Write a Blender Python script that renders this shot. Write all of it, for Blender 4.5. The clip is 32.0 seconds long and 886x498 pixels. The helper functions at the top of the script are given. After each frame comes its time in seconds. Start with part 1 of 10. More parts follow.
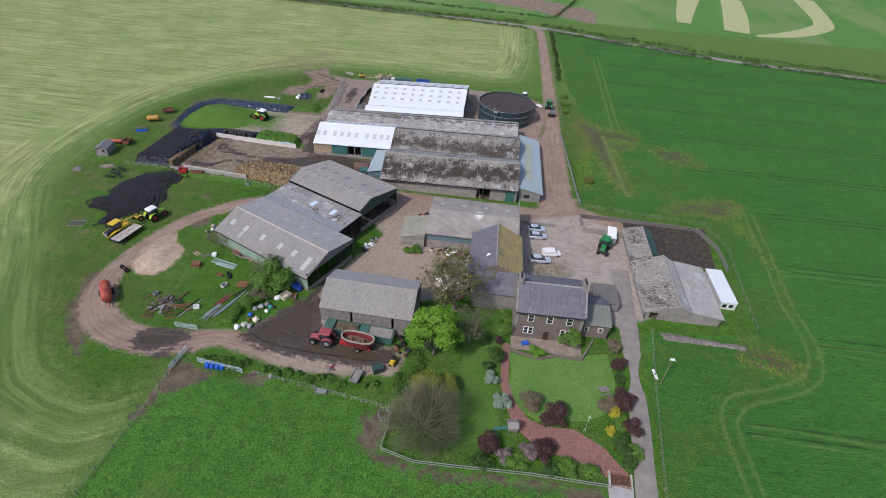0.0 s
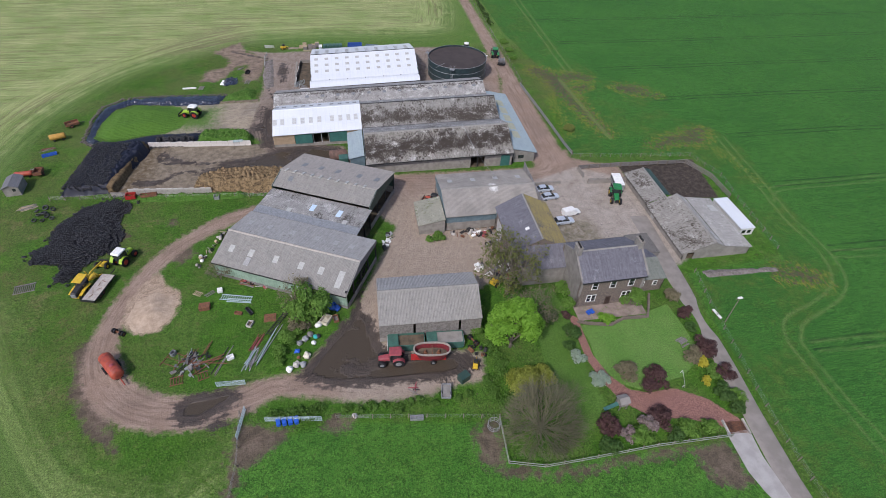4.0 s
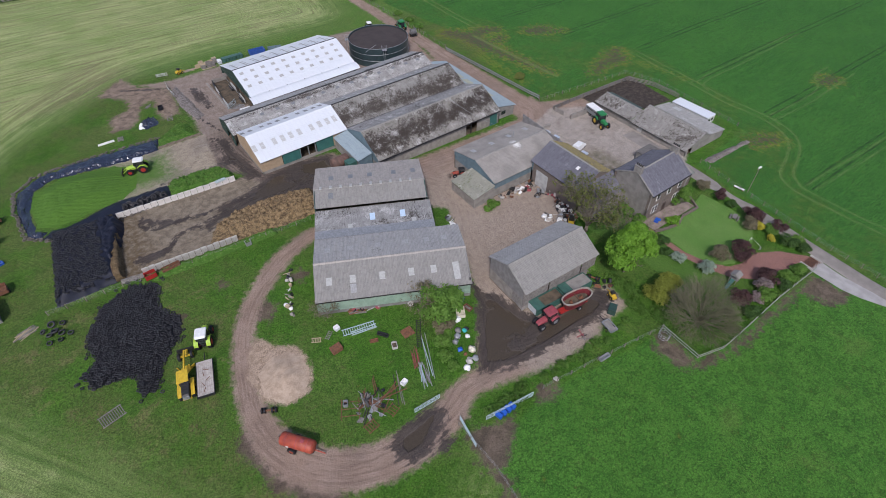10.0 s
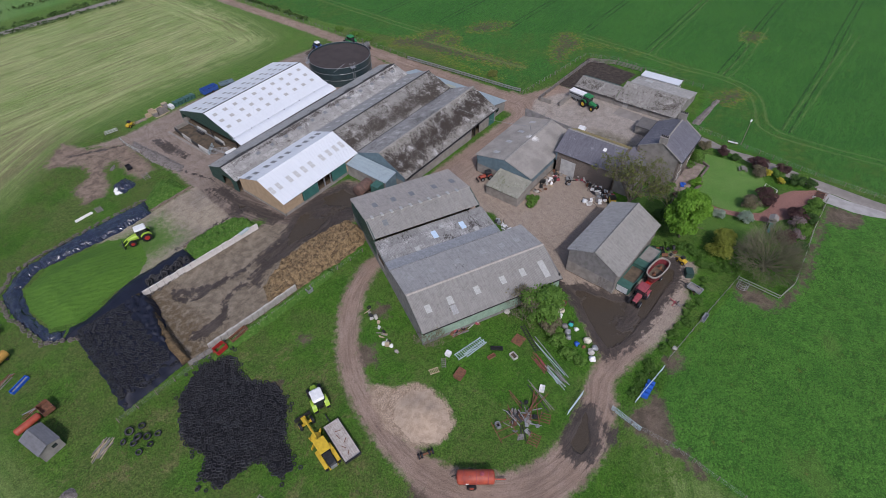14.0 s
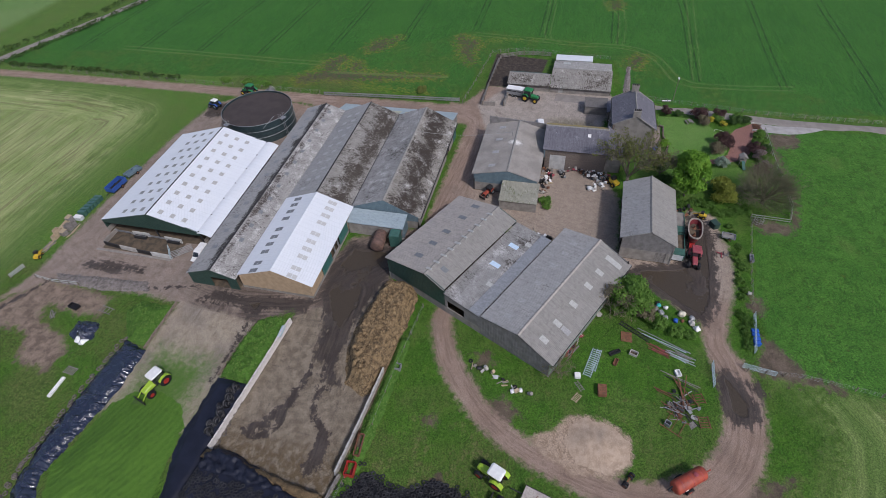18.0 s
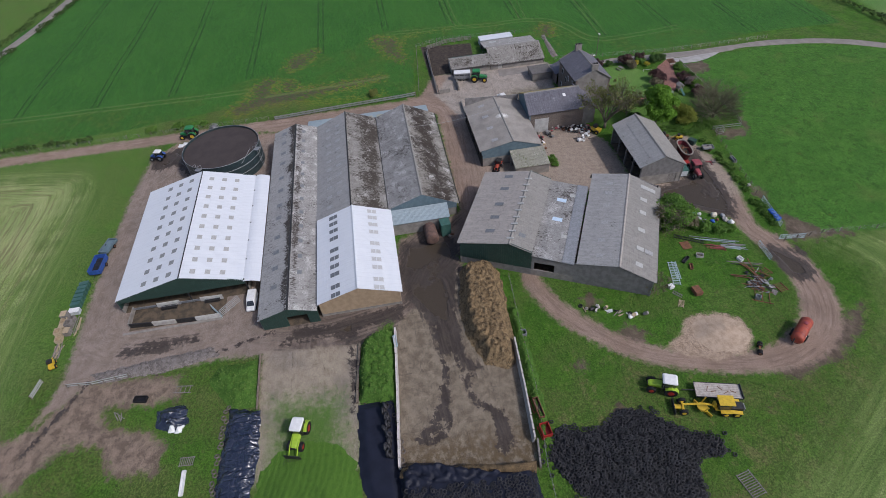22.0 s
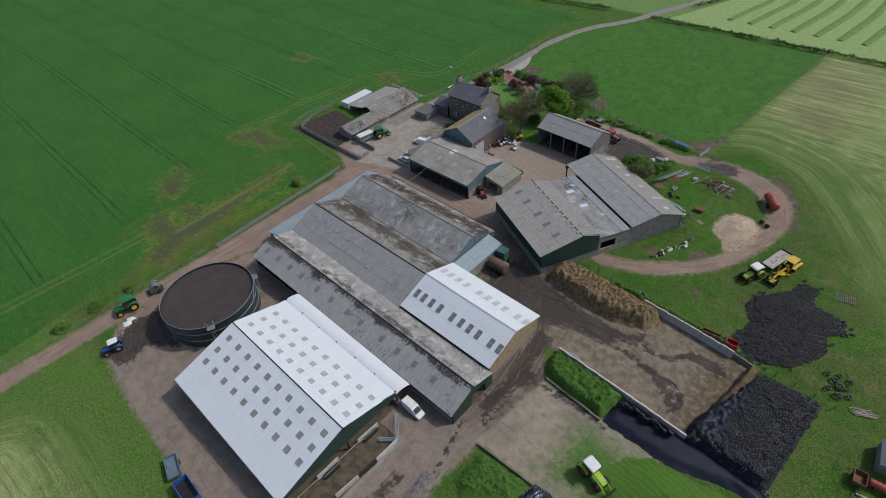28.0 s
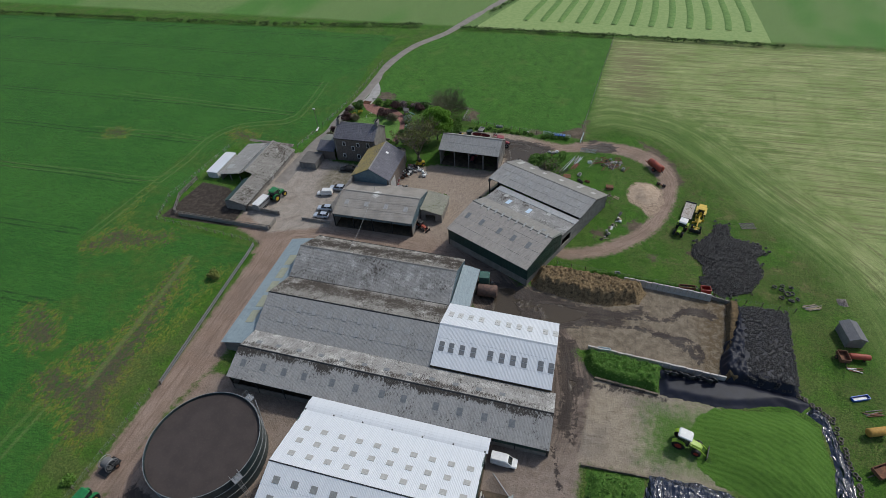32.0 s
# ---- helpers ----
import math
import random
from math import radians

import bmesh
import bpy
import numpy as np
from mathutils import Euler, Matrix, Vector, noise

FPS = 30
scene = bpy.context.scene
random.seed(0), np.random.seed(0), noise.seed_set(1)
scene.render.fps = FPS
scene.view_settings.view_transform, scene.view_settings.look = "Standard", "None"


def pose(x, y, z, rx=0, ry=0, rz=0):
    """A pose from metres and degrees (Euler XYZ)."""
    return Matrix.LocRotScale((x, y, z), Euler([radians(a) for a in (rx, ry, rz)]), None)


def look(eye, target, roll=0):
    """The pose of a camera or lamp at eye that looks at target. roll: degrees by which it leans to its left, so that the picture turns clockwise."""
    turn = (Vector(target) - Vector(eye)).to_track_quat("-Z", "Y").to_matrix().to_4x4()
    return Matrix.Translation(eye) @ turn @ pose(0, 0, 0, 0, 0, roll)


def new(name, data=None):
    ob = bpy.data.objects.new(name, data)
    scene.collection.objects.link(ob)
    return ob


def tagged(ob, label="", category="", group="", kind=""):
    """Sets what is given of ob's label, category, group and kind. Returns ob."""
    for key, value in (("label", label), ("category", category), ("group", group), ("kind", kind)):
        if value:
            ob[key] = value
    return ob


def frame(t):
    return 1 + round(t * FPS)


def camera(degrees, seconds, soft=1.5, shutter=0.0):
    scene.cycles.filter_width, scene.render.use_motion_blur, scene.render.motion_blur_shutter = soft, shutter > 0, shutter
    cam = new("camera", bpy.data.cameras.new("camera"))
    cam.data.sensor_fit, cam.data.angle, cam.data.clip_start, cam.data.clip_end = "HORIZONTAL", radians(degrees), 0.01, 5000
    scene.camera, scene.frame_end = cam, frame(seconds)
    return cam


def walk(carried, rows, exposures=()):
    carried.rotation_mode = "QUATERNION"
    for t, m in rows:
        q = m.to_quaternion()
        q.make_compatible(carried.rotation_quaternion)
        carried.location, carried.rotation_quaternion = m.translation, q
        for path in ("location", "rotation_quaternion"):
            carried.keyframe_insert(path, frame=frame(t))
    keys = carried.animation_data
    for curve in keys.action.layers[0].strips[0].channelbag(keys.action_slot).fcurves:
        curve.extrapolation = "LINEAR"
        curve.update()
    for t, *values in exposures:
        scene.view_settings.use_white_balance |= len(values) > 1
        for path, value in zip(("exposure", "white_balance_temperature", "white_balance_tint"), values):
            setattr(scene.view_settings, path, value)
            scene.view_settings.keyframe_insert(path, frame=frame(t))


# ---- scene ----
cam = camera(80.3, 32.0, soft=0.6)
METRES, EYE, TILT, LEAN, TURN = 290.3, 72.0, 1.19, -0.27, 3.9
ROWS = [
    (0.0, 0.0, 0.0, 0.0, 2.53, -39.18, -3.11),
    (0.5, -0.0113, 0.0054, -0.0006, 0.88, -39.57, -3.03),
    (1.0, -0.0231, 0.0113, -0.0013, -0.7, -40.41, -2.92),
    (1.5, -0.0336, 0.0166, -0.0017, -2.71, -41.08, -2.77),
    (2.0, -0.045, 0.0226, -0.002, -4.88, -41.71, -2.65),
    (2.5, -0.0553, 0.028, -0.0025, -6.99, -42.23, -2.48),
    (4.5, -0.102, 0.0499, -0.0029, -15.75, -44.44, -1.91),
    (5.0, -0.1142, 0.0553, -0.0034, -18.08, -44.9, -1.71),
    (5.5, -0.1253, 0.0604, -0.0041, -20.31, -45.25, -1.54),
    (6.0, -0.1375, 0.0659, -0.0047, -22.67, -45.44, -1.38),
    (6.5, -0.1487, 0.0708, -0.0046, -24.74, -45.5, -1.24),
    (7.0, -0.1612, 0.0761, -0.0044, -26.95, -45.58, -1.11),
    (7.5, -0.1726, 0.0811, -0.0043, -29.04, -45.64, -0.95),
    (8.0, -0.1852, 0.0867, -0.004, -31.4, -45.69, -0.8),
    (8.5, -0.197, 0.0919, -0.004, -33.39, -45.68, -0.67),
    (9.0, -0.2094, 0.0978, -0.0042, -35.44, -45.72, -0.55),
    (9.5, -0.2205, 0.1037, -0.0041, -37.53, -45.78, -0.41),
    (10.0, -0.2322, 0.1105, -0.0038, -39.66, -45.84, -0.25),
    (10.5, -0.2427, 0.1172, -0.0035, -41.7, -45.87, -0.13),
    (11.0, -0.2537, 0.1254, -0.0029, -43.77, -45.94, -0.05),
    (11.5, -0.2634, 0.1337, -0.0026, -45.27, -45.92, 0.01),
    (12.0, -0.2731, 0.1439, -0.0024, -46.78, -45.84, 0.07),
    (12.5, -0.2812, 0.1544, -0.0024, -48.26, -45.71, 0.14),
    (13.0, -0.2886, 0.1668, -0.0027, -50.62, -45.64, 0.28),
    (13.5, -0.2947, 0.1797, -0.0034, -53.16, -45.56, 0.4),
    (14.0, -0.3002, 0.1949, -0.0035, -55.9, -45.53, 0.53),
    (14.5, -0.3041, 0.2099, -0.003, -58.41, -45.55, 0.65),
    (16.5, -0.3159, 0.2756, -0.0001, -70.36, -45.56, 1.14),
    (17.0, -0.3185, 0.2928, 0.0006, -73.97, -45.62, 1.35),
    (17.5, -0.3211, 0.3086, 0.0014, -77.05, -45.66, 1.49),
    (18.0, -0.3241, 0.3256, 0.0023, -80.41, -45.72, 1.65),
    (18.5, -0.3267, 0.3412, 0.0031, -83.74, -45.8, 1.83),
    (19.0, -0.3296, 0.3582, 0.0034, -87.15, -45.92, 2.0),
    (19.5, -0.3323, 0.3744, 0.0031, -90.11, -45.99, 2.08),
    (20.0, -0.3342, 0.3916, 0.0027, -93.22, -46.1, 2.23),
    (20.5, -0.3364, 0.4079, 0.0023, -96.0, -46.14, 2.31),
    (21.0, -0.3384, 0.4255, 0.002, -99.21, -46.25, 2.41),
    (21.5, -0.3397, 0.442, 0.0019, -101.5, -46.26, 2.47),
    (22.0, -0.3403, 0.4599, 0.0018, -103.14, -45.63, 2.52),
    (22.5, -0.34, 0.4768, 0.0016, -104.75, -44.79, 2.58),
    (23.0, -0.3378, 0.4957, 0.002, -106.62, -44.08, 2.62),
    (23.5, -0.3339, 0.5128, 0.0033, -108.51, -43.61, 2.74),
    (24.0, -0.3282, 0.5319, 0.0043, -110.71, -43.1, 2.8),
    (24.5, -0.3208, 0.5492, 0.0058, -112.81, -42.68, 2.81),
    (25.0, -0.3112, 0.5672, 0.0075, -115.35, -42.11, 2.83),
    (25.5, -0.3011, 0.583, 0.009, -118.02, -41.48, 2.87),
    (27.5, -0.2462, 0.6411, 0.0121, -136.71, -41.59, 2.76),
    (28.0, -0.2301, 0.6522, 0.0134, -141.45, -41.83, 2.71),
    (28.5, -0.2148, 0.6608, 0.0147, -145.5, -41.95, 2.62),
    (29.0, -0.1981, 0.6688, 0.0161, -149.82, -42.07, 2.53),
    (29.5, -0.1826, 0.6743, 0.0178, -153.39, -42.08, 2.45),
    (30.0, -0.1661, 0.6796, 0.0191, -157.01, -41.83, 2.31),
    (30.5, -0.1511, 0.6828, 0.0206, -160.22, -41.68, 2.2),
    (31.0, -0.1351, 0.685, 0.0223, -163.59, -41.54, 2.05),
    (31.5, -0.1205, 0.6857, 0.0236, -166.57, -41.45, 1.91),
    (32.0, -0.1053, 0.6854, 0.025, -169.42, -41.37, 1.78),
]
walk(cam, [(t, pose(0, 0, EYE, TILT, LEAN, TURN) @ pose(METRES * x, METRES * y, METRES * z, 90 + pitch, roll, yaw)) for t, x, y, z, yaw, pitch, roll in ROWS], exposures=[(0, 0.29, 6250, 15), (7, 0.24, 6200, 15), (13, 0.06, 6150, 16), (18, -0.03, 6200, 15), (24, -0.05, 6250, 14), (28, -0.14, 6400, 8), (32, -0.15, 6400, 6)])

# ---- world, sun, exposure ----
SUN_DIR = Vector((-0.50, -0.62, 0.86)).normalized()
world = bpy.data.worlds.new("sky")
scene.world = world
world.use_nodes = True
wn = world.node_tree.nodes
sky = wn.new("ShaderNodeTexSky")
sky.sky_type = "NISHITA"
sky.sun_disc = False
sky.sun_elevation = math.asin(SUN_DIR.z)
sky.sun_rotation = math.atan2(SUN_DIR.x, SUN_DIR.y)
sky.air_density, sky.dust_density, sky.ozone_density = 1.0, 2.6, 1.1
world.node_tree.links.new(sky.outputs[0], wn["Background"].inputs[0])
wn["Background"].inputs[1].default_value = 0.13
sun = new("sun", bpy.data.lights.new("sun", "SUN"))
sun.data.energy, sun.data.angle, sun.data.color = 2.3, radians(4), (1.0, 0.97, 0.93)
sun.matrix_world = look(SUN_DIR * 300, (0, 0, 0))


# ---- node helpers ----
class Nodes:
    """A small writer of node materials."""

    def __init__(self, name):
        self.mat = bpy.data.materials.new(name)
        self.mat.use_nodes = True
        self.t = self.mat.node_tree
        self.bsdf = self.t.nodes["Principled BSDF"]

    def node(self, kind, operation="", feature="", interpolation="", dimensions="", attribute="", blend=""):
        n = self.t.nodes.new(kind)
        if operation:
            n.operation = operation
        if feature:
            n.feature = feature
        if interpolation:
            n.interpolation_type = interpolation
        if dimensions:
            n.noise_dimensions = dimensions
        if attribute:
            n.attribute_name = attribute
        if blend:
            n.data_type, n.blend_type = "RGBA", blend
        return n

    def put(self, socket, v):
        if isinstance(v, bpy.types.NodeSocket):
            self.t.links.new(v, socket)
        elif v is not None:
            if socket.type == "RGBA" and len(v) == 3:
                v = (*v, 1)
            socket.default_value = v

    def coords(self, scale=(1, 1, 1), turn=0.0, kind="Object"):
        c = self.node("ShaderNodeTexCoord")
        m = self.node("ShaderNodeMapping")
        self.t.links.new(c.outputs[kind], m.inputs[0])
        m.inputs["Rotation"].default_value = (0, 0, radians(turn))
        m.inputs["Scale"].default_value = scale
        return m.outputs[0]

    def noise(self, scale, vec=None, detail=4, rough=0.55, distort=0.0):
        n = self.node("ShaderNodeTexNoise")
        self.put(n.inputs["Vector"], vec if vec is not None else self.coords())
        n.inputs["Scale"].default_value, n.inputs["Detail"].default_value = scale, detail
        n.inputs["Roughness"].default_value, n.inputs["Distortion"].default_value = rough, distort
        return n.outputs["Fac"]

    def voronoi(self, scale, vec=None, feature="F1", out="Distance"):
        n = self.node("ShaderNodeTexVoronoi", feature=feature)
        self.put(n.inputs["Vector"], vec if vec is not None else self.coords())
        n.inputs["Scale"].default_value = scale
        return n.outputs[out]

    def math(self, op, a, b=None, c=None):
        n = self.node("ShaderNodeMath", operation=op)
        for s, v in zip(n.inputs, (a, b, c)):
            self.put(s, v)
        return n.outputs[0]

    def step(self, v, lo, hi, a=0.0, b=1.0):
        n = self.node("ShaderNodeMapRange", interpolation="SMOOTHSTEP")
        for s, x in zip(n.inputs, (v, lo, hi, a, b)):
            self.put(s, x)
        return n.outputs[0]

    def mix(self, fac, a, b, blend="MIX"):
        n = self.node("ShaderNodeMix", blend=blend)
        self.put(n.inputs[0], fac)
        self.put(n.inputs[6], a)
        self.put(n.inputs[7], b)
        return n.outputs[2]

    def attr(self, name):
        n = self.node("ShaderNodeAttribute", attribute=name)
        s = self.node("ShaderNodeSeparateColor")
        self.t.links.new(n.outputs["Color"], s.inputs[0])
        return s.outputs[0], s.outputs[1], s.outputs[2]

    def xyz(self, vec):
        s = self.node("ShaderNodeSeparateXYZ")
        self.put(s.inputs[0], vec)
        return s.outputs

    def random(self):
        return self.node("ShaderNodeObjectInfo").outputs["Random"]

    def island(self):
        return self.node("ShaderNodeNewGeometry").outputs["Random Per Island"]

    def done(self, color, rough=0.8, bump=None, strength=0.3, dist=0.05, metal=0.0, spec=0.4):
        self.put(self.bsdf.inputs["Base Color"], color)
        self.put(self.bsdf.inputs["Roughness"], rough)
        self.put(self.bsdf.inputs["Metallic"], metal)
        self.put(self.bsdf.inputs["Specular IOR Level"], spec)
        if bump is not None:
            b = self.node("ShaderNodeBump")
            b.inputs["Strength"].default_value, b.inputs["Distance"].default_value = strength, dist
            self.put(b.inputs["Height"], bump)
            self.t.links.new(b.outputs[0], self.bsdf.inputs["Normal"])
        return self.mat


def plain(name, a, b=None, scale=2.0, rough=0.7, metal=0.0, bump=0.2, dirt=0.35, dirt_color=(0.16, 0.13, 0.1), spec=0.4):
    """Painted, moulded or cast stuff: two tones, patches of dirt, fine grain."""
    m = Nodes(name)
    b = b or tuple(x * 0.72 for x in a)
    n1, n2 = m.noise(scale, detail=5), m.noise(scale * 9, detail=3)
    c = m.mix(m.step(n1, 0.35, 0.65), a, b)
    if dirt:
        c = m.mix(m.math("MULTIPLY", m.step(n2, 0.5, 0.75), dirt), c, dirt_color)
    return m.done(c, rough, n2, bump, 0.02, metal, spec)


def leafy(name, a, b, c):
    """Foliage: tone by clump and by leaf."""
    m = Nodes(name)
    col = m.mix(m.step(m.noise(0.9, detail=2), 0.3, 0.7), a, b)
    col = m.mix(m.math("MULTIPLY", m.island(), 0.75), col, c)
    m.done(col, 0.6, spec=0.25)
    m.bsdf.inputs["Subsurface Weight"].default_value = 0.0
    tr = m.node("ShaderNodeBsdfTranslucent")
    m.put(tr.inputs[0], col)
    mx = m.node("ShaderNodeMixShader")
    mx.inputs[0].default_value = 0.3
    m.t.links.new(m.bsdf.outputs[0], mx.inputs[1])
    m.t.links.new(tr.outputs[0], mx.inputs[2])
    m.t.links.new(mx.outputs[0], m.t.nodes["Material Output"].inputs[0])
    return m.mat


def roofing(name, a, b, moss=(0.03, 0.028, 0.02), moss_at=2.0, pale=(0.42, 0.41, 0.38), pale_at=2.0, across="v", rough=0.85, sheet=0.1, band=None):
    """Profiled roof sheets: tone sheet by sheet, dark side laps, streaks down the slope, moss and lichen. moss_at, pale_at: the noise level past which they show.
    band: (v, half width, strength) of a strip where moss grows thicker."""
    m = Nodes(name)
    s = (1.0, 0.1, 0.1) if across == "v" else (0.1, 1.0, 1.0)
    streak = m.noise(4.5, m.coords(s), detail=5, rough=0.6)
    x, y, z = m.xyz(m.coords())
    u, v = (x, y) if across == "v" else (y, x)
    cell = m.node("ShaderNodeCombineXYZ")
    m.put(cell.inputs[0], m.math("FLOOR", m.math("MULTIPLY", u, 0.98)))
    m.put(cell.inputs[1], m.math("FLOOR", m.math("MULTIPLY", v, 0.42)))
    wn_ = m.node("ShaderNodeTexWhiteNoise", dimensions="2D")
    m.put(wn_.inputs["Vector"], cell.outputs[0])
    fine = m.noise(6.0, detail=6, rough=0.75)
    big = m.noise(0.22, detail=3)
    t = m.math("ADD", m.math("ADD", m.math("MULTIPLY", streak, 0.5), m.math("MULTIPLY", fine, 0.5 - sheet * 0.5)), m.math("ADD", m.math("MULTIPLY", m.math("SUBTRACT", wn_.outputs["Value"], 0.5), sheet * 0.5), m.math("MULTIPLY", big, sheet * 0.5)))
    c = m.mix(m.step(t, 0.28, 0.72), a, b)
    c = m.mix(m.math("MULTIPLY", m.step(m.noise(1.6, detail=6, rough=0.75), 0.48, 0.64), 0.45 if sheet < 0.15 else 0.07), c, tuple(q * 0.72 for q in b))
    lap = m.math("ABSOLUTE", m.math("SUBTRACT", m.math("FRACT", m.math("MULTIPLY", u, 0.98)), 0.5))
    c = m.mix(m.math("MULTIPLY", m.step(lap, 0.45, 0.49), 0.18), c, tuple(q * 0.55 for q in b))
    lev = m.math("ADD", m.math("MULTIPLY", m.noise(3.2, m.coords((1.25, 0.5, 0.5) if across == "v" else (0.5, 1.25, 1.25)), detail=6, rough=0.78), 0.8), m.math("MULTIPLY", big, 0.38))
    if band:
        thick = m.step(m.math("ADD", m.math("ABSOLUTE", m.math("SUBTRACT", v, band[0])), m.math("MULTIPLY", m.math("SUBTRACT", m.noise(0.3, detail=4), 0.5), band[1] * 1.6)), band[1], 0.0, 0.0, band[2])
        lev = m.math("ADD", lev, thick)
    c = m.mix(m.step(lev, moss_at, moss_at + 0.07), c, moss)
    speck = m.math("ADD", m.math("MULTIPLY", m.noise(9.0, detail=5, rough=0.8), 0.7), m.math("MULTIPLY", m.noise(0.5, detail=2), 0.35))
    c = m.mix(m.step(speck, pale_at, pale_at + 0.06), c, pale)
    return m.done(c, rough, fine, 0.35, 0.03, spec=0.3)


# ---- materials ----
# Base darkened for sun-facing slopes, to offset how brightly the sun lights them.
CEMENT = roofing("old_fibre_cement_sun_offset", (0.275, 0.264, 0.247), (0.19, 0.183, 0.17), moss_at=0.72, pale_at=0.66)
CEMENT_DARK = roofing("dark_fibre_cement", (0.345, 0.342, 0.335), (0.228, 0.225, 0.22), moss_at=0.69, pale_at=0.645)
CEMENT_WARM = roofing("warm_fibre_cement", (0.375, 0.345, 0.315), (0.265, 0.245, 0.225), moss_at=0.74, pale_at=0.66)
MOSSY = roofing("mossy_fibre_cement", (0.27, 0.26, 0.242), (0.16, 0.152, 0.138), moss=(0.05, 0.041, 0.033), moss_at=0.6, pale_at=0.585, pale=(0.46, 0.45, 0.43), band=(131.6, 3.2, 0.12))
BROWN_MOSS = roofing("brown_mossed_fibre_cement", (0.27, 0.255, 0.23), (0.15, 0.14, 0.122), moss=(0.038, 0.03, 0.024), moss_at=0.59, pale_at=0.575, pale=(0.48, 0.47, 0.45), band=(118.0, 3.4, 0.16))
CEMENT_STAINED = roofing("stained_fibre_cement", (0.345, 0.342, 0.335), (0.228, 0.225, 0.22), moss=(0.045, 0.04, 0.036), moss_at=0.66, pale_at=0.64, band=(149.1, 1.5, 0.16))
CEMENT_STREAKED = roofing("streaked_fibre_cement", (0.33, 0.32, 0.305), (0.2, 0.194, 0.185), moss=(0.06, 0.05, 0.044), moss_at=0.63, pale_at=0.55, pale=(0.5, 0.49, 0.47), band=(147.8, 1.0, 0.1))
SPECKLED = roofing("lichen_fibre_cement", (0.3, 0.295, 0.285), (0.18, 0.177, 0.172), moss=(0.06, 0.052, 0.046), moss_at=0.625, pale_at=0.56, pale=(0.46, 0.45, 0.44))
WHITE_STEEL = roofing("white_roof_steel", (0.62, 0.645, 0.68), (0.57, 0.595, 0.63), moss_at=2, pale_at=2, rough=0.5, sheet=0.2)
BLUE_STEEL = roofing("pale_blue_steel", (0.32, 0.385, 0.41), (0.245, 0.3, 0.325), moss_at=0.74, pale_at=0.7, rough=0.55)
SLATE = roofing("blue_grey_slate", (0.165, 0.16, 0.185), (0.09, 0.09, 0.108), moss_at=2, pale_at=0.6, pale=(0.28, 0.28, 0.31), sheet=0.1)
LICHEN_SLATE = roofing("orange_lichen_slate", (0.42, 0.32, 0.1), (0.2, 0.17, 0.1), moss=(0.11, 0.1, 0.105), moss_at=0.6, pale_at=2, across="u")
SKYLIGHT = plain("grey_rooflight", (0.33, 0.33, 0.33), (0.26, 0.26, 0.26), 3, 0.35, bump=0.05)
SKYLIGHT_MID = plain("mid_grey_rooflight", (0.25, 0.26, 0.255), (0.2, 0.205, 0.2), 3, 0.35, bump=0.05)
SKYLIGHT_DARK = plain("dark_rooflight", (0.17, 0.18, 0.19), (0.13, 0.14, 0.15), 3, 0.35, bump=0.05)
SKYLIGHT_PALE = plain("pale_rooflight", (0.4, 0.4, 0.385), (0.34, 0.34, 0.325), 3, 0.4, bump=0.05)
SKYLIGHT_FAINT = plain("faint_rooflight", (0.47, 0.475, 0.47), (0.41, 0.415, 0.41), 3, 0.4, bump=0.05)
SKYLIGHT_BLUE = plain("new_blue_rooflight", (0.5, 0.62, 0.74), (0.44, 0.56, 0.68), 3, 0.35, bump=0.05, dirt=0.1)
GREEN_CLAD = plain("dark_green_cladding", (0.025, 0.06, 0.05), (0.018, 0.045, 0.038), 1.5, 0.5)
TEAL_CLAD = plain("teal_green_cladding", (0.04, 0.14, 0.12), (0.03, 0.11, 0.1), 1.5, 0.5)
PALE_GREEN = plain("faded_green_cladding", (0.26, 0.36, 0.29), (0.2, 0.29, 0.23), 1.2, 0.6)
BLUE_CLAD = plain("grey_blue_cladding", (0.13, 0.19, 0.22), (0.1, 0.15, 0.18), 1.2, 0.55)
SHEET_GREY = plain("weathered_grey_sheeting", (0.21, 0.2, 0.2), (0.15, 0.145, 0.14), 1.2, 0.75)
BLOCK = plain("concrete_block", (0.27, 0.25, 0.23), (0.2, 0.185, 0.165), 1.0, 0.9, bump=0.4)
RENDER = plain("grey_render", (0.24, 0.225, 0.21), (0.18, 0.17, 0.155), 0.8, 0.9, bump=0.3)
STONE = plain("dark_rubble_stone", (0.19, 0.155, 0.13), (0.11, 0.09, 0.08), 4.0, 0.9, bump=0.7, dirt=0.5, dirt_color=(0.07, 0.06, 0.055))
TIMBER = plain("new_larch_boarding", (0.4, 0.3, 0.2), (0.33, 0.245, 0.16), 1.2, 0.75, dirt=0.15)
OLD_TIMBER = plain("silvered_boarding", (0.23, 0.213, 0.2), (0.14, 0.128, 0.118), 3.0, 0.85)
STEEL = plain("galvanised_steel", (0.33, 0.34, 0.35), (0.25, 0.26, 0.27), 3, 0.5, 0.4)
DARK_STEEL = plain("dark_steel", (0.035, 0.037, 0.04), (0.02, 0.02, 0.022), 3, 0.5, 0.3)
BLACK = plain("black_rubber", (0.009, 0.009, 0.011), (0.015, 0.015, 0.018), 3, 0.6, dirt=0.12, dirt_color=(0.04, 0.038, 0.036), spec=0.3)
WHITE = plain("white_paint", (0.74, 0.74, 0.73), (0.66, 0.66, 0.65), 2, 0.45, dirt=0.15)
GLASS = plain("dark_window_glass", (0.03, 0.035, 0.04), (0.02, 0.022, 0.026), 2, 0.08, bump=0, dirt=0, spec=0.8)
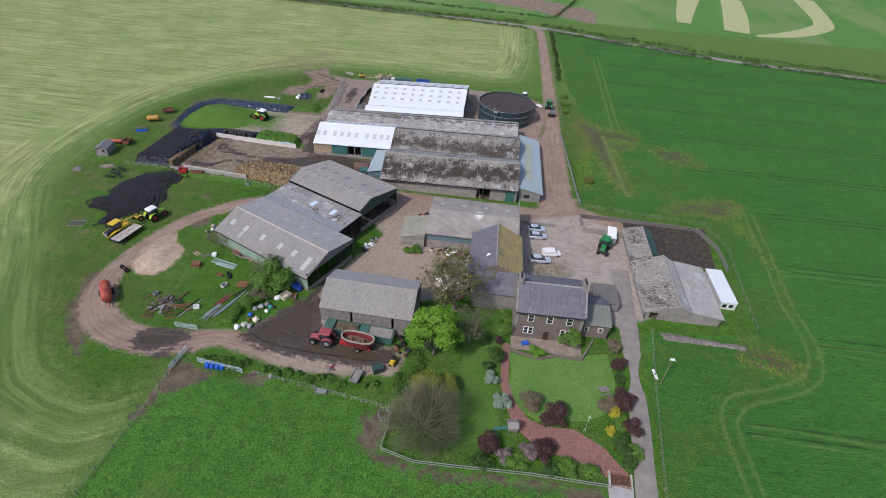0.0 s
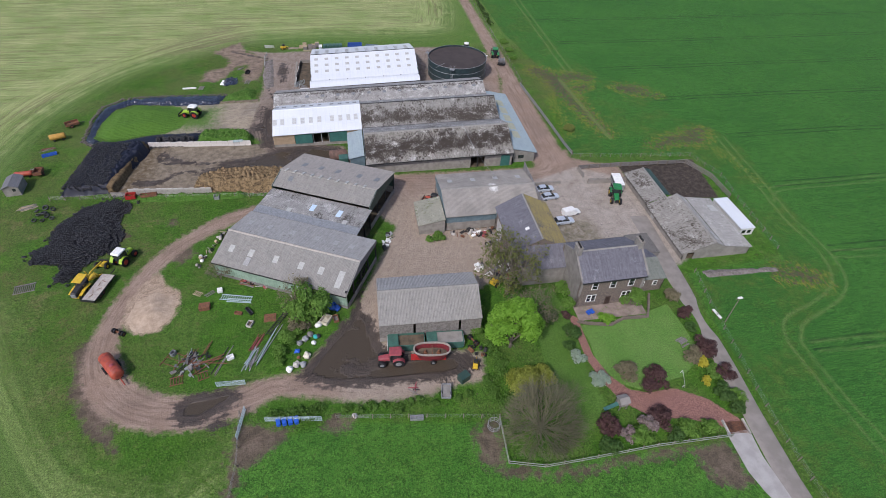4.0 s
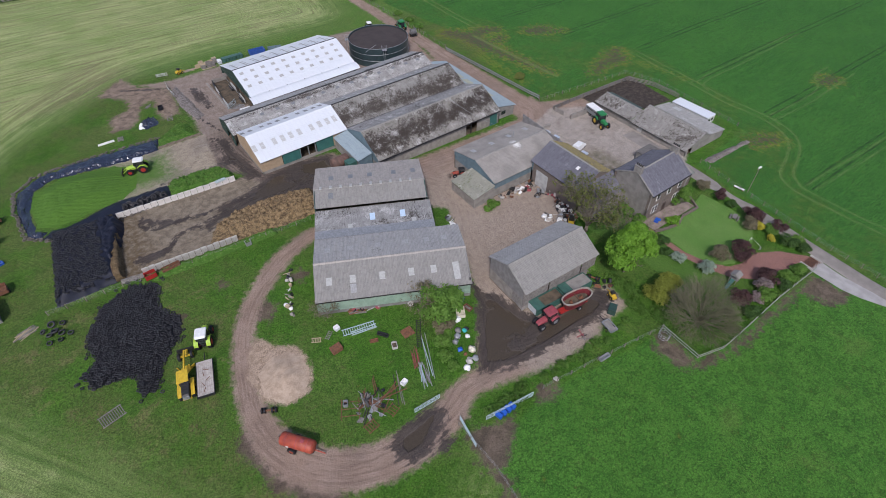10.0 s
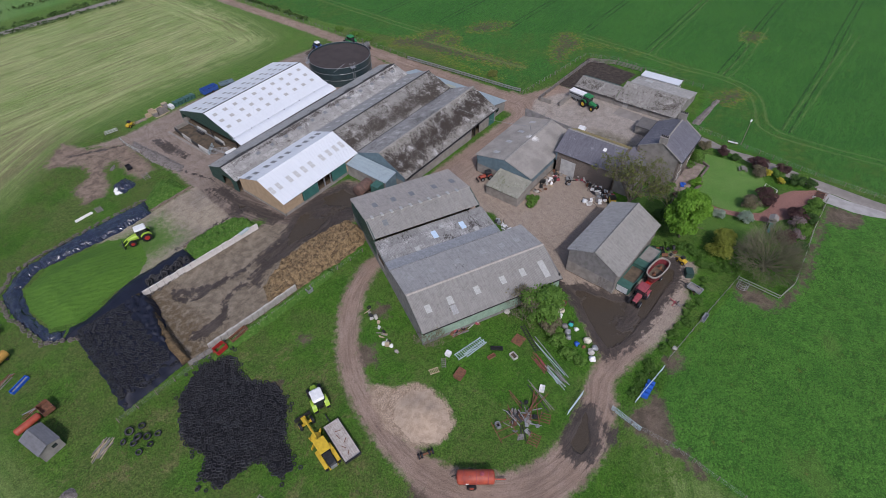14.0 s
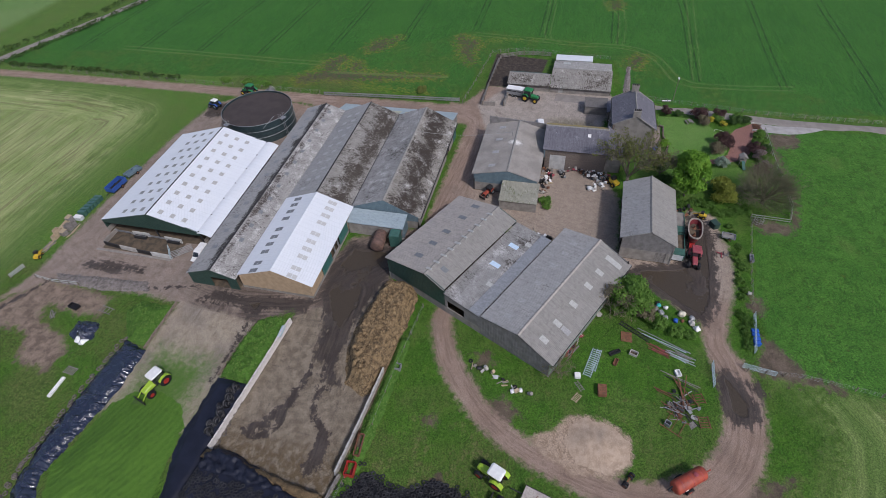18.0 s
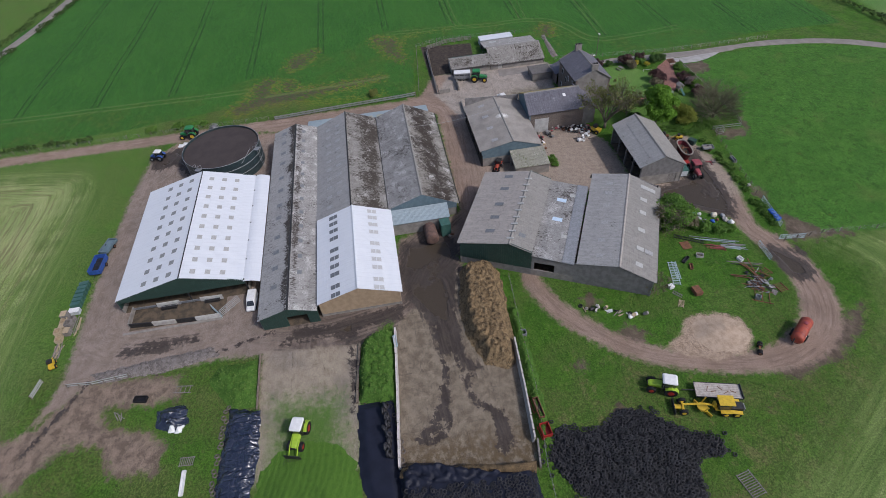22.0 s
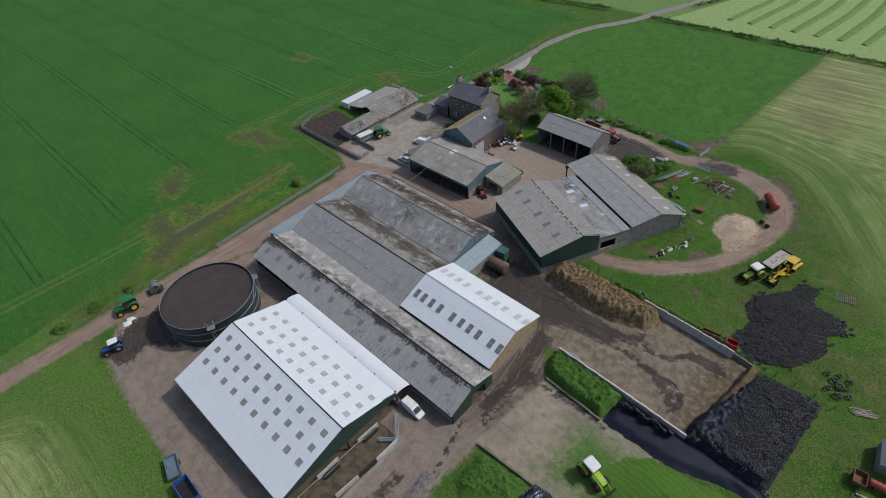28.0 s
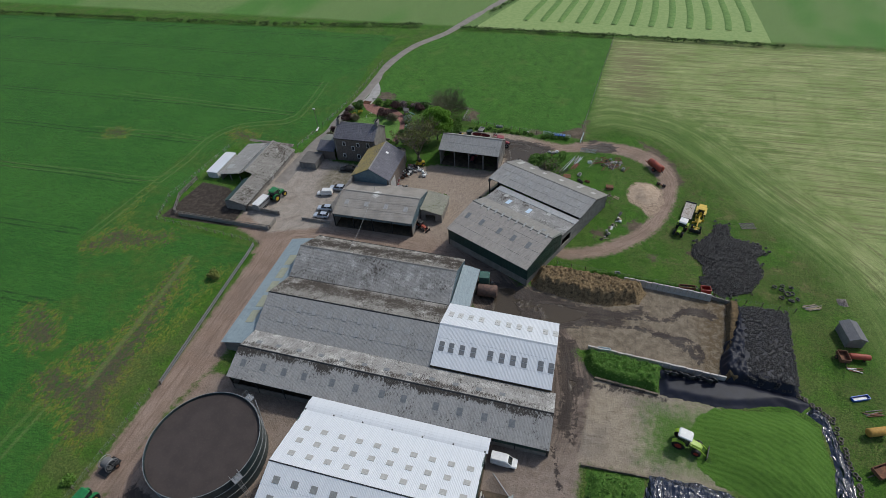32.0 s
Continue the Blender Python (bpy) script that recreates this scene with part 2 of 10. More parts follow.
INSIDE = plain("straw_bedded_floor", (0.12, 0.09, 0.06), (0.06, 0.048, 0.035), 0.8, 0.95, bump=0.5)
RUST = plain("rusty_steel", (0.2, 0.085, 0.045), (0.11, 0.05, 0.03), 3, 0.85, bump=0.4)
BARK = plain("grey_bark", (0.2, 0.17, 0.135), (0.12, 0.1, 0.08), 5, 0.95, bump=0.6)
POST_WOOD = plain("weathered_post", (0.2, 0.17, 0.135), (0.13, 0.11, 0.09), 4, 0.9)
RED = plain("red_paint", (0.36, 0.022, 0.02), (0.27, 0.018, 0.016), 2, 0.45)
MOSSY_ACROSS = roofing("mossy_byre_roof", (0.3, 0.285, 0.26), (0.175, 0.165, 0.15), moss=(0.05, 0.04, 0.03), moss_at=0.6, pale_at=0.585, pale=(0.47, 0.46, 0.43))
CEMENT_PALE = roofing("pale_lichen_cement", (0.37, 0.36, 0.34), (0.255, 0.245, 0.23), moss=(0.09, 0.085, 0.06), moss_at=0.66, pale_at=0.58, pale=(0.5, 0.49, 0.47))
FELT = roofing("green_grey_felt", (0.2, 0.215, 0.19), (0.14, 0.15, 0.13), moss_at=0.72, pale_at=0.7)
PANEL_DOOR = plain("pale_door_sheet", (0.42, 0.41, 0.39), (0.33, 0.32, 0.3), 1.2, 0.7)
SLURRY = plain("slurry_crust", (0.054, 0.042, 0.039), (0.042, 0.033, 0.031), 0.35, 0.85, bump=0.3, dirt=0.3, dirt_color=(0.08, 0.066, 0.055))


# ---- mesh helpers ----
def part(name, bm, material, parent=None, label="", smooth=False):
    me = bpy.data.meshes.new(name)
    bm.normal_update()
    bm.to_mesh(me)
    bm.free()
    if smooth:
        for p in me.polygons:
            p.use_smooth = True
    me.materials.append(material)
    ob = new(name, me)
    ob.parent = parent
    return tagged(ob, label)


def thing(name, label, category, m=None, group="", kind=""):
    ob = new(name)
    ob.empty_display_size = 0.2
    ob.matrix_basis = m or Matrix()
    return tagged(ob, label, category, group, kind)


def hull(bm, bottom, top):
    """A closed solid between two rings of as many points."""
    n = len(bottom)
    a = [bm.verts.new(p) for p in bottom]
    b = [bm.verts.new(p) for p in top]
    bm.faces.new(a[::-1])
    bm.faces.new(b)
    for i in range(n):
        bm.faces.new((a[i], a[(i + 1) % n], b[(i + 1) % n], b[i]))


def box(bm, x0, x1, y0, y1, z0, z1):
    r = ((x0, y0), (x1, y0), (x1, y1), (x0, y1))
    hull(bm, [(x, y, z0) for x, y in r], [(x, y, z1) for x, y in r])
    return bm


def box_at(bm, m, sx, sy, sz):
    """A box of that size standing at the pose m."""
    r = ((-sx / 2, -sy / 2), (sx / 2, -sy / 2), (sx / 2, sy / 2), (-sx / 2, sy / 2))
    hull(bm, [m @ Vector((x, y, 0)) for x, y in r], [m @ Vector((x, y, sz)) for x, y in r])
    return bm


def rod(bm, a, b, ra, rb=None, n=8):
    """A round bar from a to b."""
    a, b, rb = Vector(a), Vector(b), ra if rb is None else rb
    q = (b - a).to_track_quat("Z", "Y")
    ring = [(math.cos(i * math.tau / n), math.sin(i * math.tau / n)) for i in range(n)]
    hull(bm, [a + q @ Vector((c * ra, s * ra, 0)) for c, s in ring], [b + q @ Vector((c * rb, s * rb, 0)) for c, s in ring])
    return bm


def lathe(bm, profile, n=24, m=None):
    """Turns (r, z) pairs round the z axis; the ends are closed."""
    m = m or Matrix()
    rings = [[bm.verts.new(m @ Vector((r * math.cos(i * math.tau / n), r * math.sin(i * math.tau / n), z))) for i in range(n)] for r, z in profile]
    for p, q in zip(rings, rings[1:]):
        for i in range(n):
            bm.faces.new((p[i], p[(i + 1) % n], q[(i + 1) % n], q[i]))
    bm.faces.new(rings[0][::-1])
    bm.faces.new(rings[-1])
    return bm


def torus(bm, m, r, w, n=14, k=7, sx=1.0):
    """A tyre: a ring of radius r and section w about m's z axis."""
    rings = []
    for i in range(n):
        a = i * math.tau / n
        rings.append([bm.verts.new(m @ Vector(((r + w * math.cos(b)) * math.cos(a), (r + w * math.cos(b)) * math.sin(a), w * sx * math.sin(b)))) for b in (j * math.tau / k for j in range(k))])
    for i in range(n):
        p, q = rings[i], rings[(i + 1) % n]
        for j in range(k):
            bm.faces.new((p[j], q[j], q[(j + 1) % k], p[(j + 1) % k]))
    return bm


def slope_z(profile, v):
    for (a, za), (b, zb) in zip(profile, profile[1:]):
        if min(a, b) - 1e-6 <= v <= max(a, b) + 1e-6:
            return za + (zb - za) * (v - a) / (b - a)
    return profile[0][1] if abs(v - profile[0][0]) < abs(v - profile[-1][0]) else profile[-1][1]


def sheet_roof(bm, u0, u1, a, b, pitch=0.24, amp=0.014, rows=3, over=0.35, thick=0.05):
    """A slope of profiled sheets from the eave or valley a=(v, z) up or down to b, in overlapping rows, lower end over the upper's joint."""
    (va, za), (vb, zb) = a, b
    d = Vector((0, vb - va, zb - za)).normalized()
    nrm = Vector((0, -d.z, d.y))
    if nrm.z < 0:
        nrm = -nrm
    start, end = Vector((0, va, za)), Vector((0, vb, zb))
    low_first = za <= zb
    if low_first:
        start = start - d * over
    else:
        end = end + d * over
    n = max(2, int((u1 - u0) / pitch)) * 2
    last, eaves = None, None
    for k in range(rows):
        p, q = start.lerp(end, k / rows), start.lerp(end, (k + 1) / rows)
        lift_p, lift_q = (0.035, 0.0) if low_first else (0.0, 0.035)
        top = []
        for i in range(n + 1):
            u = u0 + (u1 - u0) * i / n
            h = amp * (1 if i % 2 else -1)
            top.append([bm.verts.new(Vector((u, 0, 0)) + w + nrm * (thick + h + l)) for w, l in ((p, lift_p), (q, lift_q))])
        for s, t in zip(top, top[1:]):
            bm.faces.new((s[0], t[0], t[1], s[1]))
        if last:
            for s, t, w, v in zip(last, last[1:], top[1:], top):
                bm.faces.new((s[1], t[1], w[0], v[0]))
        eaves = (eaves[0] if last else top, top)
        last = top
    ring = [Vector((u0, start.y, start.z)), Vector((u1, start.y, start.z)), Vector((u1, end.y, end.z)), Vector((u0, end.y, end.z))]
    low = [bm.verts.new(w - nrm * 0.05) for w in ring]
    bm.faces.new(low[::-1])
    first, final = eaves
    bm.faces.new([low[0], low[1]] + [t[0] for t in first[::-1]])
    bm.faces.new([low[2], low[3]] + [t[1] for t in final])


def on_slope(bm, u0, u1, v0, v1, a, b, lift=0.1, thick=0.03):
    """A thin plate lying on the slope from a to b, between u0..u1 and the shares v0..v1 of the slope."""
    p, q = Vector((0, *a)), Vector((0, *b))
    d = (q - p).normalized()
    nrm = Vector((0, -d.z, d.y))
    if nrm.z < 0:
        nrm = -nrm
    ring = [Vector((u, 0, 0)) + p.lerp(q, s) for u, s in ((u0, v0), (u1, v0), (u1, v1), (u0, v1))]
    hull(bm, [w + nrm * lift for w in ring], [w + nrm * (lift + thick) for w in ring])


def wall(parent, name, p0, p1, tops, low=(None, 0.0), high=None, thick=0.2, holes=(), base=-0.15, label="", board=0.0):
    """A wall from p0 to p1 (plan), its top edge by (share, z) pairs, the lower band of one stuff and the upper of another,
    with holes (s0, s1, z0, z1) in metres along it. Inner side to the left of p0->p1."""
    p0, p1 = Vector(p0), Vector(p1)
    length = (p1 - p0).length
    d = (p1 - p0) / length
    n = Vector((-d.y, d.x))
    top = [(s * length, z) for s, z in tops]
    cuts = sorted({0.0, length, *(s for s, z in top), *(c for h in holes for c in h[:2])})
    out = {}
    for s0, s1 in zip(cuts, cuts[1:]):
        if s1 - s0 < 1e-4:
            continue
        mid = (s0 + s1) / 2
        spans = [(base, None)]
        for h0, h1, z0, z1 in holes:
            if h0 - 1e-6 <= mid <= h1 + 1e-6:
                spans = [(base, z0), (z1, None)] if z0 > base + 0.2 else [(z1, None)]
        for lo, hi in spans:
            for which, a, b in ((0, lo, low[1] if hi is None else min(hi, low[1])), (1, max(lo, low[1]), hi)):
                za, zb = [min(slope_z(top, s), 1e9 if b is None else b) for s in (s0, s1)]
                if which == 0 and low[0] is None:
                    continue
                if max(za, zb) - a < 0.02:
                    continue
                t0, t1 = (0.0, thick) if which == 0 else (0.03, thick - 0.02)
                front = [(s0, t0)]
                if which == 1 and board:
                    k = max(1, int((s1 - s0) / board))
                    w = (s1 - s0) / k
                    for i in range(k):
                        front += [(s0 + (i + f) * w, t) for f, t in ((0.14, t0), (0.15, t0 - 0.035), (0.85, t0 - 0.035), (0.86, t0))]
                ring = front + [(s1, t0), (s1, t1), (s0, t1)]
                bm = out.setdefault(which, bmesh.new())
                hull(bm, [(*(p0 + d * s + n * t), a) for s, t in ring], [(*(p0 + d * s + n * t), max(a + 0.01, za + (zb - za) * (s - s0) / (s1 - s0))) for s, t in ring])
    for which, bm in out.items():
        bmesh.ops.remove_doubles(bm, verts=bm.verts, dist=0.002)
        part(name if which else name.replace("wall", "plinth") if "wall" in name else name + "_base", bm, high if which else low[0], parent, label if which else "")


def ridge_cap(parent, u0, u1, v, z, mat, w=0.28):
    bm = bmesh.new()
    hull(bm, [(u0, v - w, z - 0.02), (u1, v - w, z - 0.02), (u1, v + w, z - 0.02), (u0, v + w, z - 0.02)],
         [(u0, v - 0.05, z + 0.17), (u1, v - 0.05, z + 0.17), (u1, v + 0.05, z + 0.17), (u0, v + 0.05, z + 0.17)])
    part("ridge_cap", bm, mat, parent)


def gutter(parent, u0, u1, v, z, mat):
    bm = bmesh.new()
    box(bm, u0, u1, v - 0.09, v + 0.09, z - 0.2, z - 0.06)
    part("gutter", bm, mat, parent)


def posts(parent, name, pts, h, mat, s=0.22):
    for x, y in pts:
        part(name, box(bmesh.new(), x - s / 2, x + s / 2, y - s / 2, y + s / 2, -0.1, h), mat, parent)


# ---- ground ----
def sd_poly(X, Y, pts):
    """Distance to a polygon's edge, positive inside."""
    inside = np.zeros(X.shape, bool)
    best = np.full(X.shape, 1e9)
    for (ax, ay), (bx, by) in zip(pts, pts[1:] + pts[:1]):
        dx, dy = bx - ax, by - ay
        t = np.clip(((X - ax) * dx + (Y - ay) * dy) / (dx * dx + dy * dy), 0, 1)
        best = np.minimum(best, (X - ax - t * dx) ** 2 + (Y - ay - t * dy) ** 2)
        if ay != by:
            inside ^= ((ay > Y) != (by > Y)) & (X < (bx - ax) * (Y - ay) / (by - ay) + ax)
    return np.where(inside, 1, -1) * np.sqrt(best)


def sd_ribbon(X, Y, pts):
    """The same for a strip along (x, y, half width) points."""
    best = np.full(X.shape, -1e9)
    for (ax, ay, aw), (bx, by, bw) in zip(pts, pts[1:]):
        dx, dy = bx - ax, by - ay
        t = np.clip(((X - ax) * dx + (Y - ay) * dy) / (dx * dx + dy * dy), 0, 1)
        best = np.maximum(best, aw + (bw - aw) * t - np.hypot(X - ax - t * dx, Y - ay - t * dy))
    return best


def soft(d, w=1.2):
    return np.clip(0.5 + d / (2 * w), 0, 1)


def bend(pts, step=2.0):
    """A smooth course through points of any number of values."""
    P = [np.array(p, float) for p in pts]
    out = []
    for i in range(len(P) - 1):
        p0, p1, p2, p3 = P[max(i - 1, 0)], P[i], P[i + 1], P[min(i + 2, len(P) - 1)]
        n = max(1, int(np.hypot(*(p2 - p1)[:2]) / step))
        for k in range(n):
            t = k / n
            out.append(tuple(0.5 * (2 * p1 + (p2 - p0) * t + (2 * p0 - 5 * p1 + 4 * p2 - p3) * t * t + (3 * p1 - p0 - 3 * p2 + p3) * t ** 3)))
    return out + [tuple(P[-1])]


LOOP = bend([(-42, 104.2, 1.6), (-47, 104.6, 1.8), (-52.5, 102.6, 1.9), (-56.2, 100.3, 2.0), (-62.1, 95.2, 1.8), (-66.3, 88.7, 1.85), (-69.2, 80.5, 1.85), (-70.2, 71.9, 2.2), (-68.5, 65.2, 3.0), (-64.8, 60.3, 3.1),
             (-59.8, 57.6, 3.0), (-53.2, 56.7, 3.0), (-46.4, 57.9, 2.6), (-43, 59.4, 1.9), (-37, 59, 2.2), (-28, 57, 2.4), (-19, 56.2, 1.6)])
YARD = [(-48, 132), (-30, 128), (-24, 114), (16, 113), (19, 118), (26, 120), (26, 116), (37, 111), (36, 95), (35, 78), (30, 76), (23, 79), (11, 80), (1, 79), (-3, 77), (-8, 75), (-24, 75), (-25, 66), (-9, 61), (-10, 56), (-23, 55), (-36, 57), (-39, 61), (-36, 65), (-30, 72), (-20, 95), (-37, 117), (-62, 111), (-79, 113), (-76, 132.5), (-52, 131)]
APRON = [(-46, 128), (-52, 134), (-54, 137), (-66, 138), (-68, 153.5), (-52.8, 153.8), (-52, 161), (-52.5, 182), (-60, 191), (-68, 192), (-51, 187.5), (-29, 188.5), (-2, 188.5), (14, 187), (19, 182), (21, 172), (17, 152), (-5, 150)]
LANE_SIDE = [(16, 112), (24.8, 116), (24.4, 150), (23, 164), (19, 158), (16.4, 150)]
CLAMP = [(-51, 130.5), (-79, 132.5), (-80, 113), (-56, 111), (-40, 118)]
PAD = [(-52, 153.6), (-75, 153.4), (-75, 138.2), (-54, 137)]
PARKING = [(12, 107), (26, 112), (36, 106), (37, 78), (30, 74), (23, 79), (12, 80), (11, 92)]
PEN = [(36.5, 112), (57, 112), (55, 96), (46, 97), (37, 104)]
PIT = [(-39, 60.5), (-36, 65), (-29.7, 73), (-27, 72), (-25.5, 65), (-24, 62.5), (-17, 62.5), (-11, 61.5), (-10, 58.5), (-16, 56.8), (-22, 57.2), (-29, 57.5), (-34.5, 58.3)]
WET_TANK = [(18, 179.9), (16.5, 173.7), (11.6, 175.5), (4.2, 176.2), (9.6, 180.5), (7.8, 185.4), (13.7, 187.3)]
WETS = [[(-47.8, 60.4), (-55, 59.8), (-57, 57.5), (-55.9, 55), (-52.8, 54.4), (-47.4, 57.8)], [(-48.6, 56), (-49, 54), (-51, 53.2), (-51.3, 54.6)],
        [(-31, 127), (-33.5, 116.5), (-43.8, 118.2), (-50, 119.8), (-59.8, 119.9), (-58.5, 124.1), (-51.5, 124.8), (-45.5, 128.1), (-38, 129)],
        [(-31.6, 126.5), (-31.0, 117.4), (-36.4, 116.4), (-39.0, 118.4), (-44, 119.4), (-51, 120.4), (-60.6, 119.4), (-62.2, 117.6), (-63.2, 119.2), (-60.4, 121.6), (-52, 122.6), (-45, 124.4), (-38, 126.8)],
        [(-46.8, 128.5), (-50, 129.8), (-50.6, 137.2), (-53.4, 137.4), (-52, 140), (-51, 142), (-50.4, 149), (-51.6, 151), (-47.9, 148), (-48.6, 142), (-47.3, 134)],
        [(-46, 179), (-47, 170), (-48.4, 170.6), (-48, 179)], [(-45.4, 176), (-46.2, 166), (-47.4, 165.4), (-46.8, 175)], WET_TANK]
SEEPS = [bend(p, 1.0) for p in ([(-59, 123.4, 0.3), (-62.1, 123.5, 0.5), (-65.6, 124.1, 0.7), (-69.1, 124.4, 0.7), (-72.1, 125.2, 0.5), (-73.3, 127.3, 0.6), (-72.6, 129.4, 0.5)], [(-62.6, 119.6, 0.4), (-64.4, 120.2, 0.3), (-68.3, 120.4, 0.35), (-69.6, 118, 0.6), (-72.4, 116.7, 1.2), (-76, 117.2, 1.0)],
         [(-52.7, 121.6, 0.2), (-58, 121, 0.4), (-67.5, 120.4, 0.3), (-71.4, 116.8, 0.5), (-77.1, 116.7, 0.2)], [(-61.5, 123.2, 0.4), (-65.4, 124.4, 0.5), (-70, 126, 0.8), (-72.8, 128.8, 0.7)],
         [(-62, 120.2, 0.2), (-67.9, 120, 0.4), (-70, 117.9, 0.5), (-76, 115.5, 0.3)], [(-51.3, 150, 0.35), (-51, 144, 0.3), (-51.6, 140.1, 0.4), (-56.2, 138.7, 0.35), (-67.2, 138.9, 0.3)],
         [(-57.5, 137.9, 0.5), (-61, 137.4, 0.7), (-65, 137.2, 0.6)], [(-52, 183, 0.35), (-57, 185.4, 0.5), (-64, 189.5, 0.4)], [(-53, 171.5, 0.2), (-48, 152, 0.4)], [(-25, 100, 0.5), (-27.5, 84, 0.6), (-30, 70, 0.9)])]
EARTH = [[(-59.9, 190), (-55.6, 186), (-52.3, 183.5), (-53.1, 176.7), (-53.2, 172.8), (-54.3, 167.3), (-58, 166.8), (-58.8, 170.9), (-57.8, 178.7), (-61.3, 177.9), (-63.6, 169.9), (-66.4, 167.2), (-70.5, 168.5), (-69.6, 174.6), (-64.5, 177.8), (-63.8, 183.4), (-70, 189.5), (-62, 197)],
         [(-47.5, 52.7), (-46.3, 54.2), (-39.7, 51.6), (-42.3, 48.8), (-46.0, 46.6), (-46.8, 42), (-47.9, 42)], [(-52.4, 97.6), (-51.9, 95.4), (-53.8, 93.9), (-54.6, 96.8)],
         [(-64.8, 102.9), (-64.4, 101.2), (-66, 101), (-66.4, 102.6)], [(-73, 99), (-75.8, 94.2), (-77, 95), (-74.4, 100)], [(-34, 53.5), (-30, 52.5), (-31, 50.5), (-35, 51)], [(-13.9, 44.1), (-13.4, 46.9), (-11.5, 49), (-9.6, 48.6), (-9.8, 42.2), (-12.4, 42)],
         [(16, 40.6), (22.8, 40.6), (23.4, 37.7), (23.2, 34.1), (20.5, 33.9), (17.7, 36), (17.6, 38.6)], [(-12.4, 42), (-8.9, 41.2), (-5.8, 40.5), (-0.7, 40.2), (4.8, 40.3), (9.9, 40.6), (16.4, 40.8), (16.4, 40), (9.9, 39.8), (4.8, 39.5), (-0.7, 39.3), (-5.8, 39.7), (-9.5, 40.4)], [(-63, 52), (-68, 55.5), (-72, 62), (-74, 70), (-72, 74), (-70, 66), (-66, 58)],
         [(-20, 326), (6, 322), (52, 297), (56, 327), (20, 345)], [(-64, 92), (-60.5, 94), (-59, 91.5), (-62, 89)]]
LAWN = [(9, 64.5), (13, 63.8), (22.6, 65.8), (27, 67), (27.5, 61), (27, 55), (22, 52), (18.5, 51.5), (14, 50.8), (11, 52.3), (9.2, 57), (9.6, 61)]
LAWN_WEST = [(-1, 74), (6.8, 74), (8, 68), (7, 56), (8, 47), (0, 44), (0, 52), (1, 62)]
PATH = [(8.6, 66, 0.7), (8.4, 58, 0.7), (9.4, 53.5, 0.9), (11.5, 49.8, 1.4), (15, 47.8, 2.2), (19, 47.6, 2.6), (22.5, 46.0, 2.2), (25.8, 43.2, 1.3)]
SAND = [(-64.8, 87.5), (-62.5, 84), (-59.6, 81.5), (-59.8, 76), (-62, 72.6), (-66, 72.6), (-68.8, 75.6), (-69, 80.6), (-67.2, 85)]
CROP = [(34.5, -16), (36, 12), (44, 28), (44.6, 47), (47, 56.6), (52, 60.4), (60.5, 63), (66.6, 71.4), (69, 82), (70, 97), (73.6, 116), (71, 126), (63, 134), (60.5, 143), (62, 150), (54, 158), (46.5, 176), (44.5, 205), (43, 240), (38, 270), (60, 266), (110, 252), (172, 244), (300, 215), (900, 90), (900, -60), (250, -15), (92, -19)]
HEADLAND = CROP[1:25] + [(29, 276), (30, 200), (36, 160), (26, 118), (58, 114), (59, 96), (57, 75), (37, 72), (33.5, 62), (32.2, 38)]
MOWN = [(-54, -27), (-49, 28), (-47, 51), (-56, 45.5), (-67, 49), (-76, 60), (-83, 71), (-90, 82), (-99, 95), (-105, 110), (-105, 140), (-98, 161), (-85, 178), (-62, 194), (-36, 197.5), (1, 197), (14, 203), (19.5, 228), (20.5, 279), (-60, 284), (-300, 300), (-900, 300), (-900, -27)]
PASTURE = [(-54, -27), (-49, 28), (-46.5, 50), (-33, 52), (-10, 48.5), (-9, 41.5), (24, 40.5), (26, 26), (27, 9), (20, -9), (11, -25)]
MARGINS = [[(26, 120), (27.6, 160), (28, 230), (31, 210), (39, 160), (47, 131), (61, 114), (57, 113), (26, 117)], [(35, 74), (33, 62), (38, 68), (50, 70), (62, 72), (62, 92), (58, 95), (57, 76)]]
CHAFF = [(-60, 153), (-61, 138.5), (-78, 137.5), (-78, 154)]
TRACKS = [[p[:2] for p in LOOP]] + [[p[:2] for p in bend(q, 4.0)] for q in ([(-64, 190), (-52, 172), (-47, 158), (-49, 146), (-46, 130), (-36, 123), (-25, 111), (-18, 102), (-25, 84), (-29, 68), (-38, 59)], [(-47, 158), (-44, 184), (-20, 185.5), (12, 184), (21, 178)],
          [(-30, 112), (-10, 109.5), (20, 109.5), (22.3, 125), (22.2, 150), (22.5, 200), (22.5, 280)], [(20, 109.5), (29, 103), (32, 88), (32.4, 76)], [(-52, 145.5), (-78, 145.5)], [(-44, 124), (-78, 122)])]
WEEDS = [[(30, 172), (38, 168), (47.5, 163), (48, 156), (43, 150), (40.5, 143), (41, 126), (35, 130), (34, 148), (35, 158)], [(54, 155), (58, 155), (64, 151), (62, 148), (56, 148)], [(52, 119), (58, 125.5), (68, 127), (69, 121), (62, 117)],
         [(53, 72), (61, 72), (61, 66), (52, 68)], [(28, 125), (30, 150), (33, 150), (32, 126)], [(66, 110), (63, 118), (68, 116), (69, 98)]]
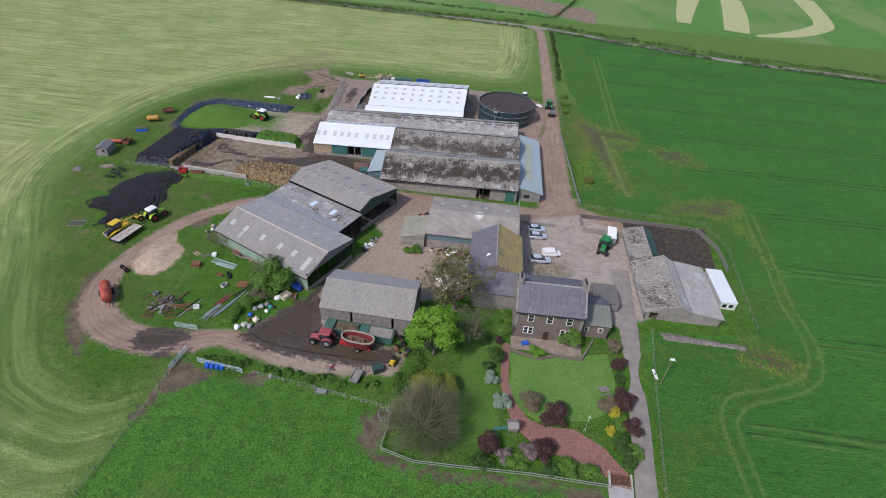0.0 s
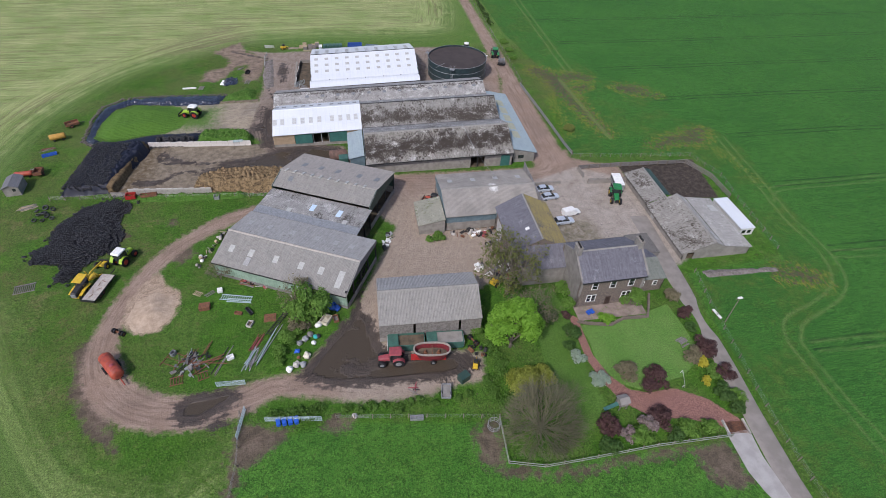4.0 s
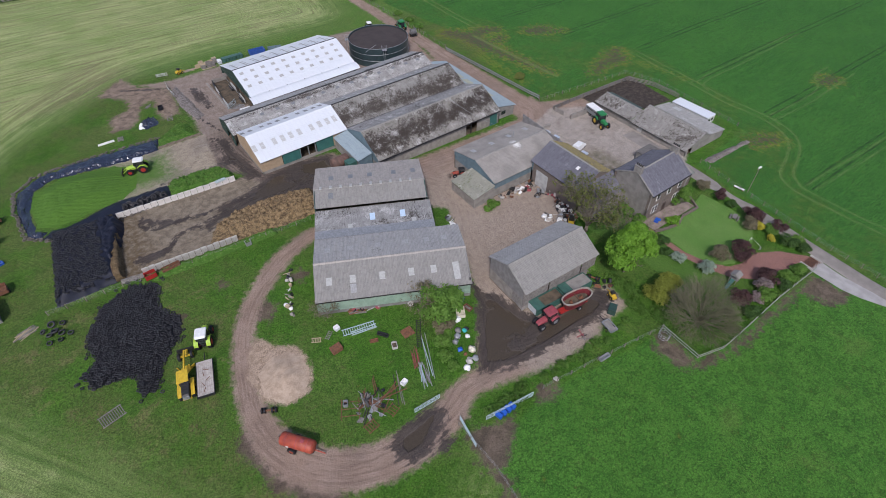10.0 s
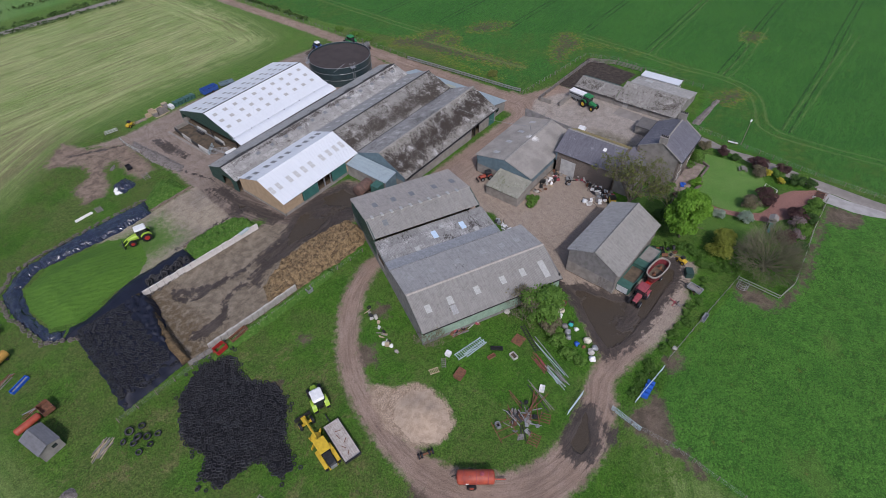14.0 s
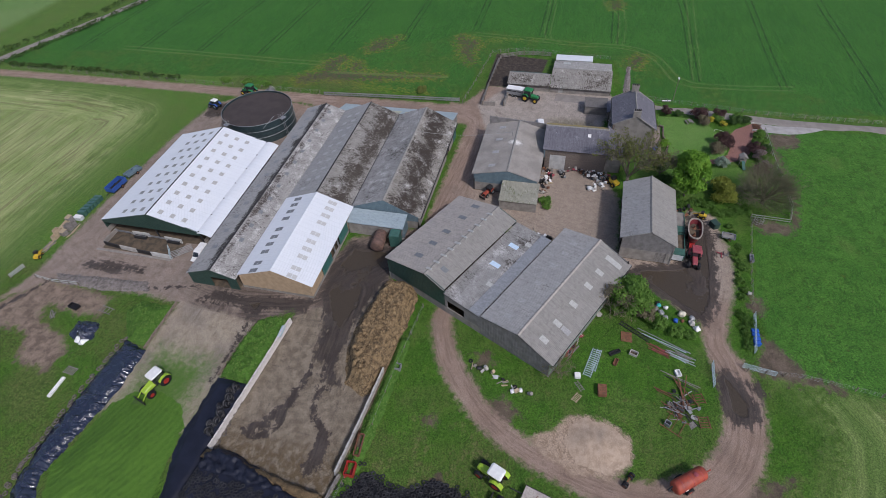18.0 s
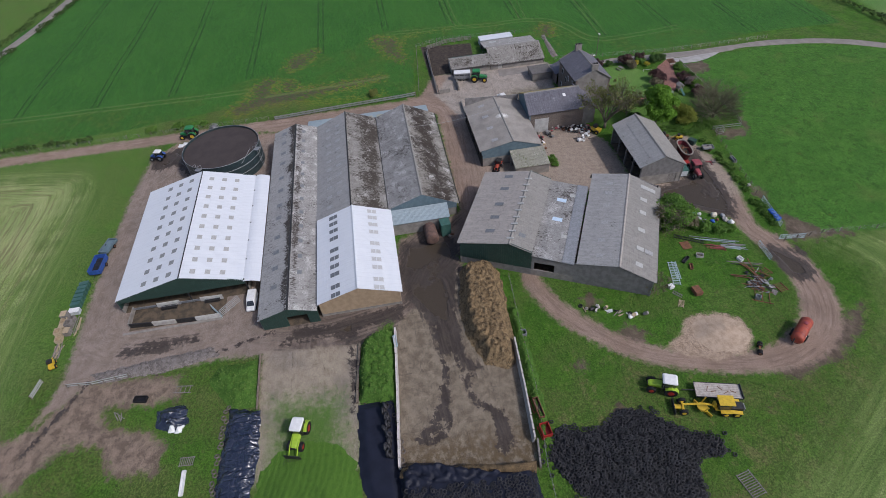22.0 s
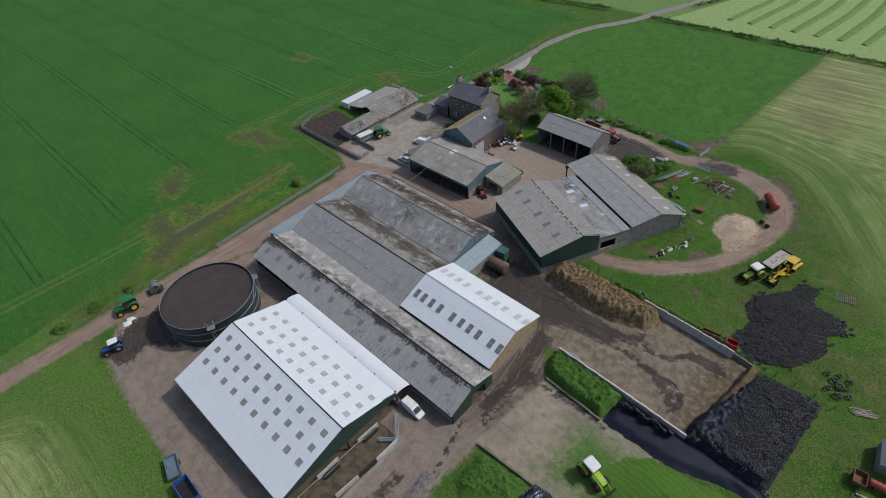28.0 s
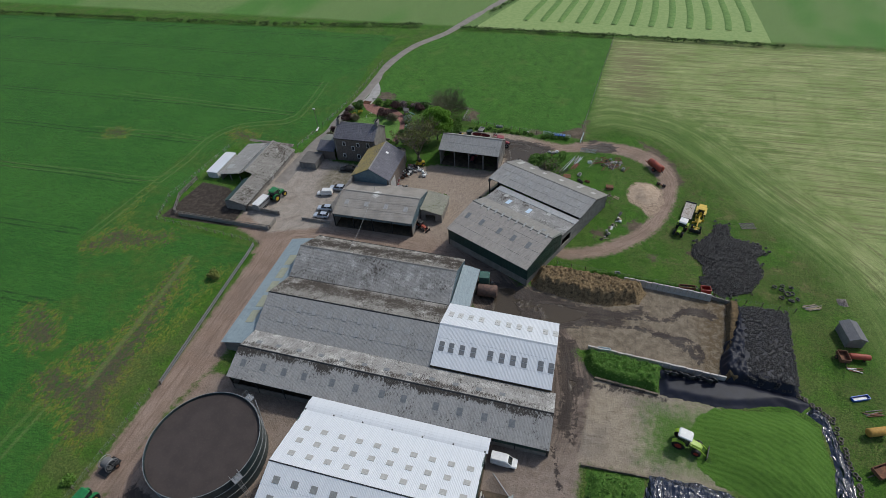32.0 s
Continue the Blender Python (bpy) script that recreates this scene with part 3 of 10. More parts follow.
SOILS = [[(40.2, 127, 1.1), (38.6, 138, 1.5), (36.6, 148, 2.1), (36.6, 155, 3.1), (36, 161, 3.1), (32.5, 167, 2.4)], [(46.6, 160, 2.2), (42.5, 162, 2.5), (39, 160, 2.1)], [(55.5, 152.4, 2.1), (58, 151, 3.1), (61, 150.6, 2.0)], [(60, 148, 1.2), (64, 147, 1.3)],
         [(50.5, 119, 1.1), (57, 121.5, 2.1), (63.5, 121.5, 2.5), (64, 124, 2.1), (67.5, 125.6, 1.3)], [(44.5, 154, 1.5), (41.5, 152.6, 1.7)], [(54, 71.5, 1.3), (56.5, 71, 1.8), (59.5, 69.5, 1.7)], [(98, 77, 1.8), (101, 76.6, 2.1)]]
ARCS = [bend(p) for p in ([(69.6, 122, 0.3), (67.7, 105, 0.3), (66.6, 95, 0.3), (65.6, 87, 0.3), (65.8, 81, 0.3), (65.9, 75.8, 0.3), (64.2, 70.3, 0.3), (60.6, 66.4, 0.3), (54.3, 63.4, 0.3), (47.8, 61.2, 0.3), (44.4, 57, 0.3), (44, 47, 0.3), (45.5, 30, 0.3)],
        [(71.8, 122, 0.3), (69.9, 105, 0.3), (68.8, 95, 0.3), (67.8, 87, 0.3), (68, 81, 0.3), (68, 75.4, 0.3), (66.2, 69, 0.3), (61.6, 64.2, 0.3), (54.9, 61.2, 0.3), (49.2, 59, 0.3), (46.6, 56, 0.3), (46.2, 47, 0.3), (47.7, 30, 0.3)],
        [(67.3, 93, 0.25), (70, 96.4, 0.25), (77.8, 97.3, 0.25), (93.7, 97.4, 0.25), (125, 98.6, 0.25)], [(67.6, 99, 0.25), (70.4, 98.4, 0.25), (77.8, 99.3, 0.25), (93.7, 99.4, 0.25), (125, 100.6, 0.25)],
        [(67.7, 76.6, 0.25), (75.7, 75.6, 0.25), (85.6, 75.4, 0.25), (93.4, 76.4, 0.25), (100, 80.6, 0.25), (108, 81, 0.25)], [(67.7, 74.4, 0.25), (75.7, 73.6, 0.25), (85.6, 73.4, 0.25), (93.4, 73.8, 0.25), (110, 74.4, 0.25)],
        [(47.8, 55.4, 0.25), (65, 54.6, 0.25), (120, 52, 0.25)], [(48.2, 53.3, 0.25), (65, 52.5, 0.25), (120, 49.9, 0.25)],
        [(44, 240, 0.35), (43, 205, 0.35), (42, 165, 0.35)], [(46.2, 240, 0.35), (45.2, 205, 0.35), (44.2, 165, 0.35)], [(38, 160, 0.6), (39, 140, 0.6), (40, 124, 0.6)],
        [(-121, -26, 0.5), (-118.8, 6, 0.5), (-114, 37, 0.5), (-113, 62, 0.5), (-108.8, 89, 0.5)], [(-124, -26, 0.4), (-121.4, 6, 0.4), (-116.6, 37, 0.4), (-115.6, 62, 0.4)], [(-106.4, 11, 0.4), (-103, 35, 0.4), (-101.2, 65, 0.4)], [(-126.6, 30, 0.5), (-115, 42, 0.5), (-104, 55.5, 0.5)])]
SMEARS = [[(-85.4, 193.5), (-67.1, 218.2), (-63.1, 209.4), (-60, 196), (-73.2, 186)], [(-54.7, -20), (-70.3, -18.6), (-68.8, 23.3), (-61.6, 29.9), (-54.1, 17.3)]]


def along(X, Y, lines):
    """Way along and distance beside the nearest of some lines."""
    best, S, D = np.full(X.shape, 1e9), np.zeros(X.shape), np.zeros(X.shape)
    for k, pts in enumerate(lines):
        run = 300.0 * k
        for (ax, ay), (bx, by) in zip(pts, pts[1:]):
            dx, dy = bx - ax, by - ay
            L = math.hypot(dx, dy)
            t = np.clip(((X - ax) * dx + (Y - ay) * dy) / (L * L), 0, 1)
            d = np.hypot(X - ax - t * dx, Y - ay - t * dy)
            near = d < best
            best = np.where(near, d, best)
            S = np.where(near, run + t * L, S)
            D = np.where(near, np.where((X - ax) * dy > (Y - ay) * dx, d, -d), D)
            run += L
    return S, D


def axis(lo, hi, step, far_lo, far_hi):
    mid = list(np.arange(lo, hi + step / 2, step))
    s, x = step, mid[-1]
    while x < far_hi:
        s *= 1.045
        x += s
        mid.append(x)
    s, x = step, lo
    while x > far_lo:
        s *= 1.045
        x -= s
        mid.insert(0, x)
    return np.array(mid)


def build_ground():
    xs, ys = axis(-106, 76, 0.6, -1500, 1500), axis(30, 200, 0.6, -1500, 1500)
    X, Y = np.meshgrid(xs, ys, indexing="ij")
    X, Y = X.ravel(), Y.ravel()
    cover = {
        "dirt": np.maximum.reduce([sd_ribbon(X, Y, LOOP), sd_poly(X, Y, YARD), sd_poly(X, Y, APRON), sd_poly(X, Y, LANE_SIDE), sd_ribbon(X, Y, [(22.4, 112, 2.6), (22.0, 146, 2.8), (22.5, 196, 2.2), (22.5, 272, 1.9), (19, 283, 2.5)])]),
        "scuff": np.maximum.reduce([sd_poly(X, Y, p) for p in EARTH]),
        "soil": np.maximum.reduce([sd_ribbon(X, Y, p) for p in SOILS]),
        "seep": np.maximum.reduce([sd_ribbon(X, Y, p) for p in SEEPS]),
        "smear": np.maximum.reduce([sd_poly(X, Y, p) for p in SMEARS]),
        "chaff": sd_poly(X, Y, CHAFF),
        "wet": np.maximum.reduce([sd_poly(X, Y, PIT)] + [sd_poly(X, Y, p) for p in WETS]),
        "hard": np.maximum.reduce([sd_poly(X, Y, p) for p in (CLAMP, PAD, PARKING)]),
        "sand": sd_poly(X, Y, SAND),
        "crop": np.maximum(sd_poly(X, Y, CROP), sd_poly(X, Y, HEADLAND)),
        "inner": sd_poly(X, Y, CROP),
        "mown": sd_poly(X, Y, MOWN),
        "pasture": np.maximum.reduce([sd_poly(X, Y, p) for p in [PASTURE, MARGINS[1]]]),
        "lawn": np.maximum(sd_poly(X, Y, LAWN), sd_poly(X, Y, LAWN_WEST)),
        "weeds": np.maximum.reduce([sd_poly(X, Y, p) for p in WEEDS]),
        "wheel": np.maximum.reduce([sd_ribbon(X, Y, p) for p in ARCS]),
        "path": sd_ribbon(X, Y, PATH),
        "slop": sd_poly(X, Y, PEN),
    }
    wide = {"mown": 5.0, "crop": 1.0, "pasture": 1.5, "lawn": 0.4, "path": 0.4, "wheel": 0.5, "weeds": 3.0, "sand": 1.0, "hard": 1.5, "scuff": 1.8, "soil": 4.0, "seep": 0.7, "smear": 6.0, "chaff": 6.0, "dirt": 1.4, "wet": 1.5, "slop": 1.0}
    rel = {k: soft(d, wide.get(k, 1.2)) for k, d in cover.items()}
    nx, ny = len(xs), len(ys)
    open_land = np.clip(np.minimum(-cover["dirt"], -cover["hard"]) / 6, 0, 1)
    Z = 0.07 * open_land * (np.sin(X * 0.23 + Y * 0.11) + np.sin(Y * 0.31 - X * 0.17)) * 0.5
    i = np.arange(nx * ny).reshape(nx, ny)
    quads = np.stack([i[:-1, :-1], i[1:, :-1], i[1:, 1:], i[:-1, 1:]], -1).reshape(-1, 4)
    mid = quads[:, 0]
    kind = np.zeros(len(quads), int)
    order = ["crop", "mown", "pasture", "lawn", "dirt", "hard", "path"]
    for k, key in enumerate(order):
        kind[cover[key][mid] > 0] = k + 1
    kind[(kind == 1) & (cover["inner"][mid] < 0)] = 8
    kind[(kind == 3) & (X[mid] > 30)] = 9
    kind[(kind == 8) & (X[mid] < 60) & (Y[mid] < 105)] = 9
    names = ["ground", "crop_field", "mown_field", "pasture", "lawn", "farm_track", "concrete_yard", "garden_path", "field_margin", "lane_verge"]
    labels = ["rough green grass around the farm yard", "deep green young cereal field with tramlines", "pale freshly mown silage field", "bright green grazed pasture", "short mown garden lawn",
              "brown trodden earth track and yard with wheel ruts", "grey-brown dirty concrete yard", "red gravel garden drive", "bright green weedy headland beside the crop", "rough green verge beside the lane and byres"]
    sheets = [("cover_a", ("dirt", "wet", "hard")), ("cover_b", ("sand", "crop", "mown")), ("cover_c", ("pasture", "lawn", "weeds")), ("cover_d", ("wheel", "path", "slop")), ("cover_e", ("scuff", "chaff", "soil")), ("cover_f", ("seep", "lush", "smear")), ("cover_g", ("inner", "one", "one"))]
    rel["one"] = np.ones(X.shape)
    near_edge = np.array([(-47, 51)] + bend(MOWN[3:18], 4.0) + [(20, 279)])
    edge = -sd_ribbon(X, Y, [(a, b, 0.0) for a, b in near_edge])
    rel["lush"] = np.clip(1 - edge / (14 + 30 * np.clip((92 - Y) / 45, 0, 1)), 0, 1) * np.clip((Y + 50) / 70, 0, 1)
    flow_s, flow_d = along(X, Y, TRACKS)
    for k, name in enumerate(names):
        q = quads[kind == k]
        used, inv = np.unique(q, return_inverse=True)
        me = bpy.data.meshes.new(name)
        me.from_pydata(np.stack([X[used], Y[used], Z[used]], -1).tolist(), [], inv.reshape(-1, 4).tolist())
        for attr_name, keys in sheets:
            at = me.color_attributes.new(attr_name, "FLOAT_COLOR", "POINT")
            col = np.ones((len(used), 4), np.float32)
            for c, key in enumerate(keys):
                col[:, c] = rel[key][used]
            at.data.foreach_set("color", col.ravel())
        at = me.attributes.new("flow", "FLOAT_VECTOR", "POINT")
        at.data.foreach_set("vector", np.stack([flow_s[used], flow_d[used], edge[used]], -1).astype(np.float32).ravel())
        for p in me.polygons:
            p.use_smooth = True
        me.materials.append(GROUND)
        tagged(new(name, me), labels[k], name.replace("_", " "), kind="structure")


def ground_material():
    m = Nodes("land")
    dirt, wet, hard = m.attr("cover_a")
    sand, crop, mown = m.attr("cover_b")
    past, lawn, weeds = m.attr("cover_c")
    wheel, path, slop = m.attr("cover_d")
    scuff, chaff, soil = m.attr("cover_e")
    seep, lush, smear = m.attr("cover_f")
    inner = m.attr("cover_g")[0]
    flow = m.node("ShaderNodeAttribute", attribute="flow").outputs["Vector"]
    fm = m.node("ShaderNodeMapping")
    m.put(fm.inputs[0], flow)
    fm.inputs["Scale"].default_value = (0.07, 1.0, 0.0)
    rut = m.noise(1.9, fm.outputs[0], detail=6, rough=0.62)
    rag = m.noise(0.9, detail=6, rough=0.7)
    rag2 = m.noise(0.25, detail=5)
    tuft = m.noise(2.2, detail=6, rough=0.72)
    blot = m.noise(0.55, detail=6, rough=0.68)
    fine = m.noise(6.5, detail=5, rough=0.7)
    grit = m.noise(11.0, detail=4, rough=0.8)
    big = m.noise(0.05, detail=4)
    mid = m.noise(0.11, detail=5)

    def cut(v, amp, half):
        e = m.math("ADD", v, m.math("MULTIPLY", m.math("SUBTRACT", rag, 0.5), amp))
        return m.step(e, 0.5 - half, 0.5 + half)

    def some(v, lo, hi, share):
        return m.math("MULTIPLY", m.step(v, lo, hi), share)

    x, y, z = m.xyz(m.coords())
    edge = m.xyz(flow)[2]
    # rough grass
    c = m.mix(m.step(rag2, 0.32, 0.68), (0.042, 0.124, 0.009), (0.07, 0.172, 0.014))
    c = m.mix(some(mid, 0.45, 0.58, 0.65), c, (0.094, 0.141, 0.031))
    c = m.mix(some(tuft, 0.47, 0.62, 0.6), c, (0.02, 0.066, 0.006))
    c = m.mix(some(blot, 0.5, 0.6, 0.65), c, (0.028, 0.090, 0.007))
    c = m.mix(some(fine, 0.52, 0.66, 0.55), c, (0.125, 0.255, 0.034))
    c = m.mix(some(blot, 0.44, 0.34, 0.45), c, (0.122, 0.122, 0.046))
    c = m.mix(some(rag, 0.62, 0.72, 0.55), c, (0.122, 0.127, 0.050))
    c = m.mix(m.math("MULTIPLY", m.math("MAXIMUM", m.step(x, -56.0, -74.0), m.step(y, 134.0, 150.0)), m.step(mid, 0.36, 0.56, 0.1, 0.45)), c, m.mix(m.step(tuft, 0.42, 0.6), (0.128, 0.138, 0.044), (0.066, 0.086, 0.024)))
    c = m.mix(m.math("MULTIPLY", m.math("MULTIPLY", m.step(x, -58.0, -68.0), m.step(y, 114.0, 110.0)), some(m.noise(0.28, detail=6, rough=0.7), 0.52, 0.64, 0.6)), c, m.mix(m.step(tuft, 0.42, 0.6), (0.19, 0.168, 0.075), (0.11, 0.105, 0.042)))
    c = m.mix(m.math("MULTIPLY", m.math("MULTIPLY", m.step(y, 185.0, 190.0), m.step(x, -52.0, -46.0)), 0.55), c, m.mix(m.step(tuft, 0.42, 0.6), (0.13, 0.23, 0.045), (0.07, 0.15, 0.022)))
    beyond = m.math("MAXIMUM", m.step(y, -30.0, -34.0), m.step(y, 296.0, 302.0))
    c = m.mix(beyond, c, m.mix(m.step(m.noise(0.02, m.coords((1, 0.4, 1)), detail=3), 0.42, 0.58), (0.085, 0.21, 0.04), (0.15, 0.24, 0.075)))
    # mown silage ground: rows across the field, turning along its edge
    lines = m.noise(1.0, m.coords((0.035, 0.62, 1), turn=-5), detail=7, rough=0.68)
    hv = m.node("ShaderNodeCombineXYZ")
    for sock, src in zip(hv.inputs, (m.math("MULTIPLY", x, 0.03), m.math("MULTIPLY", y, 0.03), m.math("MULTIPLY", edge, 0.62))):
        m.put(sock, src)
    round_ = m.noise(1.0, hv.outputs[0], detail=7, rough=0.68)
    turn = m.step(m.math("ADD", edge, m.math("MULTIPLY", rag2, 16.0)), 18.0, 32.0)
    row = m.math("ADD", m.math("MULTIPLY", round_, m.math("SUBTRACT", 1.0, turn)), m.math("MULTIPLY", lines, turn))
    w = m.mix(m.step(big, 0.35, 0.65), (0.32, 0.365, 0.148), (0.25, 0.322, 0.112))
    w = m.mix(some(row, 0.5, 0.62, 0.75), w, (0.154, 0.226, 0.053))
    w = m.mix(some(row, 0.46, 0.36, 0.7), w, (0.445, 0.468, 0.222))
    lines2 = m.noise(1.0, m.coords((0.05, 1.7, 1), turn=-5), detail=5, rough=0.7)
    hv2 = m.node("ShaderNodeCombineXYZ")
    for sock, src in zip(hv2.inputs, (m.math("MULTIPLY", x, 0.05), m.math("MULTIPLY", y, 0.05), m.math("MULTIPLY", edge, 1.7))):
        m.put(sock, src)
    row2 = m.math("ADD", m.math("MULTIPLY", m.noise(1.0, hv2.outputs[0], detail=5, rough=0.7), m.math("SUBTRACT", 1.0, turn)), m.math("MULTIPLY", lines2, turn))
    w = m.mix(some(row2, 0.5, 0.58, 0.75), w, (0.169, 0.151, 0.073))
    w = m.mix(some(row2, 0.46, 0.36, 0.6), w, (0.407, 0.414, 0.203))
    w = m.mix(some(mid, 0.48, 0.64, 0.4), w, (0.154, 0.236, 0.053))
    w = m.mix(some(fine, 0.52, 0.68, 0.45), w, (0.434, 0.458, 0.214))
    w = m.mix(some(tuft, 0.5, 0.66, 0.4), w, (0.115, 0.164, 0.047))
    w = m.mix(m.math("MULTIPLY", m.step(m.math("ADD", lush, m.math("MULTIPLY", m.math("SUBTRACT", rag2, 0.5), 1.2)), 0.15, 0.9), 0.8), w, m.mix(m.step(row, 0.42, 0.58), (0.128, 0.203, 0.047), (0.07, 0.141, 0.024)))
    w = m.mix(m.math("MULTIPLY", m.math("MULTIPLY", smear, m.step(row, 0.4, 0.56)), 0.8), w, (0.191, 0.164, 0.089))
    c = m.mix(cut(mown, 0.9, 0.42), c, w)
    # pasture
    p = m.mix(m.step(rag2, 0.35, 0.65), (0.045, 0.145, 0.016), (0.067, 0.183, 0.022))
    p = m.mix(some(blot, 0.5, 0.6, 0.7), p, (0.026, 0.09, 0.010))
    p = m.mix(some(rag, 0.52, 0.62, 0.6), p, (0.095, 0.225, 0.03))
    p = m.mix(some(tuft, 0.48, 0.6, 0.75), p, (0.027, 0.09, 0.011))
    p = m.mix(some(fine, 0.53, 0.65, 0.75), p, (0.12, 0.26, 0.045))
    p = m.mix(some(mid, 0.56, 0.66, 0.35), p, (0.113, 0.175, 0.037))
    c = m.mix(cut(past, 0.5, 0.18), c, p)
    # cereal crop with tramlines
    k = m.mix(m.step(big, 0.3, 0.7), (0.031, 0.123, 0.017), (0.044, 0.15, 0.021))
    k = m.mix(some(m.noise(0.5, m.coords((0.2, 1.8, 1)), detail=6, rough=0.65), 0.45, 0.66, 0.65), k, (0.055, 0.172, 0.024))
    k = m.mix(some(m.noise(2.2, m.coords((0.25, 1.6, 1)), detail=5, rough=0.65), 0.47, 0.64, 0.7), k, (0.015, 0.067, 0.009))
    k = m.mix(some(blot, 0.56, 0.7, 0.4), k, (0.071, 0.182, 0.027))
    k = m.mix(some(fine, 0.53, 0.66, 0.65), k, (0.085, 0.225, 0.034))
    lane_at = m.math("FLOORED_MODULO", m.math("ADD", m.math("SUBTRACT", y, 98.6 - 6.0 - 223.0 + 0.6), m.math("MULTIPLY", m.math("SUBTRACT", m.noise(0.012, detail=1), 0.5), 3.0)), 22.3)
    pair = m.math("ABSOLUTE", m.math("SUBTRACT", m.math("ABSOLUTE", m.math("SUBTRACT", lane_at, 6.0)), 0.9))
    far_in = m.step(inner, 0.85, 1.0)
    k = m.mix(m.math("MULTIPLY", m.step(inner, 0.7, 0.2), m.step(mid, 0.42, 0.62, 0.1, 0.6)), k, m.mix(m.step(blot, 0.42, 0.6), (0.042, 0.118, 0.016), (0.09, 0.14, 0.024)))
    k = m.mix(m.math("MULTIPLY", m.math("MULTIPLY", m.step(pair, 0.34, 0.14), far_in), m.step(rag2, 0.3, 0.65, 0.15, 0.8)), k, (0.016, 0.046, 0.012))
    c = m.mix(cut(crop, 0.4, 0.15), c, k)
    # lawn
    l = m.mix(m.step(rag2, 0.3, 0.7), (0.105, 0.222, 0.042), (0.137, 0.248, 0.058))
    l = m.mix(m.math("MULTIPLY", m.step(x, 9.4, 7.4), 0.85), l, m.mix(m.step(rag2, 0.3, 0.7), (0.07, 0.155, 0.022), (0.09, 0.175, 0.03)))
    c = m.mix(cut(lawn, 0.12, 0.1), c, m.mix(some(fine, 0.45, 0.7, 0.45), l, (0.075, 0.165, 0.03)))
    # yellowed weeds, bare soil in the crop, wheelings
    streak = m.noise(1.4, m.coords((1.6, 0.5, 1), turn=-12), detail=6, rough=0.75)
    torn = m.math("MULTIPLY", m.step(m.math("ADD", weeds, m.math("MULTIPLY", m.math("SUBTRACT", rag, 0.5), 2.4)), 0.28, 0.75), m.step(streak, 0.45, 0.58))
    c = m.mix(m.math("MULTIPLY", torn, 0.85), c, m.mix(m.step(tuft, 0.4, 0.6), (0.23, 0.24, 0.03), (0.13, 0.15, 0.03)))
    fringe = m.step(m.math("ADD", soil, m.math("MULTIPLY", m.math("SUBTRACT", blot, 0.5), 1.6)), 0.16, 0.42)
    c = m.mix(m.math("MULTIPLY", m.math("MULTIPLY", fringe, m.step(streak, 0.44, 0.58)), 0.78), c, m.mix(m.step(tuft, 0.42, 0.6), (0.27, 0.24, 0.03), (0.12, 0.13, 0.022)))
    bare = m.step(m.math("ADD", soil, m.math("ADD", m.math("MULTIPLY", m.math("SUBTRACT", rag, 0.5), 2.2), m.math("MULTIPLY", m.math("SUBTRACT", streak, 0.5), 2.8))), 0.5, 0.72)
    c = m.mix(m.math("MULTIPLY", bare, 0.88), c, m.mix(m.step(tuft, 0.42, 0.58), (0.062, 0.054, 0.048), (0.105, 0.088, 0.052)))
    c = m.mix(m.math("MULTIPLY", cut(wheel, 0.9, 0.3), 0.42), c, (0.17, 0.22, 0.07))
    # bare scuffed soil
    worn = m.math("ADD", scuff, m.math("ADD", m.math("MULTIPLY", m.math("SUBTRACT", blot, 0.5), 1.8), m.math("MULTIPLY", m.math("SUBTRACT", rag, 0.5), 0.9)))
    earth = m.mix(m.step(blot, 0.38, 0.62), (0.17, 0.122, 0.098), (0.095, 0.068, 0.054))
    earth = m.mix(m.step(y, 140.0, 150.0), earth, m.mix(m.step(blot, 0.38, 0.62), (0.3, 0.22, 0.175), (0.165, 0.119, 0.094)))
    earth = m.mix(some(fine, 0.5, 0.7, 0.35), earth, (0.1, 0.078, 0.06))
    c = m.mix(m.math("MULTIPLY", m.step(worn, 0.28, 0.72), 0.93), c, earth)
    # trodden earth
    beside = m.step(m.math("ABSOLUTE", m.xyz(flow)[1]), 7.0, 2.5, 0.25, 1.0)
    e = m.mix(m.step(rag2, 0.3, 0.7), (0.262, 0.185, 0.141), (0.34, 0.252, 0.2))
    e = m.mix(m.math("MULTIPLY", some(rut, 0.5, 0.6, 0.5), beside), e, (0.165, 0.112, 0.085))
    e = m.mix(m.math("MULTIPLY", some(rut, 0.43, 0.32, 0.35), beside), e, (0.42, 0.325, 0.262))
    e = m.mix(some(rag, 0.54, 0.7, 0.5), e, (0.16, 0.115, 0.09))
    e = m.mix(some(mid, 0.52, 0.66, 0.4), e, (0.203, 0.153, 0.124))
    e = m.mix(some(fine, 0.52, 0.68, 0.45), e, (0.4, 0.31, 0.25))
    north = m.step(m.math("ADD", y, m.math("MULTIPLY", rag2, 20.0)), 124.0, 140.0)
    e = m.mix(m.math("MULTIPLY", m.math("MULTIPLY", m.math("MULTIPLY", north, m.step(x, 18.0, 12.0)), m.step(x, -66.0, -50.0)), 0.55), e, m.mix(m.step(blot, 0.4, 0.62), (0.285, 0.248, 0.216), (0.185, 0.157, 0.133)))
    e = m.mix(m.math("MULTIPLY", m.math("MULTIPLY", m.step(y, 112.0, 100.0), m.step(x, -36.0, -30.0)), 0.82), e, m.mix(m.step(m.math("ADD", m.math("MULTIPLY", rag, 0.7), m.math("MULTIPLY", rut, 0.3)), 0.4, 0.6), (0.375, 0.31, 0.25), (0.3, 0.243, 0.193)))
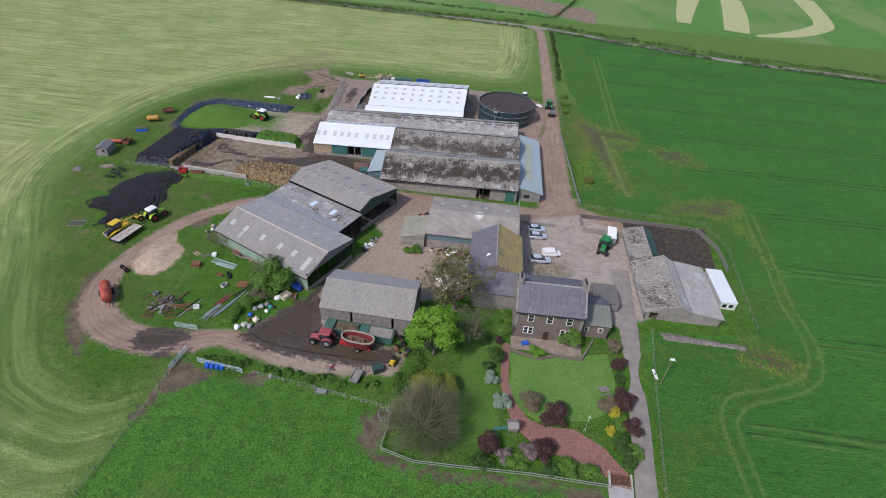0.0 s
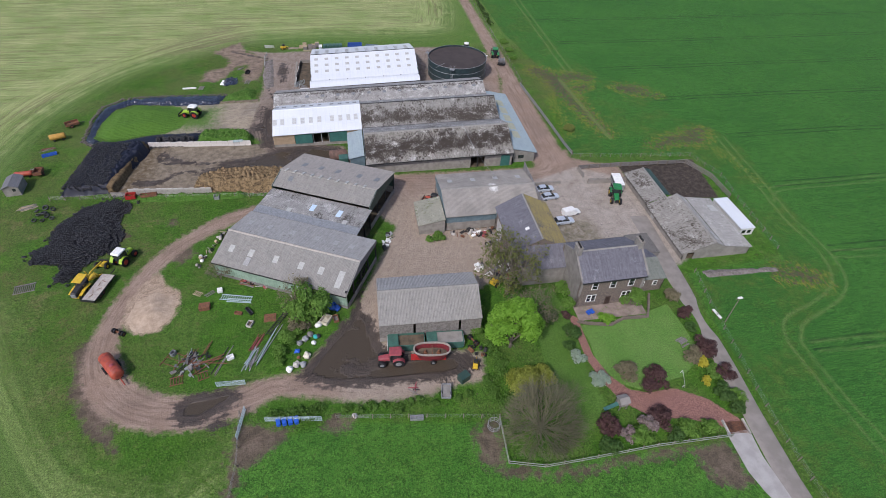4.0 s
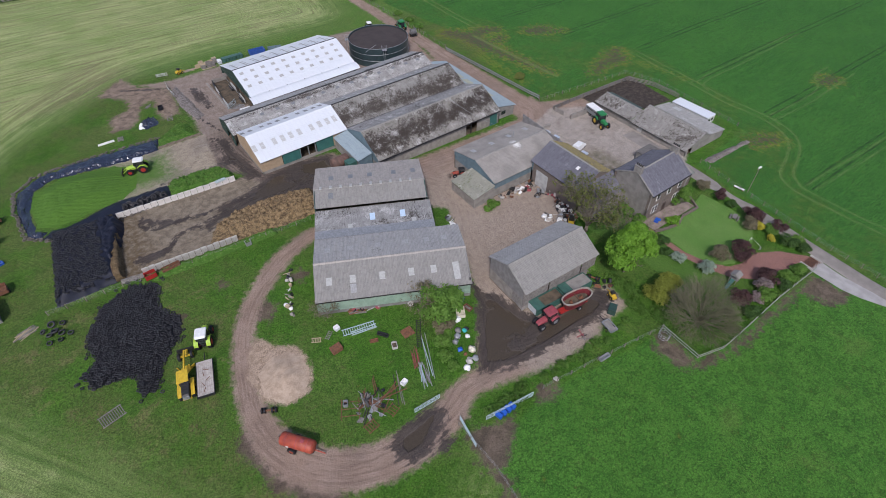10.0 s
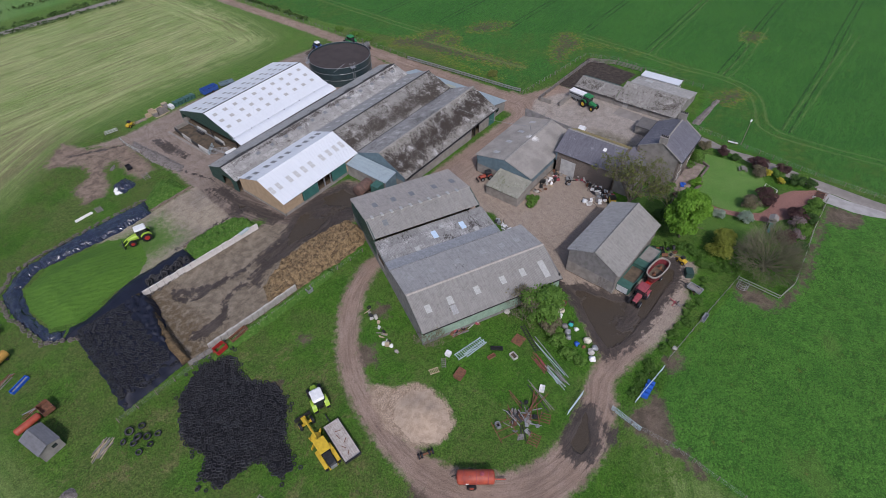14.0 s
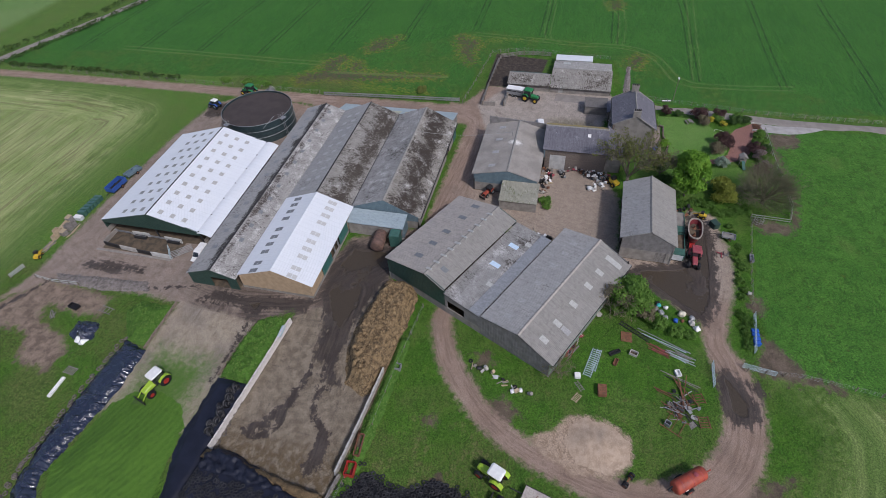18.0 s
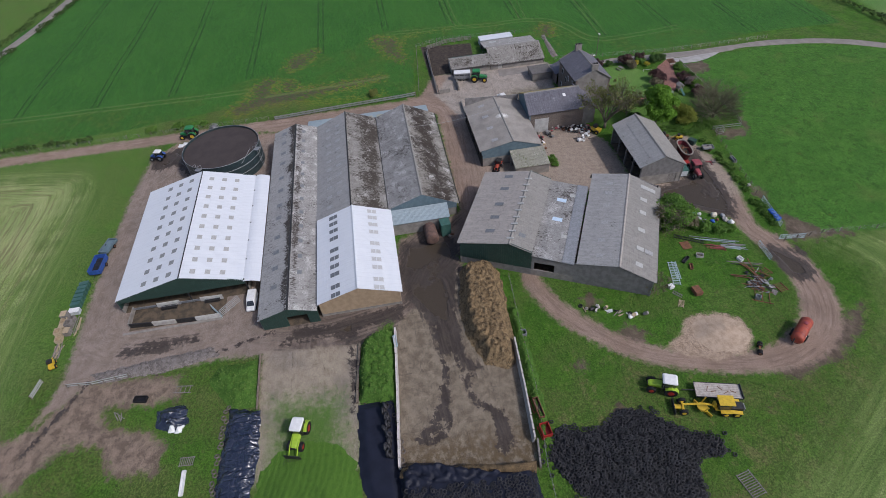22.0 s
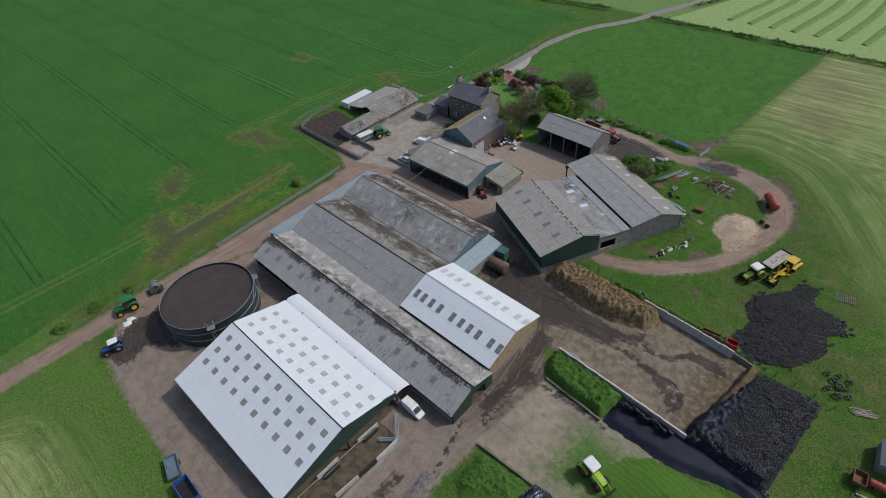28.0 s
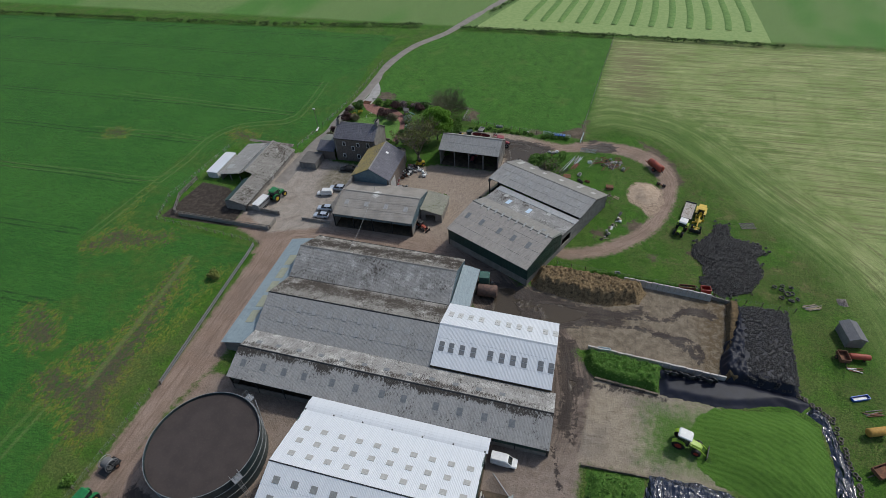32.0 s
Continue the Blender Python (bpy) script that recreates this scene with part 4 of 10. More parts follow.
    trod = m.math("MULTIPLY", m.math("MULTIPLY", m.step(x, -20.0, -29.0), m.step(y, 103.0, 110.0)), m.math("MULTIPLY", m.step(y, 158.0, 146.0), m.step(rag2, 0.3, 0.56)))
    e = m.mix(m.math("MULTIPLY", trod, 0.82), e, m.mix(m.step(rut, 0.4, 0.6), (0.15, 0.118, 0.098), (0.072, 0.056, 0.047)))
    c = m.mix(cut(dirt, 1.35, 0.24), c, e)
    # concrete
    h = m.mix(m.step(rag2, 0.3, 0.7), (0.211, 0.175, 0.144), (0.275, 0.238, 0.203))
    h = m.mix(some(rag, 0.48, 0.64, 0.4), h, (0.131, 0.105, 0.085))
    h = m.mix(some(rut, 0.5, 0.62, 0.5), h, (0.14, 0.115, 0.094))
    h = m.mix(some(fine, 0.54, 0.7, 0.4), h, (0.351, 0.31, 0.269))
    h = m.mix(some(m.math("MULTIPLY", m.step(y, 134.0, 131.0), m.step(y, 108.0, 111.0)), 0.2, 0.9, 0.9), h, m.mix(m.step(blot, 0.36, 0.62), (0.275, 0.228, 0.17), (0.16, 0.128, 0.09)))
    h = m.mix(m.math("MULTIPLY", m.math("MULTIPLY", m.step(y, 134.0, 131.0), m.step(x, -70.0, -76.0)), some(rag, 0.4, 0.55, 0.7)), h, (0.11, 0.075, 0.035))
    h = m.mix(m.math("MULTIPLY", m.math("MULTIPLY", m.step(y, 136.5, 138.0), m.step(mid, 0.25, 0.55)), 0.85), h, m.mix(m.step(blot, 0.4, 0.62), (0.4, 0.338, 0.254), (0.295, 0.245, 0.18)))
    h = m.mix(m.math("MULTIPLY", m.math("MULTIPLY", m.step(x, 5.0, 9.0), m.step(rag2, 0.15, 0.45)), 0.85), h, m.mix(m.step(blot, 0.4, 0.6), (0.42, 0.368, 0.32), (0.34, 0.295, 0.255)))
    mossy = m.math("MULTIPLY", m.math("MULTIPLY", m.step(x, 12.5, 15.0), m.step(x, 24.0, 20.0)), m.math("MULTIPLY", m.step(y, 80.0, 82.5), m.step(y, 95.0, 90.0)))
    h = m.mix(m.math("MULTIPLY", mossy, m.step(rag, 0.36, 0.6, 0.35, 0.9)), h, m.mix(m.step(blot, 0.4, 0.6), (0.2, 0.175, 0.12), (0.14, 0.125, 0.08)))
    wob = m.math("MULTIPLY", blot, 0.5)
    bay = m.math("MINIMUM", m.math("ABSOLUTE", m.math("SUBTRACT", m.math("FLOORED_MODULO", m.math("ADD", x, m.math("ADD", wob, 3.55)), 5.0), 2.5)),
                 m.math("ABSOLUTE", m.math("SUBTRACT", m.math("FLOORED_MODULO", m.math("ADD", y, m.math("ADD", wob, 2.2)), 5.3), 2.65)))
    h = m.mix(m.math("MULTIPLY", m.math("MULTIPLY", some(bay, 0.11, 0.03, 0.55), m.step(rag, 0.42, 0.6)), m.step(rag2, 0.42, 0.55)), h, (0.07, 0.058, 0.05))
    c = m.mix(cut(hard, 0.8, 0.2), c, h)
    g2 = m.mix(m.step(fine, 0.4, 0.65), (0.065, 0.15, 0.024), (0.12, 0.2, 0.045))
    c = m.mix(m.step(m.math("ADD", chaff, m.math("MULTIPLY", m.math("SUBTRACT", m.math("ADD", m.math("MULTIPLY", rag, 0.5), m.math("MULTIPLY", fine, 0.5)), 0.5), 1.8)), 0.42, 1.0), c, g2)
    c = m.mix(m.step(m.math("ADD", sand, m.math("ADD", m.math("MULTIPLY", m.math("SUBTRACT", blot, 0.5), 1.4), m.math("MULTIPLY", m.math("SUBTRACT", fine, 0.5), 0.8))), 0.4, 0.8), c, m.mix(m.step(rag, 0.4, 0.65), (0.42, 0.318, 0.235), (0.29, 0.213, 0.15)))
    c = m.mix(cut(path, 0.25, 0.12), c, m.mix(m.step(fine, 0.35, 0.65), (0.234, 0.117, 0.097), (0.316, 0.17, 0.142)))
    # wet ground
    dark = m.mix(m.step(rut, 0.4, 0.62), (0.044, 0.036, 0.033), (0.078, 0.062, 0.053))
    dark = m.mix(some(fine, 0.5, 0.7, 0.45), dark, (0.095, 0.076, 0.064))
    damp = m.step(m.math("ADD", wet, m.math("ADD", m.math("MULTIPLY", m.math("SUBTRACT", rag, 0.5), 1.5), m.math("MULTIPLY", m.math("SUBTRACT", rut, 0.5), 1.1))), 0.3, 0.62)
    run = m.step(m.math("ADD", seep, m.math("ADD", m.math("MULTIPLY", m.math("SUBTRACT", rag, 0.5), 2.4), m.math("MULTIPLY", m.math("SUBTRACT", fine, 0.5), 0.8))), 0.48, 0.62)
    damp = m.math("MAXIMUM", damp, run)
    c = m.mix(m.math("MULTIPLY", damp, 0.96), c, dark)
    pool = m.math("MULTIPLY", m.step(wet, 0.92, 1.0), m.step(mid, 0.44, 0.5))
    c = m.mix(pool, c, (0.07, 0.055, 0.04))
    c = m.mix(cut(slop, 0.5, 0.15), c, m.mix(m.step(rag, 0.4, 0.65), (0.045, 0.036, 0.03), (0.09, 0.072, 0.058)))
    c = m.mix(some(grit, 0.47, 0.62, 0.8), c, m.mix(0.62, c, (0, 0, 0)))
    c = m.mix(some(grit, 0.45, 0.3, 0.3), c, m.mix(0.5, c, (1, 1, 1), "SOFT_LIGHT"))
    nap = m.noise(4.2, detail=3, rough=0.65)
    turf = m.math("SUBTRACT", 1.0, m.math("MULTIPLY", m.math("MAXIMUM", m.math("MAXIMUM", cut(hard, 0.8, 0.2), cut(dirt, 1.35, 0.24)), m.step(worn, 0.28, 0.72)), 0.72))
    c = m.mix(m.math("MULTIPLY", turf, some(nap, 0.5, 0.6, 0.46)), c, m.mix(0.55, c, (0, 0, 0)))
    c = m.mix(m.math("MULTIPLY", turf, some(nap, 0.5, 0.4, 0.38)), c, m.mix(1.0, c, (1.7, 1.7, 1.7), "MULTIPLY"))
    rough = m.math("SUBTRACT", 0.95, m.math("ADD", m.math("MULTIPLY", pool, 0.7), m.math("MULTIPLY", m.math("MULTIPLY", damp, m.step(rag2, 0.42, 0.6)), 0.35)))
    soft_ground = m.math("SUBTRACT", 1.0, m.math("MAXIMUM", pool, 0.0))
    relief = m.math("MULTIPLY", m.math("ADD", m.math("MULTIPLY", tuft, 0.7), m.math("ADD", m.math("MULTIPLY", fine, 0.3), m.math("MULTIPLY", grit, 0.12))), soft_ground)
    return m.done(c, rough, relief, 0.9, 0.25, spec=0.25)


GROUND = ground_material()
build_ground()


def ribbon_mesh(name, label, category, pts, mat, z=0.03, crown=0.05):
    """A road surface along (x, y, half width) points, with a crown and rounded course."""
    bm = bmesh.new()
    P = [Vector((x, y)) for x, y, w in pts]
    rows = []
    for i in range(len(pts) - 1):
        p0, p1, p2, p3 = P[max(i - 1, 0)], P[i], P[i + 1], P[min(i + 2, len(P) - 1)]
        steps = max(2, int((p2 - p1).length / 3))
        for k in range(steps + (i == len(pts) - 2)):
            t = k / steps
            c = 0.5 * ((2 * p1) + (p2 - p0) * t + (2 * p0 - 5 * p1 + 4 * p2 - p3) * t * t + (3 * p1 - p0 - 3 * p2 + p3) * t ** 3)
            rows.append((c, pts[i][2] * (1 - t) + pts[i + 1][2] * t))
    last = None
    for i, (c, w) in enumerate(rows):
        d = (rows[min(i + 1, len(rows) - 1)][0] - rows[max(i - 1, 0)][0]).normalized()
        n = Vector((-d.y, d.x))
        row = []
        for s in (-1.0, -0.92, -0.4, 0.0, 0.4, 0.92, 1.0):
            jit = 0.12 * noise.noise((c.x * 0.6, c.y * 0.6, s * 3)) if abs(s) > 0.9 else 0
            row.append(bm.verts.new((*(c + n * (w * s + jit)), z - (0.06 if abs(s) == 1 else 0) + crown * (1 - s * s))))
        if last:
            for a, b, e, f in zip(last, last[1:], row[1:], row):
                bm.faces.new((a, b, e, f))
        last = row
    return tagged(part(name, bm, mat, smooth=True), label, category, kind="structure")


def road_material(name, a, b, grass):
    m = Nodes(name)
    c = m.mix(m.step(m.noise(0.5, detail=5), 0.35, 0.65), a, b)
    c = m.mix(m.math("MULTIPLY", m.step(m.noise(14, detail=3), 0.5, 0.75), 0.4), c, tuple(v * 0.6 for v in a))
    c = m.mix(m.math("MULTIPLY", m.step(m.noise(0.8, detail=6, rough=0.7), 0.6, 0.7), grass), c, (0.07, 0.1, 0.035))
    return m.done(c, 0.9, m.noise(14, detail=3), 0.3, 0.03)


LANE = road_material("worn_lane_tarmac", (0.25, 0.225, 0.205), (0.2, 0.18, 0.16), 0.12)
ribbon_mesh("lane", "worn pale tarmac farm lane with grass verges", "lane",
            [(33, 92, 2.0), (32.4, 80, 1.9), (31.6, 68, 1.7), (30.6, 56, 1.6), (29.6, 45, 1.6), (28.6, 34, 1.7), (28.6, 22, 1.7), (28.2, 9, 1.7), (23.5, -8, 1.7), (14.5, -23, 1.9), (6, -46, 1.8), (-4, -72, 1.8), (-30, -140, 1.8), (-60, -260, 1.8)], LANE)
ribbon_mesh("road", "narrow tarmac country road between hedges", "road", [(-300, 306, 2.0), (-60, 288, 2.0), (17, 281.5, 2.0), (61, 268.5, 2.0), (110, 255, 2.0), (172, 246.5, 2.0), (300, 218, 2.0), (600, 150, 2.0)], LANE)


# ---- cut strips on the far fields ----
def swath_material(name, a, b):
    m = Nodes(name)
    c = m.mix(m.step(m.noise(0.6, m.coords((1, 1, 1)), detail=6, rough=0.7), 0.4, 0.62), a, b)
    return m.done(c, 0.95, m.noise(3, detail=4), 0.5, 0.1)


PALE_CUT = swath_material("pale_cut_strip", (0.375, 0.364, 0.192), (0.275, 0.325, 0.138))
GREEN_CUT = swath_material("green_swath", (0.1, 0.195, 0.044), (0.138, 0.24, 0.06))
PALE_FIELD = swath_material("pale_stubble_field", (0.25, 0.332, 0.12), (0.2, 0.293, 0.096))
for pts in ([(102.5, 318, 3.6), (110, 345, 5), (122, 385, 7)], [(128, 308, 6.5), (139, 345, 7), (151, 392, 6.5)], [(137, 304, 1.2), (156, 312, 4.5), (177, 328, 5.5), (191, 349, 5.5), (206, 413, 7)]):
    ribbon_mesh("mown_strip", "pale cut strip across the far green field", "cut strip", pts, PALE_CUT, 0.2, 0.02)
bm = bmesh.new()
grid = [[bm.verts.new((x, y, 0.16)) for x in np.linspace(3.5 + (y + 31) * 0.36, -113, 24)] for y in np.linspace(-31, -112, 14)]
for a, b in zip(grid, grid[1:]):
    for i in range(len(a) - 1):
        bm.faces.new((a[i], b[i], b[i + 1], a[i + 1]))
tagged(part("stubble_field", bm, PALE_FIELD), "pale yellow-green stubble field beyond the hedge", "field", kind="structure")
for k in range(13):
    x0 = -17 - 7.5 * k
    ribbon_mesh("swath", "row of cut grass on the far field", "swath", [(x0 + 0.5, -42, 1.2), (x0 - 2 + 0.1 * k, -56, 1.4), (x0 - 5.5 + 0.4 * k, -75, 1.4), (x0 - 8 + 0.7 * k, -108, 1.4)], GREEN_CUT, 0.22, 0.25)


# ---- farm sheds ----
def rooflights(parent, us, a, b, v0, v1, w, mat, name="rooflight"):
    for u in us:
        bm = bmesh.new()
        on_slope(bm, u - w / 2, u + w / 2, v0, v1, a, b)
        part(name, bm, mat, parent)


def spread(lo, hi, n):
    return [lo + (hi - lo) * (i + 0.5) / n for i in range(n)]


def roof(parent, u0, u1, a, b, mat, label, **kw):
    bm = bmesh.new()
    sheet_roof(bm, u0, u1, a, b, **kw)
    return part("roof_slope", bm, mat, parent, label)


def rise(shed, slope, x0):
    """Let a shed's eaves and ridge climb along x, as they follow the fall of the land; its foot stays on the ground."""
    for ob in shed.children:
        for v in ob.data.vertices:
            v.co.z += slope * (v.co.x - x0) * min(1.0, max(0.0, v.co.z / 3))


def white_shed():
    s = thing("cattle_shed", "large cattle shed with white steel roof and rows of grey rooflights", "shed")
    N, R, S, L = (180.4, 4.0), (168.0, 7.4), (157.6, 4.3), (154.4, 3.6)
    u0, u1 = -37.8, -6.8
    roof(s, u0, u1, N, R, WHITE_STEEL, "white profiled steel roof slope", rows=4)
    roof(s, u0, u1, R, S, WHITE_STEEL, "white profiled steel roof slope", rows=4, over=0.1)
    ridge_cap(s, u0, u1, R[0], R[1], DARK_STEEL, 0.12)
    bm = bmesh.new()
    for k in range(6):
        t0, t1 = k / 6, (k + 1) / 6
        f = lambda t: (157.5 - 3.0 * t, 3.85 + 0.5 * math.sin(math.pi * (0.25 + 0.75 * t)) - 0.3 * t)
        on_slope(bm, u0 - 0.3, u1, 0, 1, f(t0), f(t1), 0.0, 0.06)
    part("valley_canopy", bm, WHITE_STEEL, s, "curved white steel canopy over the valley")
    for k in range(3):
        # Slope lighting is in the pane colours: mid grey north, pale south.
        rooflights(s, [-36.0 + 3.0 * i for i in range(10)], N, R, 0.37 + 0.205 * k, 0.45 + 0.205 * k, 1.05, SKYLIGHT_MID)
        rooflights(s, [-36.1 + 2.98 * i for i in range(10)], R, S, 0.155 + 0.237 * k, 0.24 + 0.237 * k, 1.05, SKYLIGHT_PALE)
    prof = [(0, N[1]), ((N[0] - R[0]) / (N[0] - S[0]), R[1]), (1, S[1])]
    wall(s, "gable_wall", (u0, 180.6), (u0, 157.3), prof, (None, 3.3), GREEN_CLAD, board=0.35)
    wall(s, "gable_wall", (u1, 157.3), (u1, 180.6), [(1 - a, z) for a, z in prof[::-1]], (BLOCK, 1.5), GREEN_CLAD, board=0.35)
    wall(s, "side_wall", (u1, 180.6), (u0, 180.6), [(0, N[1] - 0.1), (1, N[1] - 0.1)], (BLOCK, 1.5), GREEN_CLAD, board=0.35)
    wall(s, "low_wall", (u0, 157.3), (u1, 157.3), [(0, 1.2), (1, 1.2)], (BLOCK, 1.2))
    posts(s, "stanchion", [(u0 + 0.2 + i * 5.1, v) for i in range(7) for v in (157.3, 168)], 4.4, DARK_STEEL)
    part("floor_bed", box(bmesh.new(), u0, u1, 157.4, 180.5, -0.1, 0.05), INSIDE, s)
    gutter(s, u0, u1, 180.75, 4.0, STEEL)
    rise(s, 0.034, -22)


def grey_shed():
    s = thing("cattle_shed", "long low cattle shed with weathered grey fibre-cement roof", "shed")
    N, R, S = (154.0, 3.6), (148.7, 5.4), (143.9, 3.75)
    u0, u1 = -47.4, 10.2
    roof(s, u0, u1, N, R, CEMENT_STAINED, "grey fibre-cement roof slope with dark streaks")
    roof(s, u0, u1, R, S, CEMENT_STREAKED, "lichen-speckled fibre-cement roof slope", over=0.05)
    ridge_cap(s, u0, u1, R[0], R[1], DARK_STEEL, 0.2)
    rooflights(s, [8.0, 4.0, -0.1, -4.0, -9.3, -13.7, -18.5, -22.4, -28.1, -32.2, -36.4, -41.0], N, R, 0.35, 0.58, 1.0, SKYLIGHT_DARK)
    rooflights(s, [7.3, 3.4, -0.8, -5.2, -9.4, -13.6, -17.8, -22.0, -26.2, -30.4, -34.5, -38.6], R, S, 0.3, 0.46, 1.0, SKYLIGHT_DARK)
    prof = [(0, N[1]), ((N[0] - R[0]) / (N[0] - S[0]), R[1]), (1, S[1])]
    wall(s, "gable_wall", (u0, 153.9), (u0, 143.8), prof, (None, 0), GREEN_CLAD, holes=[(4.6, 8.2, -1, 3.4)], board=0.4)
    wall(s, "gable_wall", (u1, 143.8), (u1, 153.9), [(1 - a, z) for a, z in prof[::-1]], (BLOCK, 1.4), GREEN_CLAD, board=0.4)
    wall(s, "side_wall", (-38.2, 153.9), (u0, 153.9), [(0, 3.5), (1, 3.5)], (BLOCK, 1.4), GREEN_CLAD, board=0.4)
    wall(s, "low_wall", (u1, 153.9), (-38.2, 153.9), [(0, 1.1), (1, 1.1)], (BLOCK, 1.1))
    posts(s, "stanchion", [(u0 + 0.3 + i * 5.2, 153.8) for i in range(12)], 3.5, DARK_STEEL)
    part("floor_bed", box(bmesh.new(), u0, u1, 144, 153.8, -0.1, 0.05), INSIDE, s)
    rise(s, 0.028, -18)


def white_front_shed():
    s = thing("youngstock_shed", "white-roofed shed with larch-boarded gable and teal sliding doors", "shed")
    N, R, S = (143.4, 3.9), (136.1, 6.5), (128.9, 3.8)
    u0, u1 = -46.6, -24.9
    for a, b in ((N, R), (R, S)):
        roof(s, u0, u1, a, b, WHITE_STEEL, "white profiled steel roof slope")
        # Same panes both sides; shaded north and lit south are put into their tone.
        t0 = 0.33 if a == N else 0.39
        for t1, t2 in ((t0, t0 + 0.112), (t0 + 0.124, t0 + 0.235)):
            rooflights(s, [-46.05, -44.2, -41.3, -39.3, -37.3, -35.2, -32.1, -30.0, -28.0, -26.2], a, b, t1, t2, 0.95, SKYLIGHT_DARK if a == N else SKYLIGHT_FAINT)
    ridge_cap(s, u0, u1, R[0], R[1], WHITE_STEEL, 0.3)
    prof = [(0, N[1]), (0.51, R[1]), (1, S[1])]
    wall(s, "gable_wall", (u0 + 0.1, 143.5), (u0 + 0.1, 129), prof, (BLOCK, 0.7), TIMBER, board=0.18, label="vertical larch boarding")
    wall(s, "side_wall", (u0, 129), (-41.5, 129), [(0, 3.8), (1, 3.8)], (BLOCK, 0.8), TIMBER, board=0.18)
    wall(s, "side_wall", (-28.6, 129), (u1, 129), [(0, 3.8), (1, 3.8)], (BLOCK, 0.8), TIMBER, board=0.18)
    wall(s, "side_wall", (-41.5, 129.2), (-28.6, 129.2), [(0, 3.8), (1, 3.8)], (None, 3.1), TEAL_CLAD)
    for x0, x1 in ((-41.4, -37.2), (-33.0, -28.7)):
        part("sliding_door", box(bmesh.new(), x0, x1, 128.88, 128.98, 0.8, 3.3), TEAL_CLAD, s, "teal sheeted sliding door")
    part("plinth_wall", box(bmesh.new(), -41.5, -28.6, 129.0, 129.2, -0.1, 0.8), BLOCK, s)
    posts(s, "stanchion", [(-37.0, 129.3), (-35, 129.3), (-33.2, 129.3)], 3.7, STEEL)
    part("floor_bed", box(bmesh.new(), u0 + 0.3, u1, 129.2, 143.4, -0.1, 0.05), INSIDE, s)
    wall(s, "side_wall", (u1, 143.4), (u0, 143.4), [(0, 3.5), (1, 3.5)], (BLOCK, 1.2), TIMBER, board=0.18)
    rise(s, 0.03, -36)


def main_shed():
    s = thing("milking_shed", "double-span dairy building with mossy fibre-cement roofs", "shed")
    N, R, V, R2, E = (143.6, 4.1), (136.3, 7.2), (129.1, 4.3), (121.9, 7.0), (114.7, 3.4)
    u0, u1 = -24.8, 10.4
    roof(s, u0, u1, N, R, CEMENT_DARK, "grey fibre-cement roof slope")
    roof(s, u0, u1, R, V, MOSSY, "mossy fibre-cement roof slope", over=0.0)
    roof(s, u0, u1, V, R2, SPECKLED, "lichen-grey fibre-cement roof slope", over=0.0)
    roof(s, u0, u1, R2, E, BROWN_MOSS, "fibre-cement roof slope with thick dark moss")
    ridge_cap(s, u0, u1, R[0], R[1], DARK_STEEL, 0.16)
    ridge_cap(s, u0, u1, R2[0], R2[1], CEMENT)
    rooflights(s, [6.0 - 3.15 * i for i in range(10)], N, R, 0.3, 0.46, 0.9, SKYLIGHT)
    rooflights(s, [6.0 - 3.15 * i for i in range(9)], N, R, 0.62, 0.78, 0.9, SKYLIGHT)
    wall(s, "gable_wall", (u0, 129), (u0, 114.8), [(0, V[1]), (0.5, R2[1]), (1, E[1])], (BLOCK, 2.2), BLUE_CLAD, board=0.4, label="blue-grey sheeted gable")
    wall(s, "gable_wall", (u1, 114.8), (u1, 143.5), [(0, E[1]), (0.25, R2[1]), (0.5, V[1]), (0.75, R[1]), (1, N[1])], (BLOCK, 2.0), BLUE_CLAD, board=0.4)
    wall(s, "side_wall", (u0, 114.8), (u1, 114.8), [(0, 2.9), (1, 2.9)], (BLOCK, 2.1), SHEET_GREY, holes=[(24.8, 28.2, -1, 2.9)], board=0.5)
    part("door", box(bmesh.new(), 7.4, 9.6, 114.66, 114.76, 0, 2.7), TEAL_CLAD, s, "green sheeted door")
    posts(s, "stanchion", [(u0 + 0.3 + i * 4.37, 115.05) for i in range(9)], 3.6, DARK_STEEL)
    wall(s, "side_wall", (u1, 143.5), (u0, 143.5), [(0, 3.7), (1, 3.7)], (BLOCK, 1.5), SHEET_GREY)
    part("floor_bed", box(bmesh.new(), u0, u1, 115, 143.4, -0.1, 0.04), INSIDE, s)
    gutter(s, u0, u1, 114.2, 3.35, DARK_STEEL)
    gutter(s, u0, u1, 129.1, 4.5, DARK_STEEL)
    rise(s, 0.02, -7)


